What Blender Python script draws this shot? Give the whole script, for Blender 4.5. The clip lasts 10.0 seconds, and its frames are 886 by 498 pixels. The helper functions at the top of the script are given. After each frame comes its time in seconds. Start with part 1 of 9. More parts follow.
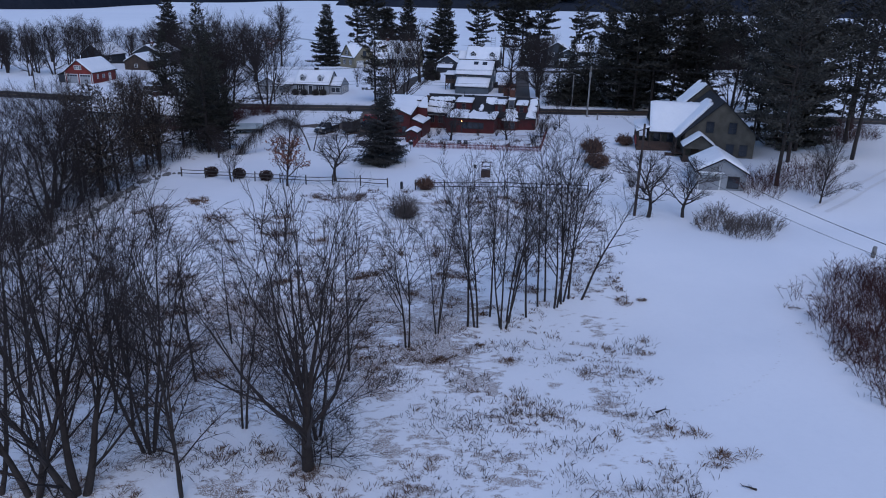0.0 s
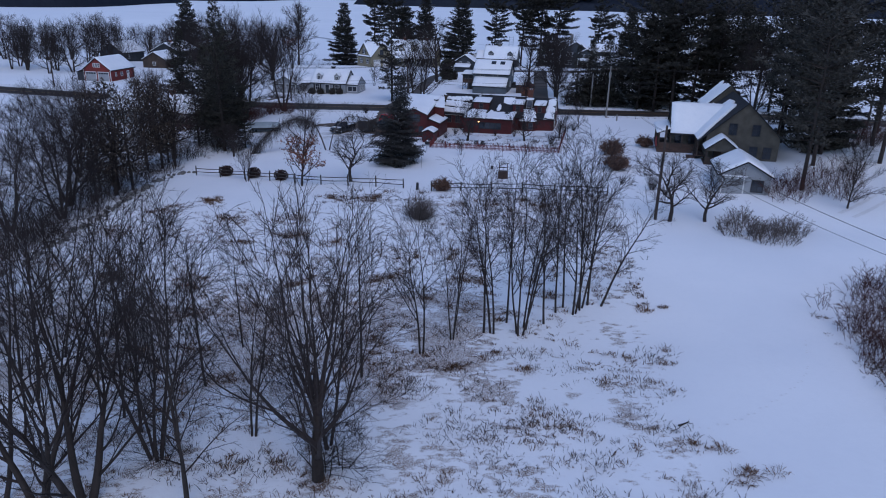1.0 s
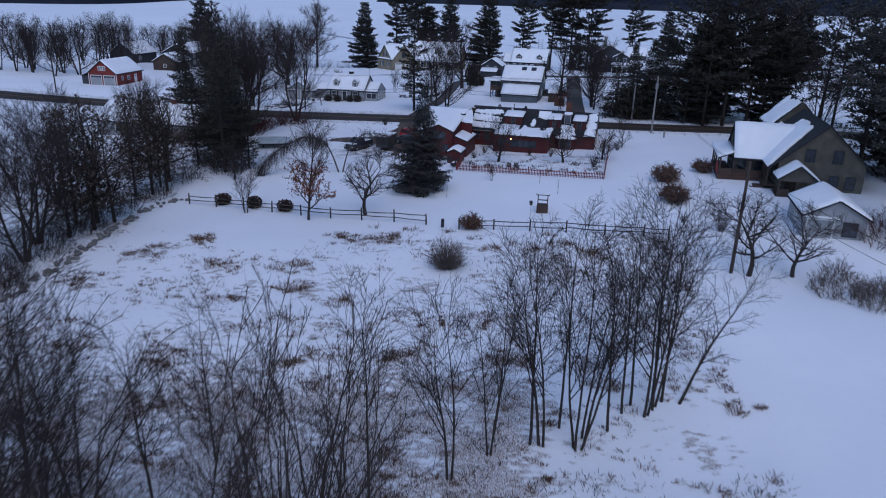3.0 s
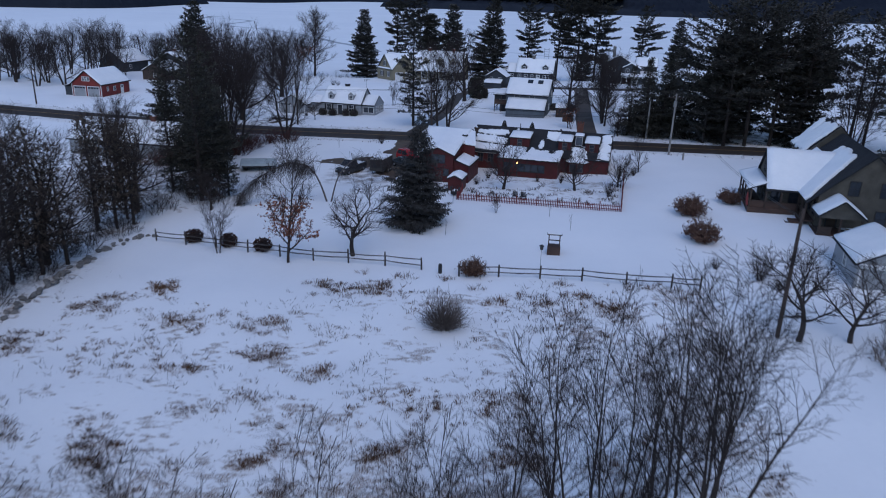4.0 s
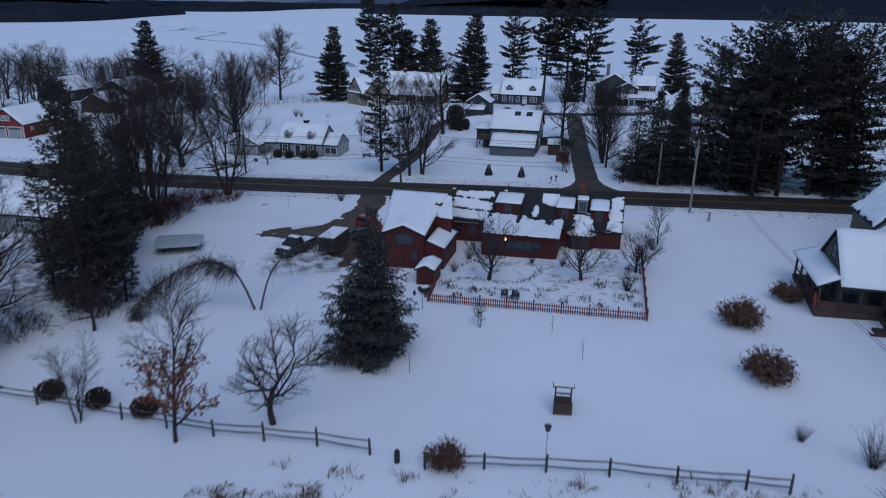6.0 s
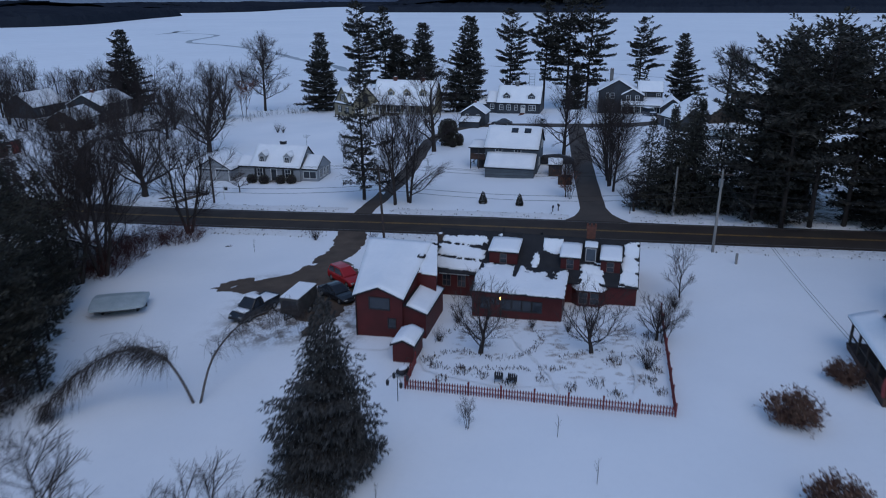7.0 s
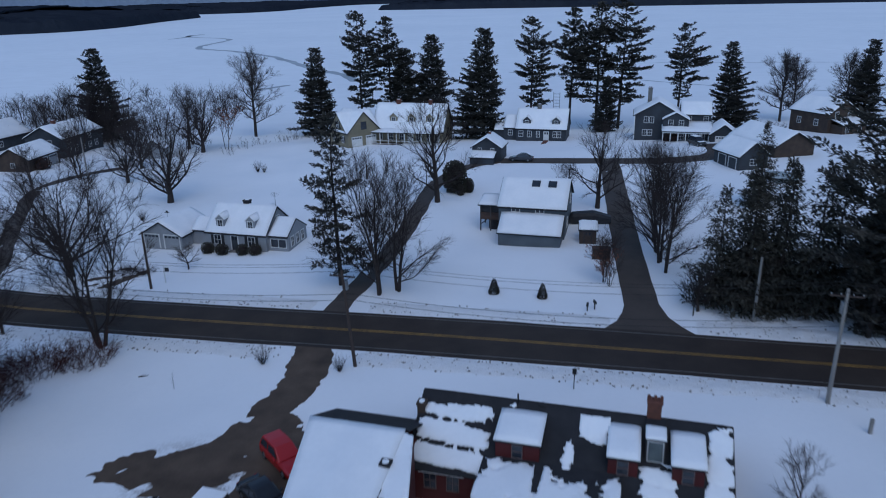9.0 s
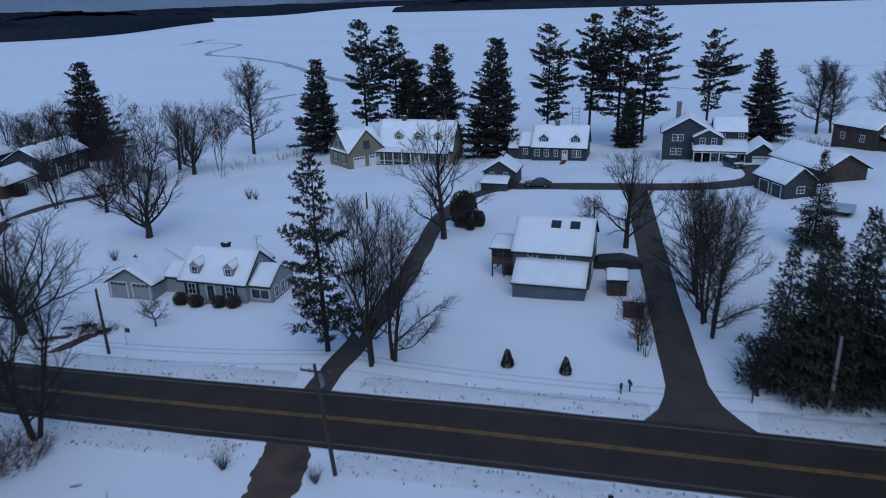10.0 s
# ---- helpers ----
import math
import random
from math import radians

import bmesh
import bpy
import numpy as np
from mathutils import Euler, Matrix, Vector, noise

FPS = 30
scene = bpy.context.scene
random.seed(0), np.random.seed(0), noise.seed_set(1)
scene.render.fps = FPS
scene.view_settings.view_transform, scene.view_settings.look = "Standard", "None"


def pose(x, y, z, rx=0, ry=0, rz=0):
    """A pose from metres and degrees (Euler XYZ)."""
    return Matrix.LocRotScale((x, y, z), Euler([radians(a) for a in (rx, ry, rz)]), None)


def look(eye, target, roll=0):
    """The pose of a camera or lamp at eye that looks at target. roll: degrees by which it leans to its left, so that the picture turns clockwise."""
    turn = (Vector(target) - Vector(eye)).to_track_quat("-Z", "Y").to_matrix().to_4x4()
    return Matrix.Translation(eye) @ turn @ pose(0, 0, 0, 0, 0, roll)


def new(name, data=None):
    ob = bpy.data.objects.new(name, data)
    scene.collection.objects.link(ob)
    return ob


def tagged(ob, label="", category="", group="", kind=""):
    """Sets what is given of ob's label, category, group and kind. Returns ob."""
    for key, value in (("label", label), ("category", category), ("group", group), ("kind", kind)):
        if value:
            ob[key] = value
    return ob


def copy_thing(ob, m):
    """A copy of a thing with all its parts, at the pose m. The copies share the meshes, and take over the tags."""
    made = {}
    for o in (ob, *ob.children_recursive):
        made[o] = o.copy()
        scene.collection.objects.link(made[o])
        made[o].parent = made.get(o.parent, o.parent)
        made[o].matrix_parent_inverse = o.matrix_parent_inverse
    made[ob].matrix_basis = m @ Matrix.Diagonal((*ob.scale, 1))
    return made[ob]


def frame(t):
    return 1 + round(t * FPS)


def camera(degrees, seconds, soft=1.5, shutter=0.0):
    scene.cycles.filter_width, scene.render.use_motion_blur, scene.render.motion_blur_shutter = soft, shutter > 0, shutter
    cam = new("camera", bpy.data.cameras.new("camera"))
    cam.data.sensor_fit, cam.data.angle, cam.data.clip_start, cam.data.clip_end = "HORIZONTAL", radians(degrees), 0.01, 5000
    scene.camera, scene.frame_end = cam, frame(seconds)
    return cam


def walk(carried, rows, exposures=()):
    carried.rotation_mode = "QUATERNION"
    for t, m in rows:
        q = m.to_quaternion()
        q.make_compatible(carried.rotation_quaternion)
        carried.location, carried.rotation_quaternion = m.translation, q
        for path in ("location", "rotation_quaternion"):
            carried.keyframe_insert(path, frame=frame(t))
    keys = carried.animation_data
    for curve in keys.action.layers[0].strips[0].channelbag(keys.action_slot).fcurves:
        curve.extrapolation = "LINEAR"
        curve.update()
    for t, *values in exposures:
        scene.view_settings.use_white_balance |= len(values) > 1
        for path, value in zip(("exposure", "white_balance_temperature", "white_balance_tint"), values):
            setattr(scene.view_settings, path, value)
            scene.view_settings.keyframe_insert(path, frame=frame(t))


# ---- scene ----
# ---- camera and its flight ----
cam = camera(64.0, 10.0, soft=1.0, shutter=0.5)
PATH = [  # seconds, eye, target, roll
    (0.0, (-0.94, -22.57, 22.58), (-0.05, -3.74, 15.92), 1.35),
    (0.5, (-0.86, -22.32, 22.41), (-0.20, -3.48, 15.75), 1.42),
    (1.0, (-0.95, -21.22, 22.45), (-0.49, -2.37, 15.76), 1.50),
    (1.5, (-1.22, -19.24, 22.59), (-0.99, -0.40, 15.88), 1.49),
    (2.0, (-1.57, -16.05, 22.57), (-1.48, 2.78, 15.83), 1.61),
    (2.5, (-1.78, -12.08, 22.80), (-1.81, 6.73, 16.01), 1.55),
    (4.0, (-1.47, 2.25, 23.80), (-1.64, 21.11, 17.15), 1.89),
    (4.5, (-1.30, 7.65, 24.45), (-1.46, 26.52, 17.84), 1.91),
    (5.0, (-1.10, 13.23, 25.14), (-1.15, 32.13, 18.59), 1.84),
    (5.5, (-0.65, 19.16, 25.91), (-0.57, 38.07, 19.39), 1.41),
    (7.0, (1.83, 38.38, 28.46), (1.94, 57.25, 21.84), -0.06),
    (7.5, (2.70, 45.07, 29.25), (2.69, 63.93, 22.59), -0.27),
    (8.0, (3.56, 51.87, 30.00), (3.38, 70.72, 23.31), -0.61),
    (8.5, (4.21, 58.67, 30.71), (3.86, 77.52, 24.03), -1.06),
    (9.0, (4.83, 65.60, 31.65), (4.27, 84.43, 24.92), -1.16),
    (9.5, (5.02, 72.45, 32.44), (4.31, 91.27, 25.70), -1.31),
    (10.0, (5.57, 79.32, 32.90), (4.60, 98.14, 26.21), -1.73),
]
walk(cam, [(t, look(e, g, r)) for t, e, g, r in PATH],
     exposures=[(0.0, 0.45, 6350, 17), (2.5, 0.45, 6370, 17), (4.5, 0.40, 6420, 12), (5.5, 0.30, 6390, 11), (7.0, 0.26, 6340, 9), (10.0, 0.30, 6030, 7)])

# ---- world and light: overcast winter dusk ----
world = bpy.data.worlds.new("dusk_sky")
scene.world = world
world.use_nodes = True
wn = world.node_tree.nodes
sky = wn.new("ShaderNodeTexSky")
sky.sky_type = "NISHITA"
sky.sun_disc = False
sky.sun_elevation = radians(50)
sky.sun_rotation = radians(200)
sky.air_density, sky.dust_density, sky.ozone_density = 1.0, 0.3, 4.0
wn["Background"].inputs["Strength"].default_value = 0.12
world.node_tree.links.new(sky.outputs["Color"], wn["Background"].inputs["Color"])

sun_data = bpy.data.lights.new("sun", "SUN")
sun_data.energy, sun_data.angle, sun_data.color = 0.5, radians(40), (1.0, 0.93, 0.86)
sun = new("sun", sun_data)
sun.matrix_world = look((60, -160, 275), (0, 60, 0))

# ---- materials ----
def mat(name, color, rough=0.8, metal=0.0, second=None, scale=3.0, fine=40.0, amount=0.5, bump=0.15, dist=0.02,
        coords="Object", spread=0.0, spec=0.3, stretch=(1, 1, 1), wave=None, island=0.0, grain=0.5):
    """A two-scale noise material: base colour to second colour, fine grain, bump, and a spread from piece to piece."""
    m = bpy.data.materials.new(name)
    m.use_nodes = True
    nt, nd = m.node_tree, m.node_tree.nodes
    b = nd["Principled BSDF"]
    b.inputs["Roughness"].default_value, b.inputs["Metallic"].default_value = rough, metal
    b.inputs["Specular IOR Level"].default_value = spec
    tc, mp = nd.new("ShaderNodeTexCoord"), nd.new("ShaderNodeMapping")
    mp.inputs["Scale"].default_value = stretch
    nt.links.new(tc.outputs[coords], mp.inputs["Vector"])
    n1, n2 = nd.new("ShaderNodeTexNoise"), nd.new("ShaderNodeTexNoise")
    for n, s, d in ((n1, scale, 5), (n2, fine, 3)):
        n.inputs["Scale"].default_value, n.inputs["Detail"].default_value = s, d
        nt.links.new(mp.outputs["Vector"], n.inputs["Vector"])
    ramp = nd.new("ShaderNodeValToRGB")
    ramp.color_ramp.elements[0].position, ramp.color_ramp.elements[1].position = 0.5 - 0.3 * amount, 0.5 + 0.3 * amount
    second = second or tuple(c * 0.7 for c in color)
    ramp.color_ramp.elements[0].color, ramp.color_ramp.elements[1].color = (*second, 1), (*color, 1)
    nt.links.new(n1.outputs["Fac"], ramp.inputs["Fac"])
    mul = nd.new("ShaderNodeMix")
    mul.data_type, mul.blend_type = "RGBA", "MULTIPLY"
    mul.inputs["Factor"].default_value = grain
    gr = nd.new("ShaderNodeValToRGB")
    gr.color_ramp.elements[0].position, gr.color_ramp.elements[1].position = 0.3, 0.7
    gr.color_ramp.elements[0].color = (0.72, 0.72, 0.72, 1)
    nt.links.new(n2.outputs["Fac"], gr.inputs["Fac"])
    nt.links.new(ramp.outputs["Color"], mul.inputs["A"])
    nt.links.new(gr.outputs["Color"], mul.inputs["B"])
    last = mul.outputs["Result"]
    if spread or island:
        hsv, rr = nd.new("ShaderNodeHueSaturation"), nd.new("ShaderNodeMapRange")
        if island:
            src = nd.new("ShaderNodeNewGeometry").outputs["Random Per Island"]
        else:
            src = nd.new("ShaderNodeObjectInfo").outputs["Random"]
        k = spread or island
        rr.inputs["To Min"].default_value, rr.inputs["To Max"].default_value = 1 - k, 1 + k
        nt.links.new(src, rr.inputs["Value"])
        nt.links.new(rr.outputs["Result"], hsv.inputs["Value"])
        nt.links.new(last, hsv.inputs["Color"])
        last = hsv.outputs["Color"]
    nt.links.new(last, b.inputs["Base Color"])
    height = n2.outputs["Fac"]
    if wave:
        w = nd.new("ShaderNodeTexWave")
        w.wave_profile = "SAW"
        w.bands_direction = wave[1]
        w.inputs["Scale"].default_value = 0.31416 / wave[0]
        nt.links.new(tc.outputs[coords], w.inputs["Vector"])
        add = nd.new("ShaderNodeMath")
        add.operation, add.inputs[1].default_value = "MULTIPLY_ADD", 0.25
        nt.links.new(n2.outputs["Fac"], add.inputs[0])
        nt.links.new(w.outputs["Fac"], add.inputs[2])
        height = add.outputs["Value"]
    if bump:
        bp = nd.new("ShaderNodeBump")
        bp.inputs["Strength"].default_value, bp.inputs["Distance"].default_value = bump, dist
        nt.links.new(height, bp.inputs["Height"])
        nt.links.new(bp.outputs["Normal"], b.inputs["Normal"])
    return m


def ground_material():
    """Snow over a winter meadow: clean lawns, and a rough field where dead grass shows through."""
    m = bpy.data.materials.new("snow_ground")
    m.use_nodes = True
    nt, nd = m.node_tree, m.node_tree.nodes
    b = nd["Principled BSDF"]
    b.inputs["Roughness"].default_value = 0.75
    b.inputs["Specular IOR Level"].default_value = 0.2
    pos = nd.new("ShaderNodeNewGeometry").outputs["Position"]

    def tex(scale, detail=5, stretch=None):
        n = nd.new("ShaderNodeTexNoise")
        n.inputs["Scale"].default_value, n.inputs["Detail"].default_value = scale, detail
        if stretch:
            mp = nd.new("ShaderNodeMapping")
            mp.inputs["Scale"].default_value = stretch
            nt.links.new(pos, mp.inputs["Vector"])
            nt.links.new(mp.outputs["Vector"], n.inputs["Vector"])
        else:
            nt.links.new(pos, n.inputs["Vector"])
        return n.outputs["Fac"]

    def op(kind, a, bb, clamp=False):
        n = nd.new("ShaderNodeMath")
        n.operation, n.use_clamp = kind, clamp
        for i, v in enumerate((a, bb)):
            if isinstance(v, (int, float)):
                n.inputs[i].default_value = v
            else:
                nt.links.new(v, n.inputs[i])
        return n.outputs["Value"]

    def ramp(f, a, bb):
        n = nd.new("ShaderNodeMapRange")
        n.interpolation_type = "SMOOTHSTEP"
        n.inputs["From Min"].default_value, n.inputs["From Max"].default_value = a, bb
        nt.links.new(f, n.inputs["Value"])
        return n.outputs["Result"]

    def mix(f, a, bb):
        n = nd.new("ShaderNodeMix")
        n.data_type = "RGBA"
        nt.links.new(f, n.inputs["Factor"])
        for k, v in (("A", a), ("B", bb)):
            if isinstance(v, tuple):
                n.inputs[k].default_value = (*v, 1)
            else:
                nt.links.new(v, n.inputs[k])
        return n.outputs["Result"]

    at = nd.new("ShaderNodeAttribute")
    at.attribute_name = "meadow"
    field = at.outputs["Fac"]
    at2 = nd.new("ShaderNodeAttribute")
    at2.attribute_name = "litter"
    litter = at2.outputs["Fac"]
    snow = mix(ramp(tex(0.08), 0.3, 0.7), (0.80, 0.82, 0.85), (0.86, 0.87, 0.89))
    snow = mix(op("MULTIPLY", ramp(tex(2.5), 0.45, 0.75), 0.12), snow, (0.72, 0.74, 0.78))
    grass = mix(ramp(tex(9.0), 0.35, 0.65), (0.11, 0.064, 0.036), (0.24, 0.145, 0.085))
    patch = op("ADD", op("MULTIPLY", tex(0.28, 4), 0.55), op("MULTIPLY", tex(1.7, 6, (0.7, 1.4, 1)), 0.45))
    edge = op("SUBTRACT", 0.78, op("MULTIPLY", field, 0.235))
    cover = ramp(op("SUBTRACT", patch, edge), 0.0, 0.08)
    cover = op("MULTIPLY", cover, op("MULTIPLY", ramp(tex(14.0, 3), 0.35, 0.6), 0.85), True)
    c = mix(cover, snow, grass)
    dirt = op("MULTIPLY", litter, ramp(op("ADD", op("MULTIPLY", tex(0.8, 5), 0.6), op("MULTIPLY", tex(5.0, 5), 0.4)), 0.42, 0.6), True)
    c = mix(dirt, c, (0.11, 0.075, 0.05))
    nt.links.new(c, b.inputs["Base Color"])
    h = op("ADD", op("MULTIPLY", tex(0.9, 5), 0.7), op("MULTIPLY", tex(6.0, 4), 0.3))
    bp = nd.new("ShaderNodeBump")
    bp.inputs["Distance"].default_value = 0.12
    nt.links.new(op("ADD", 0.25, op("MULTIPLY", field, 0.5)), bp.inputs["Strength"])
    nt.links.new(h, bp.inputs["Height"])
    nt.links.new(bp.outputs["Normal"], b.inputs["Normal"])
    return m


SNOW = mat("snow", (0.86, 0.87, 0.89), 0.75, second=(0.80, 0.82, 0.85), scale=0.5, fine=3.5, bump=0.08, dist=0.04, spec=0.2, grain=0.1)
GROUND = ground_material()
BANK = mat("ploughed_snow", (0.85, 0.855, 0.87), 0.8, second=(0.795, 0.795, 0.80), scale=1.6, fine=9, amount=0.7, bump=0.8, dist=0.12, coords="Object")
ICE = mat("lake_snow", (0.84, 0.86, 0.90), 0.7, second=(0.76, 0.79, 0.84), scale=0.006, fine=0.12, amount=0.8, bump=0.1, dist=0.1, grain=0.16)
# grit, and the shadows between snow lumps painted in as dark grey
CLOD = mat("grit_and_shade_clods", (0.46, 0.45, 0.45), 0.9, second=(0.20, 0.185, 0.175), scale=1.5, fine=8, amount=1.0, bump=0.3, island=0.5)
SLUSH = mat("grey_ice", (0.26, 0.29, 0.33), 0.5, second=(0.38, 0.41, 0.46), scale=0.03, fine=0.3, bump=0)
ASPHALT = mat("asphalt", (0.060, 0.047, 0.040), 0.8, second=(0.036, 0.029, 0.026), scale=0.35, fine=6, amount=0.9, bump=0.2, dist=0.01, spec=0.15)
LANE = mat("old_asphalt", (0.088, 0.070, 0.059), 0.85, second=(0.055, 0.045, 0.040), scale=0.4, fine=5, amount=0.9, bump=0.3, dist=0.02)
GRAVEL = mat("wet_gravel", (0.130, 0.092, 0.066), 0.8, second=(0.056, 0.038, 0.028), scale=0.45, fine=6, amount=0.9, bump=0.6, dist=0.04)
YELLOW = mat("road_yellow", (0.33, 0.19, 0.05), 0.7, second=(0.19, 0.115, 0.04), scale=1.2, fine=9, bump=0)
WHITELINE = mat("worn_white_line", (0.16, 0.155, 0.15), 0.7, second=(0.12, 0.12, 0.12), scale=1.0, fine=9, bump=0)
RED = mat("red_clapboard", (0.098, 0.017, 0.017), 0.65, second=(0.068, 0.013, 0.013), scale=0.6, fine=18, bump=0.5, dist=0.02, wave=(0.11, "Z"))
BARNRED = mat("barn_red", (0.22, 0.030, 0.024), 0.7, second=(0.15, 0.024, 0.02), scale=0.6, fine=18, bump=0.4, dist=0.02, wave=(0.2, "X"))
GREY = mat("grey_clapboard", (0.105, 0.125, 0.145), 0.65, second=(0.08, 0.095, 0.11), scale=0.5, fine=14, bump=0.5, dist=0.02, wave=(0.11, "Z"))
PALE = mat("pale_grey_clapboard", (0.31, 0.325, 0.345), 0.65, second=(0.25, 0.262, 0.28), scale=0.5, fine=14, bump=0.5, dist=0.02, wave=(0.11, "Z"))
SLATE = mat("slate_clapboard", (0.047, 0.054, 0.065), 0.65, second=(0.034, 0.039, 0.047), scale=0.5, fine=14, bump=0.5, dist=0.02, wave=(0.11, "Z"))
CREAM = mat("yellow_clapboard", (0.25, 0.215, 0.145), 0.65, second=(0.20, 0.175, 0.12), scale=0.5, fine=14, bump=0.5, dist=0.02, wave=(0.11, "Z"))
TAN = mat("weathered_tan_shingle", (0.115, 0.103, 0.084), 0.8, second=(0.078, 0.068, 0.055), scale=0.9, fine=12, bump=0.5, dist=0.02, wave=(0.13, "Z"))
BROWN = mat("brown_siding", (0.075, 0.052, 0.040), 0.8, second=(0.05, 0.036, 0.03), scale=0.9, fine=12, bump=0.4, dist=0.02, wave=(0.15, "Z"))
TRIM = mat("white_trim", (0.74, 0.74, 0.73), 0.5, second=(0.64, 0.64, 0.63), scale=1.5, fine=20, bump=0.1)
GREYTRIM = mat("weathered_grey_trim", (0.40, 0.40, 0.40), 0.6, second=(0.30, 0.30, 0.30), scale=1.5, fine=20, bump=0.1)
DULLTRIM = mat("dull_red_brown_trim", (0.17, 0.125, 0.12), 0.6, second=(0.12, 0.09, 0.088), scale=1.5, fine=20, bump=0.1)
DARKTRIM = mat("dark_trim", (0.035, 0.035, 0.04), 0.6, scale=1.5, fine=20, bump=0.1)
SHINGLE = mat("dark_shingles", (0.030, 0.030, 0.034), 0.85, second=(0.018, 0.018, 0.021), scale=1.2, fine=9, amount=0.9, bump=0.6, dist=0.03, wave=(0.14, "Y"))
BRICK = mat("brick", (0.17, 0.065, 0.045), 0.85, second=(0.10, 0.045, 0.035), scale=3.0, fine=16, amount=0.9, bump=0.5, dist=0.02, wave=(0.075, "Z"))
STONE = mat("field_stone", (0.24, 0.23, 0.22), 0.85, second=(0.13, 0.125, 0.12), scale=2.0, fine=12, bump=0.6, dist=0.04, spread=0.25)
GLASS = mat("window_glass", (0.035, 0.042, 0.055), 0.08, second=(0.02, 0.025, 0.033), scale=0.7, fine=3, bump=0, spec=0.6)
WOOD = mat("weathered_wood", (0.085, 0.074, 0.068), 0.85, second=(0.045, 0.039, 0.037), scale=1.5, fine=14, bump=0.5, dist=0.02, stretch=(1, 1, 0.2), spread=0.25)
DECK = mat("brown_deck_wood", (0.092, 0.055, 0.042), 0.8, second=(0.056, 0.036, 0.030), scale=1.5, fine=14, bump=0.4, stretch=(0.3, 1, 1))
FENCERED = mat("red_fence_paint", (0.22, 0.038, 0.038), 0.7, second=(0.14, 0.030, 0.030), scale=2.0, fine=18, bump=0.3, spread=0.2)
POLE = mat("pole_wood", (0.085, 0.062, 0.054), 0.9, second=(0.048, 0.036, 0.032), scale=1.0, fine=10, bump=0.5, stretch=(1, 1, 0.12))
POLEGREY = mat("silvered_pole_wood", (0.30, 0.285, 0.27), 0.9, second=(0.19, 0.18, 0.17), scale=1.0, fine=10, bump=0.5, stretch=(1, 1, 0.12))
WIRE = mat("cable", (0.015, 0.015, 0.017), 0.6, bump=0)
METAL = mat("galvanised_metal", (0.40, 0.41, 0.42), 0.45, 0.9, second=(0.28, 0.29, 0.30), scale=3, fine=20, bump=0.1)
DARKMETAL = mat("dark_metal", (0.03, 0.03, 0.033), 0.5, 0.6, scale=3, fine=20, bump=0.1)
BARK = mat("grey_brown_bark", (0.052, 0.040, 0.036), 0.9, second=(0.030, 0.024, 0.022), scale=3, fine=18, amount=0.9, bump=0.7, dist=0.03, stretch=(1, 1, 0.3))
GREYTWIG = mat("pale_grey_twigs", (0.15, 0.125, 0.115), 0.9, second=(0.09, 0.075, 0.07), scale=2, fine=10, bump=0.2)
TWIG = mat("bare_twigs", (0.042, 0.031, 0.029), 0.9, second=(0.025, 0.019, 0.019), scale=2, fine=10, bump=0.2, spread=0.25)
BIRCHTWIG = mat("birch_twigs", (0.060, 0.047, 0.044), 0.9, second=(0.036, 0.029, 0.028), scale=2, fine=10, bump=0.2)
BIRCHBARK = mat("pale_birch_bark", (0.16, 0.14, 0.13), 0.8, second=(0.06, 0.05, 0.048), scale=4, fine=12, amount=0.6, bump=0.3, stretch=(1, 1, 3))
REDTWIG = mat("red_brown_brush", (0.104, 0.040, 0.034), 0.9, second=(0.056, 0.027, 0.025), scale=1.5, fine=8, bump=0.1, spread=0.2)
NEEDLE = mat("spruce_needles", (0.066, 0.062, 0.050), 0.8, second=(0.040, 0.038, 0.032), scale=0.8, fine=6, bump=0, island=0.35, spec=0.15)
BLUENEEDLE = mat("blue_spruce_needles", (0.074, 0.072, 0.070), 0.8, second=(0.042, 0.042, 0.042), scale=0.8, fine=6, bump=0, island=0.45, spec=0.15)
PINE = mat("pine_needles", (0.074, 0.070, 0.060), 0.8, second=(0.046, 0.045, 0.041), scale=0.5, fine=5, bump=0, island=0.35, spec=0.15)
CEDAR = mat("cedar_sprays", (0.098, 0.076, 0.062), 0.85, second=(0.058, 0.046, 0.040), scale=0.6, fine=5, bump=0, island=0.5, spec=0.1)
RUSTLEAF = mat("rust_oak_leaves", (0.30, 0.105, 0.058), 0.8, second=(0.16, 0.060, 0.038), scale=2, fine=9, bump=0, island=0.5, spec=0.15)
SEEDHEAD = mat("dry_flower_heads", (0.20, 0.12, 0.088), 0.9, second=(0.09, 0.05, 0.038), scale=2, fine=9, bump=0, island=0.4, spec=0.1)
YEW = mat("dark_clipped_shrub", (0.075, 0.040, 0.034), 0.9, second=(0.036, 0.024, 0.022), scale=2, fine=9, bump=0, island=0.4, spec=0.1)
STRAW = mat("dead_grass", (0.19, 0.105, 0.060), 0.9, second=(0.075, 0.042, 0.030), scale=0.25, fine=4, amount=1.0, bump=0, island=0.4, spec=0.1)
WEED = mat("dark_weed_stalks", (0.080, 0.052, 0.044), 0.9, second=(0.05, 0.036, 0.03), scale=0.3, fine=4, bump=0, island=0.4, spec=0.1)
# the blue haze of distance is mixed into the next two colours
FARWOOD = mat("far_forest", (0.028, 0.034, 0.046), 1.0, second=(0.018, 0.022, 0.032), scale=0.02, fine=0.2, amount=1.0, bump=0, coords="Object", spec=0.0)
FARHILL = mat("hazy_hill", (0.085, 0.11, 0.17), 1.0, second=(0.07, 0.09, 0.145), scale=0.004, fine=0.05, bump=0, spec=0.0)
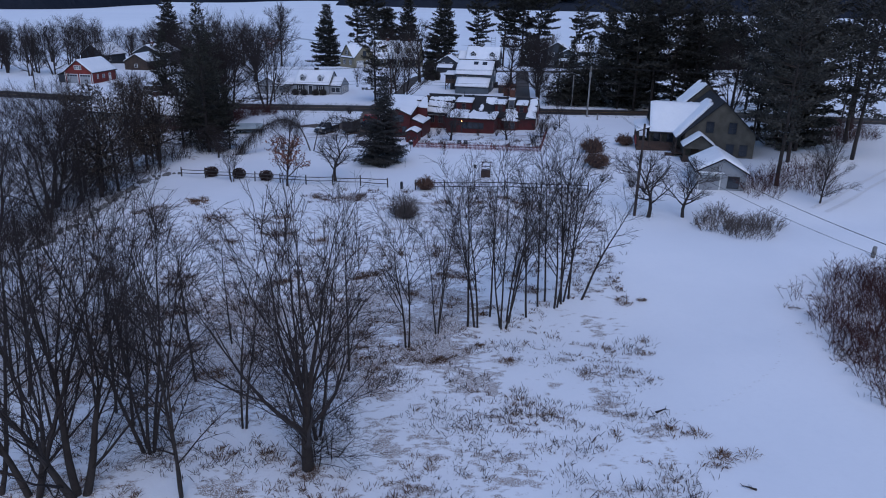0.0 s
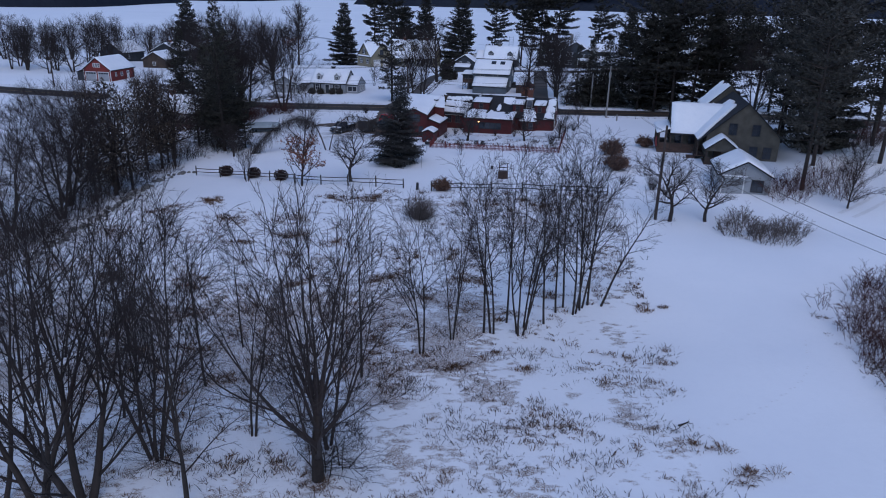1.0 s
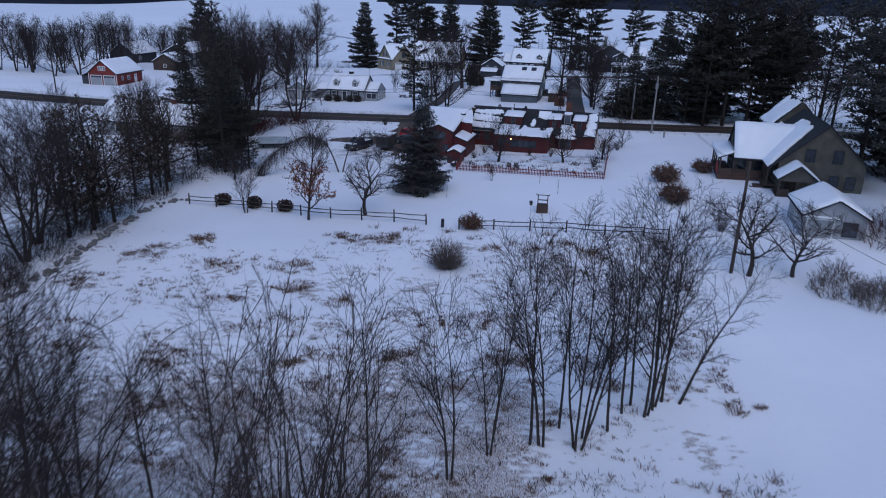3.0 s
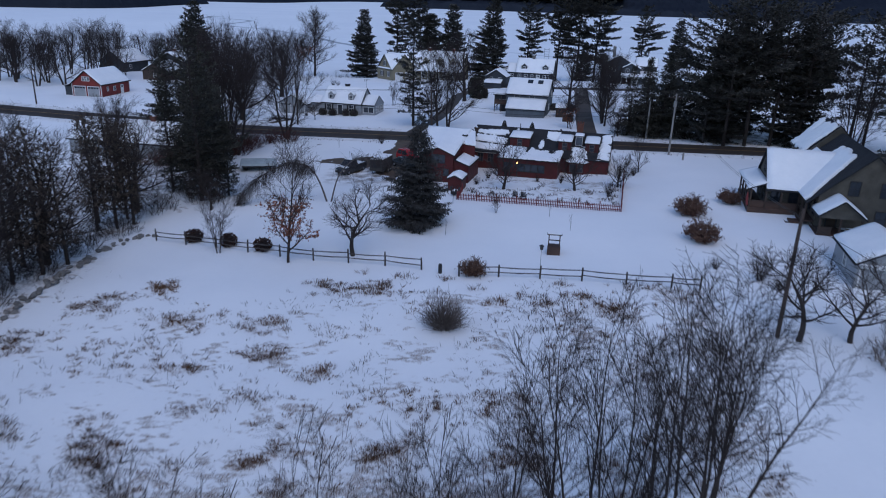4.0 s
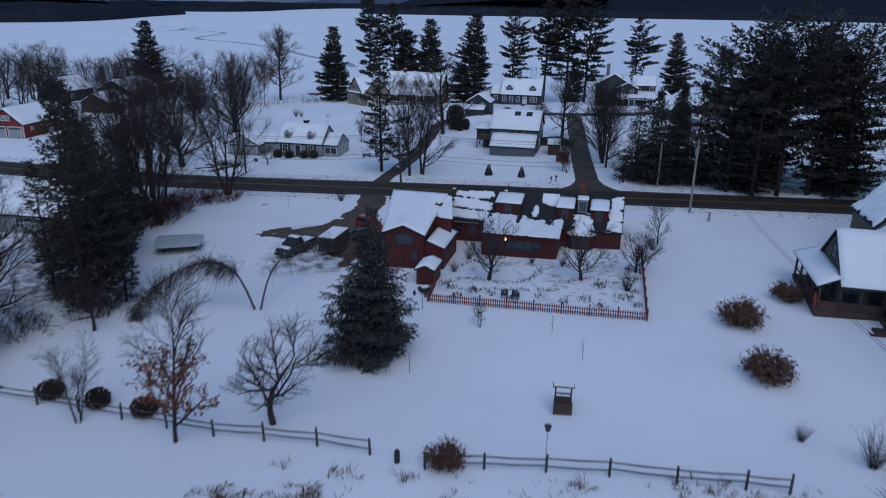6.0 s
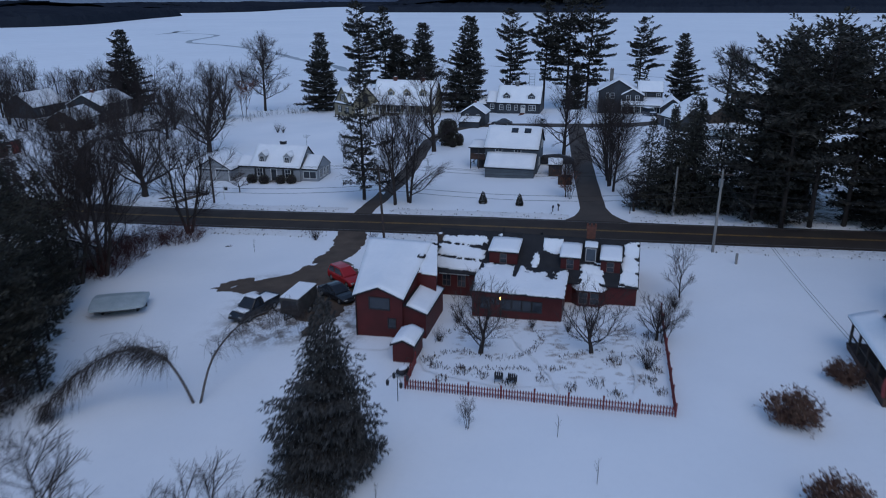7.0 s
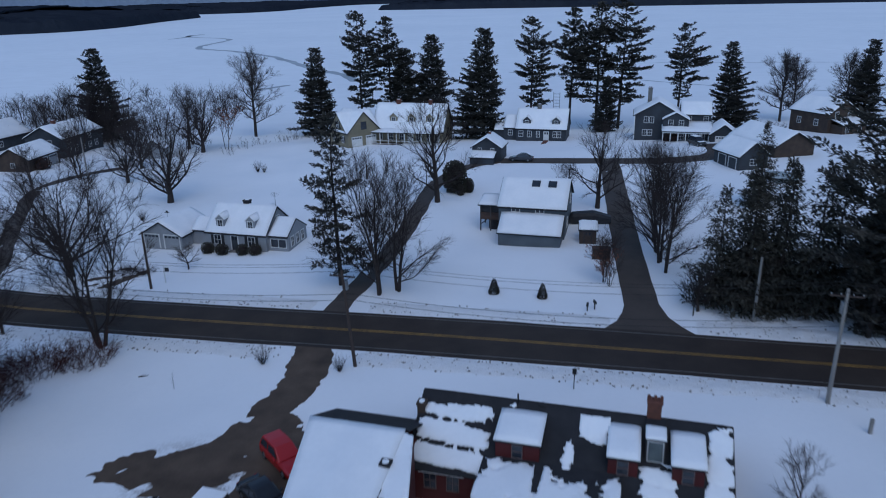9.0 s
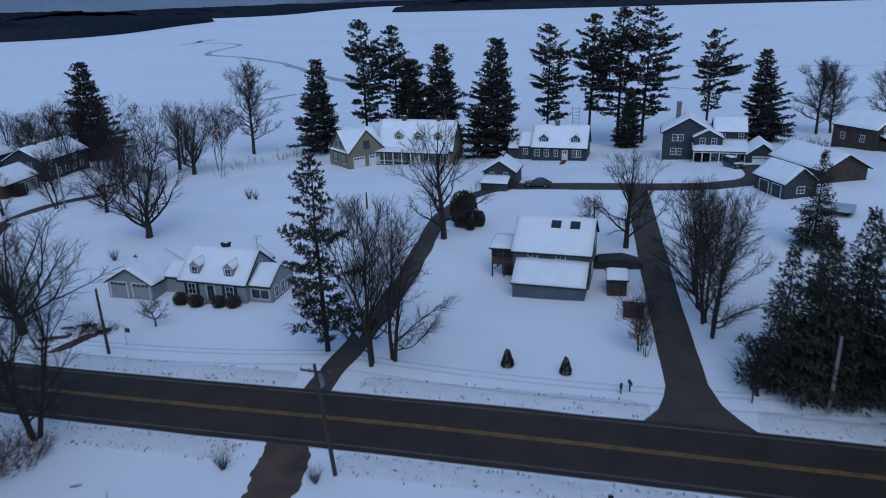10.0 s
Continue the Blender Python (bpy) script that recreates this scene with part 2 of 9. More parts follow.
CARRED = mat("red_car_paint", (0.42, 0.012, 0.014), 0.25, second=(0.38, 0.011, 0.012), scale=1, fine=20, bump=0, spec=0.6)
CARBLACK = mat("black_car_paint", (0.016, 0.017, 0.020), 0.22, second=(0.013, 0.013, 0.016), scale=1, fine=20, bump=0, spec=0.6)
CARGREY = mat("grey_car_paint", (0.035, 0.038, 0.045), 0.25, second=(0.03, 0.033, 0.04), scale=1, fine=20, bump=0, spec=0.6)
CARWHITE = mat("white_car_paint", (0.55, 0.56, 0.57), 0.3, second=(0.5, 0.51, 0.52), scale=1, fine=20, bump=0, spec=0.6)
RUBBER = mat("tyre_rubber", (0.018, 0.018, 0.018), 0.85, scale=5, fine=30, bump=0.1)
TARP = mat("pale_tarp", (0.42, 0.48, 0.50), 0.5, second=(0.33, 0.39, 0.41), scale=0.8, fine=6, bump=0.4, dist=0.05)
TRAILER = mat("dull_aluminium_panel", (0.085, 0.082, 0.08), 0.6, 0.2, second=(0.05, 0.048, 0.046), scale=1.5, fine=12, bump=0.15)
LAMPRED = mat("tail_light", (0.35, 0.01, 0.01), 0.2, bump=0)
LAMPCLEAR = mat("head_light", (0.6, 0.6, 0.58), 0.15, bump=0)


def glow(name, color, power):
    m = bpy.data.materials.new(name)
    m.use_nodes = True
    b = m.node_tree.nodes["Principled BSDF"]
    b.inputs["Base Color"].default_value = (*color, 1)
    b.inputs["Emission Color"].default_value = (*color, 1)
    b.inputs["Emission Strength"].default_value = power
    return m


# dull sky grey with haze in the colour, for the added western backdrop
SKYGREY = mat("sky_grey_backdrop", (0.20, 0.245, 0.32), 1.0, second=(0.18, 0.225, 0.30), scale=0.003, fine=0.05, bump=0, spec=0.0)
LAMPLIGHT = glow("warm_lamp", (1.0, 0.55, 0.16), 6.0)

# ---- plan: heights and axes ----
HEIGHTS = [(-60, -2.6), (0, -2.3), (25, -1.8), (45, -0.3), (60, 0.6), (85, 1.0), (110, 0.7), (125, 0.4), (150, 0.4),
           (170, 1.0), (200, 1.4), (225, 0.4), (248, -2.2), (262, -3.4), (300, -6.0), (5000, -6.0)]
LAKE_Z = -3.2
TILT = -14.0  # the village's streets and houses run at this angle
CU, SU = math.cos(radians(TILT)), math.sin(radians(TILT))


def ease(v, table):
    if v <= table[0][0]:
        return table[0][1]
    for (a, p), (b, q) in zip(table, table[1:]):
        if v <= b:
            s = (v - a) / (b - a)
            return p + (q - p) * s * s * (3 - 2 * s)
    return table[-1][1]


def gz(x, y):
    """Height of the ground."""
    return ease(y, HEIGHTS) + 0.032 * max(-45.0, min(60.0, x)) * max(0.0, min(1.0, (262 - y) / 60))


def W(u, v):
    """Village axes to the world's x and y."""
    return u * CU - v * SU, u * SU + v * CU


ROAD = [(-420, 236), (-200, 178), (-100, 152), (-37, 136.3), (2.6, 127.6), (32.8, 120.2), (100, 103), (240, 66), (430, 14)]


def curve_points(pts, step):
    """A smooth line through pts, one point about every step metres."""
    out = []
    for i in range(len(pts) - 1):
        p0, p1, p2, p3 = (Vector(pts[max(0, min(len(pts) - 1, k))][:2]) for k in (i - 1, i, i + 1, i + 2))
        n = max(1, int((p2 - p1).length / step))
        for k in range(n):
            t = k / n
            out.append(0.5 * (2 * p1 + (p2 - p0) * t + (2 * p0 - 5 * p1 + 4 * p2 - p3) * t * t + (3 * p1 - p0 - 3 * p2 + p3) * t ** 3))
    out.append(Vector(pts[-1][:2]))
    return out


ROAD_LINE = curve_points(ROAD, 3.0)


def road_off(x, y):
    """Distance from the road's middle, near enough for the stretch in view."""
    yy = 127.6 - (x - 2.6) * 0.2385
    return abs(y - yy) * 0.972


# ---- mesh building ----
class Build:
    """Collects vertices and faces for one mesh."""

    def __init__(self):
        self.v, self.f = [], []

    def add(self, verts, faces):
        n = len(self.v)
        self.v.extend(tuple(p) for p in verts)
        self.f.extend(tuple(n + i for i in face) for face in faces)
        return self

    def box(self, x0, x1, y0, y1, z0, z1):
        p = [(x, y, z) for z in (z0, z1) for y in (y0, y1) for x in (x0, x1)]
        return self.add(p, [(0, 2, 3, 1), (4, 5, 7, 6), (0, 1, 5, 4), (2, 6, 7, 3), (0, 4, 6, 2), (1, 3, 7, 5)])

    def block(self, x0, x1, y0, y1, z0, z1, c=0.02):
        """A box with chamfered edges."""
        bm = bmesh.new()
        bmesh.ops.create_cube(bm, size=1.0)
        for q in bm.verts:
            q.co = (x0 + (q.co.x + 0.5) * (x1 - x0), y0 + (q.co.y + 0.5) * (y1 - y0), z0 + (q.co.z + 0.5) * (z1 - z0))
        bmesh.ops.bevel(bm, geom=bm.edges[:], offset=c, segments=1, affect="EDGES")
        bm.verts.index_update()
        self.add([q.co[:] for q in bm.verts], [[q.index for q in fc.verts] for fc in bm.faces])
        bm.free()
        return self

    def prism(self, outline, z0, z1):
        """An upright prism over a plan outline (counter-clockwise)."""
        n = len(outline)
        p = [(x, y, z0) for x, y in outline] + [(x, y, z1) for x, y in outline]
        return self.add(p, [tuple(range(n))[::-1], tuple(range(n, 2 * n))] + [(i, (i + 1) % n, n + (i + 1) % n, n + i) for i in range(n)])

    def sweep(self, outline, a, b, axis):
        """A profile swept straight along x or y from a to b; the outline gives (across, z)."""
        n = len(outline)
        if axis == "x":
            p = [(a, s, z) for s, z in outline] + [(b, s, z) for s, z in outline]
        else:
            p = [(s, a, z) for s, z in outline] + [(s, b, z) for s, z in outline]
        return self.add(p, [tuple(range(n))[::-1], tuple(range(n, 2 * n))] + [(i, (i + 1) % n, n + (i + 1) % n, n + i) for i in range(n)])

    def tube(self, pts, radii, sides=5, caps=True):
        """A tube along points with a radius at each."""
        pts = [Vector(p) for p in pts]
        ring, n0 = None, len(self.v)
        for i, p in enumerate(pts):
            d = (pts[min(i + 1, len(pts) - 1)] - pts[max(i - 1, 0)])
            d = d.normalized() if d.length > 1e-9 else Vector((0, 0, 1))
            ref = Vector((1, 0, 0)) if abs(d.x) < 0.8 else Vector((0, 1, 0))
            a = d.cross(ref).normalized()
            b = d.cross(a)
            r = radii[i]
            for k in range(sides):
                w = 2 * math.pi * k / sides
                q = p + a * (r * math.cos(w)) + b * (r * math.sin(w))
                self.v.append((q.x, q.y, q.z))
        m = len(pts)
        for i in range(m - 1):
            s, t = n0 + i * sides, n0 + (i + 1) * sides
            for k in range(sides):
                k2 = (k + 1) % sides
                self.f.append((s + k, t + k, t + k2, s + k2))
        if caps:
            self.f.append(tuple(n0 + k for k in range(sides)))
            self.f.append(tuple(n0 + (m - 1) * sides + k for k in range(sides))[::-1])
        return self

    def ball(self, cx, cy, cz, rx, ry, rz, rough=0.0, rng=None, n=8, m=5):
        """A lumpy rounded body."""
        p, f = [(cx, cy, cz + rz)], []
        for j in range(1, m):
            th = math.pi * j / m
            for i in range(n):
                ph = 2 * math.pi * i / n
                k = 1 + (rng.uniform(-rough, rough) if rng else 0)
                p.append((cx + rx * k * math.sin(th) * math.cos(ph), cy + ry * k * math.sin(th) * math.sin(ph), cz + rz * k * math.cos(th)))
        p.append((cx, cy, cz - rz))
        for i in range(n):
            f.append((0, 1 + i, 1 + (i + 1) % n))
            f.append((len(p) - 1, 1 + (m - 2) * n + (i + 1) % n, 1 + (m - 2) * n + i))
        for j in range(m - 2):
            for i in range(n):
                a, b = 1 + j * n + i, 1 + j * n + (i + 1) % n
                f.append((a, a + n, b + n, b))
        return self.add(p, f)

    def mesh(self, name, material, smooth=False):
        me = bpy.data.meshes.new(name)
        me.from_pydata(self.v, [], self.f)
        me.materials.append(material)
        if smooth:
            me.polygons.foreach_set("use_smooth", [True] * len(me.polygons))
        me.update()
        return me


def part(name, build, material, parent=None, label="", smooth=False):
    """One mesh object, under a thing or a part."""
    ob = new(name, build.mesh(name, material, smooth))
    if parent:
        ob.parent = parent
    if label:
        ob["label"] = label
    return ob


def thing(name, m, label, category, group=""):
    """A thing's base: an Empty at the pose m."""
    ob = new(name)
    ob.empty_display_size = 0.3
    ob.matrix_basis = m
    return tagged(ob, label, category, group)


# ---- ground, road, lake ----
def spaced(a, b, step, far, grow=1.35):
    """Grid lines: even from a to b, then wider and wider to the far ends."""
    mid = [a + i * step for i in range(int((b - a) / step) + 1)]
    lo, hi, s = [a], [mid[-1]], step
    while hi[-1] < far:
        s *= grow
        hi.append(hi[-1] + s)
        lo.append(lo[-1] - s)
    return lo[:0:-1] + mid + hi[1:]


def fade(v, a, b):
    s = max(0.0, min(1.0, (v - a) / (b - a)))
    return s * s * (3 - 2 * s)


def meadow(x, y):
    """How rough the field is: 0 on the lawns and the mown strip, 1 in the old meadow."""
    right = 15.5 + 0.14 * max(0.0, y - 15)
    f = fade(right - x, -0.8, 1.5) * fade(60.5 - y - 0.2 * max(0.0, -x), 0.0, 4.0)
    thicket = fade(x - (27.5 + 0.12 * (y - 14)), 0, 2) * fade(36 - y, 0, 3)
    bank = fade(-29.0 - x - 0.1 * (70 - y), 0, 5) * fade(110 - y, 0, 8)
    yard = 1.15 * fade(x - 1.5, 0, 2) * fade(18.6 + 0.2 * (y - 86) - x, 0, 1.5) * fade(y - 84.5 + 0.2 * (x - 10), 0, 1.5) * fade(98.5 - y, 0, 3)
    grove = 0.6 * fade(38 - y, 0, 7) * (0.35 + 0.65 * fade(y - 14, 0, 8)) * fade(7 - x, 0, 6) * fade(x + 44, 0, 10) * f
    return max(f + grove, thicket, bank, yard)


def litter_at(x, y):
    """Leaf litter and worn ground under the hedgerow, the pines and the parking place."""
    hedge = fade(-33.5 - x, 0, 5) * fade(y - 55, 0, 6) * fade(104 - y, 0, 8) * fade(x + 60, 0, 8)
    pines = fade(x - 38, 0, 5) * fade(72 - x, 0, 8) * fade(y - road_y(x) - 6, 0, 3) * fade(150 - y, 0, 12)
    spruces = fade(x - 28.5, 0, 3) * fade(40 - x, 0, 4) * fade(y - road_y(x) - 6.5, 0, 3) * fade(139 - y, 0, 6)
    park = fade(x + 20, 0, 4) * fade(-3.5 - x, 0, 3) * fade(y - 92, 0, 3) * fade(112 - y, 0, 4)
    return max(0.75 * hedge, 0.9 * pines, 0.8 * spruces, 0.85 * park)


def road_y(x):
    return 127.6 - (x - 2.6) * 0.2385


def build_ground():
    xs, ys = spaced(-78, 86, 1.15, 4600), spaced(-36, 268, 1.15, 4600)
    verts, grow, lit = [], [], []
    for y in ys:
        for x in xs:
            z = gz(x, y)
            if abs(x) < 130 and -60 < y < 275:
                calm = fade(road_off(x, y), 4.5, 9.0)
                z += calm * (0.10 * noise.noise((x * 0.12, y * 0.12, 0.0)) + 0.045 * noise.noise((x * 0.5, y * 0.5, 3.0)))
                z += calm * meadow(x, y) * 0.10 * noise.noise((x * 0.9, y * 0.9, 7.0))
                grow.append(meadow(x, y))
                lit.append(litter_at(x, y))
            else:
                grow.append(0.0)
                lit.append(0.0)
            verts.append((x, y, z))
    n = len(xs)
    faces = [(j * n + i, j * n + i + 1, (j + 1) * n + i + 1, (j + 1) * n + i) for j in range(len(ys) - 1) for i in range(n - 1)]
    me = bpy.data.meshes.new("ground")
    me.from_pydata(verts, [], faces)
    for key, values in (("meadow", grow), ("litter", lit)):
        me.attributes.new(key, "FLOAT", "POINT").data.foreach_set("value", values)
    me.polygons.foreach_set("use_smooth", [True] * len(faces))
    me.materials.append(GROUND)
    return tagged(new("ground", me), "snow-covered lawns and rough meadow with dead grass", "ground", kind="structure")


build_ground()


def strip(line, left, right, lift, ragged=0.0, step=None, seed=0, across=2):
    """A flat band along a line, draped on the ground, between two offsets to its left and right."""
    b, rows = Build(), []
    for i, p in enumerate(line):
        d = (line[min(i + 1, len(line) - 1)] - line[max(i - 1, 0)]).normalized()
        nrm = Vector((-d.y, d.x))
        l = left + ragged * noise.noise((i * 0.35, seed, 1.0)) + 0.5 * ragged * noise.noise((i * 1.3, seed, 5.0))
        r = right + ragged * noise.noise((i * 0.35, seed, 9.0)) + 0.5 * ragged * noise.noise((i * 1.3, seed, 13.0))
        row = []
        for k in range(across + 1):
            q = p + nrm * (l + (r - l) * k / across)
            row.append((q.x, q.y, gz(q.x, q.y) + lift))
        rows.append(row)
    w = across + 1
    b.v = [q for row in rows for q in row]
    b.f = [(i * w + k + 1, i * w + k, (i + 1) * w + k, (i + 1) * w + k + 1) for i in range(len(rows) - 1) for k in range(across)]
    return b


def solid_strip(line, left, right, lift, depth=0.25, **kw):
    """The same band with its sides closed down into the ground."""
    b = strip(line, left, right, lift, **kw)
    w = kw.get("across", 2) + 1
    rows = len(b.v) // w
    n = len(b.v)
    for i in range(rows):
        for k in (0, w - 1):
            x, y, z = b.v[i * w + k]
            b.v.append((x, y, z - depth))
    for i in range(rows - 1):
        a, c = i * w, (i + 1) * w
        p, q = n + 2 * i, n + 2 * (i + 1)
        b.f.append((a, p, q, c))
        b.f.append((c + w - 1, q + 1, p + 1, a + w - 1))
    return b


near_road = [p for p in ROAD_LINE if -240 < p.x < 260]
road_ob = tagged(part("road", solid_strip(near_road, 4.05, -4.05, 0.07, ragged=0.16, across=6), ASPHALT),
                 "dark wet two-lane asphalt road", "road", kind="structure")
for off in (0.14, -0.14):
    part("centre_line", strip(near_road, off + 0.075, off - 0.075, 0.085, across=1), YELLOW, road_ob, "worn yellow line")
for off in (3.45, -3.45):
    part("edge_line", strip(near_road, off + 0.06, off - 0.06, 0.085, across=1), WHITELINE, road_ob, "faded white edge line")


def snow_bank(name, line, offset, width, height, seed, gaps=()):
    """A ploughed ridge of dirty snow along a line, left open at drive mouths."""
    b, w = Build(), 11
    rows = []
    for i, p in enumerate(line):
        d = (line[min(i + 1, len(line) - 1)] - line[max(i - 1, 0)]).normalized()
        nrm = Vector((-d.y, d.x))
        c = p + nrm * offset
        k = 1.0
        for gx, gw in gaps:
            k *= fade(abs(c.x - gx), gw * 0.75, gw * 1.25)
        row = []
        for j in range(w):
            s = j / (w - 1) * 2 - 1
            q = c + nrm * (s * width * 0.5)
            bump = math.cos(s * math.pi / 2) ** 0.8 if abs(s) < 1 else 0
            h = height * k * bump * (0.75 + 0.7 * noise.noise((q.x * 0.6, q.y * 0.6, seed))) + k * bump * (0.10 * noise.noise((q.x * 1.9, q.y * 1.9, seed)) + 0.15 * noise.noise((q.x * 4.7, q.y * 4.7, seed)))
            row.append((q.x, q.y, gz(q.x, q.y) - 0.04 + max(-0.05, h) - (0.12 if k < 0.3 else 0)))
        rows.append(row)
    b.v = [q for row in rows for q in row]
    b.f = [(i * w + k, i * w + k + 1, (i + 1) * w + k + 1, (i + 1) * w + k) for i in range(len(rows) - 1) for k in range(w - 1)]
    return tagged(part(name, b, BANK, smooth=True), "low ploughed bank of dirty snow along the road", "snow bank", kind="structure")


bank_line = curve_points([tuple(p) for p in near_road if -150 < p.x < 150], 0.35)
snow_bank("snow_bank_north", bank_line, 5.6, 3.0, 0.26, 1.0, gaps=[(-8.3, 3.2), (23.2, 4.0), (-52, 3.0)])
snow_bank("snow_bank_south", bank_line, -5.5, 2.8, 0.24, 2.0, gaps=[(-9.3, 4.2)])

# clods of dirty snow thrown up along the verges, grey to paint lump shadows
clods, crng = Build(), random.Random(88)
for _ in range(3600):
    p = bank_line[crng.randint(40, len(bank_line) - 40)]
    side = crng.choice((1, -1))
    off = side * (4.35 + 2.6 * crng.random() ** 1.6)
    x, y = p.x + 0.23 * off + crng.uniform(-0.3, 0.3), p.y + off
    if abs(x + 8.8) < 3.6 or (side > 0 and abs(x - 23.2) < 4.5):
        continue
    q = crng.uniform(0.04, 0.13)
    k = len(clods.v)
    z = gz(x, y) + 0.09
    clods.v += [(x + q, y, z), (x, y + q * 0.8, z), (x - q, y, z), (x, y - q * 0.8, z), (x + q * 0.2, y, z + q * 1.1), (x, y, z - 0.2)]
    clods.f += [(k + i, k + (i + 1) % 4, k + 4) for i in range(4)] + [(k + (i + 1) % 4, k + i, k + 5) for i in range(4)]
tagged(part("snow_clods", clods, CLOD), "small clods of ploughed snow, greyed to show lump shadows", "snow clods", kind="stuff")

# lanes and drives
lane_east = curve_points([(22.6, 124.5), (22.9, 130), (23.6, 136), (26.2, 155), (29.2, 176), (31.0, 188), (31.6, 194.5)], 1.5)
tagged(part("lane_east", solid_strip(lane_east, 1.75, -1.75, 0.06, ragged=0.12, across=3), LANE), "ploughed asphalt lane between snowy lawns", "lane", kind="structure")
mouth = Build()
mouth.v = [(x, y, gz(x, y) + 0.055) for x, y in [(18.0, 127.5), (26.9, 125.2), (25.8, 127.6), (25.1, 129.8), (25.0, 133.0), (21.4, 133.0), (20.9, 131.5), (20.0, 129.6)]]
mouth.f = [tuple(range(8))]
tagged(part("lane_mouth", mouth, LANE), "flared asphalt mouth of the lane", "lane", kind="structure")
lane_cross = curve_points([(12.5, 198.6), (18, 197.6), (26, 196.0), (32, 194.6), (40, 193.2), (46, 193.4), (50.5, 194.8), (53.2, 199), (54.4, 207)], 1.5)
tagged(part("lane_cross", solid_strip(lane_cross, 2.0, -2.0, 0.075, ragged=0.15, across=3), LANE), "wet asphalt lane before the shore houses", "lane", kind="structure")
lane_west = curve_points([(-9.6, 131.5), (-8.6, 136), (-6.4, 145), (-3.6, 158), (-1.8, 170), (-0.6, 180), (1.8, 188), (6.5, 195.6), (12.5, 198.6)], 1.5)
tagged(part("lane_west", solid_strip(lane_west, 1.3, -1.3, 0.05, ragged=0.3, across=3), LANE), "narrow gravelly lane edged with snow", "lane", kind="structure")
lane_far = curve_points([(-53, 140), (-56, 150), (-66, 172), (-72, 188), (-70, 198), (-64, 205)], 2.0)
tagged(part("lane_far", solid_strip(lane_far, 1.15, -1.15, 0.05, ragged=0.4, across=3), LANE), "ploughed lane past bare maples", "lane", kind="structure")


def melt_patch(lines, box, cell, lift, seed, depth=0.2):
    """Bare ground melting out of snow: small cells within ragged bands along lines (points, half width), their rim eased to a smooth edge."""
    ax, bx, ay, by = box
    paths = [(curve_points(pts, 0.7), half) for pts, half in lines]
    n, m = int((bx - ax) / cell), int((by - ay) / cell)
    field = {}

    def value(x, y):
        v = max(half - min(math.hypot(x - p.x, y - p.y) for p in path) for path, half in paths)
        if v < -1.2:
            return v
        v += 0.55 * noise.noise((x * 0.4, y * 0.4, seed)) + 0.3 * noise.noise((x * 1.2, y * 1.2, seed + 3)) + 0.12 * noise.noise((x * 3.1, y * 3.1, seed + 7))
        island = noise.noise((x * 0.7, y * 0.7, seed + 20))
        return min(v, max(0.7 * (v - 0.9), 2.2 * (0.56 - island)))
    for j in range(m + 1):
        for i in range(n + 1):
            field[i, j] = value(ax + i * cell, ay + j * cell)
    on = {(i, j) for j in range(m) for i in range(n) if max(field[i, j], field[i + 1, j], field[i, j + 1], field[i + 1, j + 1]) > 0}
    b, ids = Build(), {}

    def vert(i, j, up):
        if (i, j, up) not in ids:
            x, y, v = ax + i * cell, ay + j * cell, field[i, j]
            if v < 0:
                gx = (field.get((i + 1, j), v) - field.get((i - 1, j), v)) / (2 * cell)
                gy = (field.get((i, j + 1), v) - field.get((i, j - 1), v)) / (2 * cell)
                g = gx * gx + gy * gy
                if g > 1e-6:
                    k = min(-v / g, 0.95 * cell / math.sqrt(g))
                    x, y = x + gx * k, y + gy * k
            ids[i, j, up] = len(b.v)
            b.v.append((x, y, gz(x, y) + (lift + 0.02 * noise.noise((x, y, 2.0)) if up else lift - depth)))
        return ids[i, j, up]
    for i, j in sorted(on):
        b.f.append((vert(i, j, 1), vert(i + 1, j, 1), vert(i + 1, j + 1, 1), vert(i, j + 1, 1)))
        for (di, dj), (p, q) in (((0, -1), ((i + 1, j), (i, j))), ((1, 0), ((i + 1, j + 1), (i + 1, j))), ((0, 1), ((i, j + 1), (i + 1, j + 1))), ((-1, 0), ((i, j), (i, j + 1)))):
            if (i + di, j + dj) not in on:
                b.f.append((vert(*p, 1), vert(*q, 1), vert(*q, 0), vert(*p, 0)))
    return b


drive = melt_patch([([(-9.6, 127.2), (-9.3, 123.4), (-9.4, 120), (-10.2, 116), (-11.8, 111.8), (-13.6, 109.0), (-17, 107.3), (-20.0, 106.4)], 1.9), ([(-20.4, 106.6), (-17.0, 106.0), (-12.5, 107.0)], 1.75), ([(-21.0, 108.0), (-18.5, 109.2)], 0.7),
                    ([(-10.5, 113.0), (-8.8, 109), (-8.8, 104), (-9.8, 100.0)], 2.3), ([(-16.5, 106.5), (-14.5, 104.5), (-15.8, 100.5)], 1.2), ([(-9.4, 98.5), (-9.8, 95.0)], 0.6)],
                   (-25, -3, 92, 128.4), 0.16, 0.055, 4.0)
apron = melt_patch([([(-40.2, 142.6), (-38.4, 144.2), (-36.9, 146.6), (-35.6, 148.4)], 0.7), ([(-42.0, 146.4), (-39.2, 147.4)], 0.4), ([(-40.8, 149.4), (-37.6, 149.9)], 0.35), ([(-41.6, 143.8), (-39.4, 145.4)], 0.3)], (-44, -32, 139, 154), 0.16, 0.055, 9.0)
tagged(part("garage_drive", apron, GRAVEL), "muddy tyre tracks melting out of the snow", "driveway", kind="structure")
tagged(part("driveway", drive, GRAVEL), "wet brown gravel driveway melting out of the snow", "driveway", kind="structure")
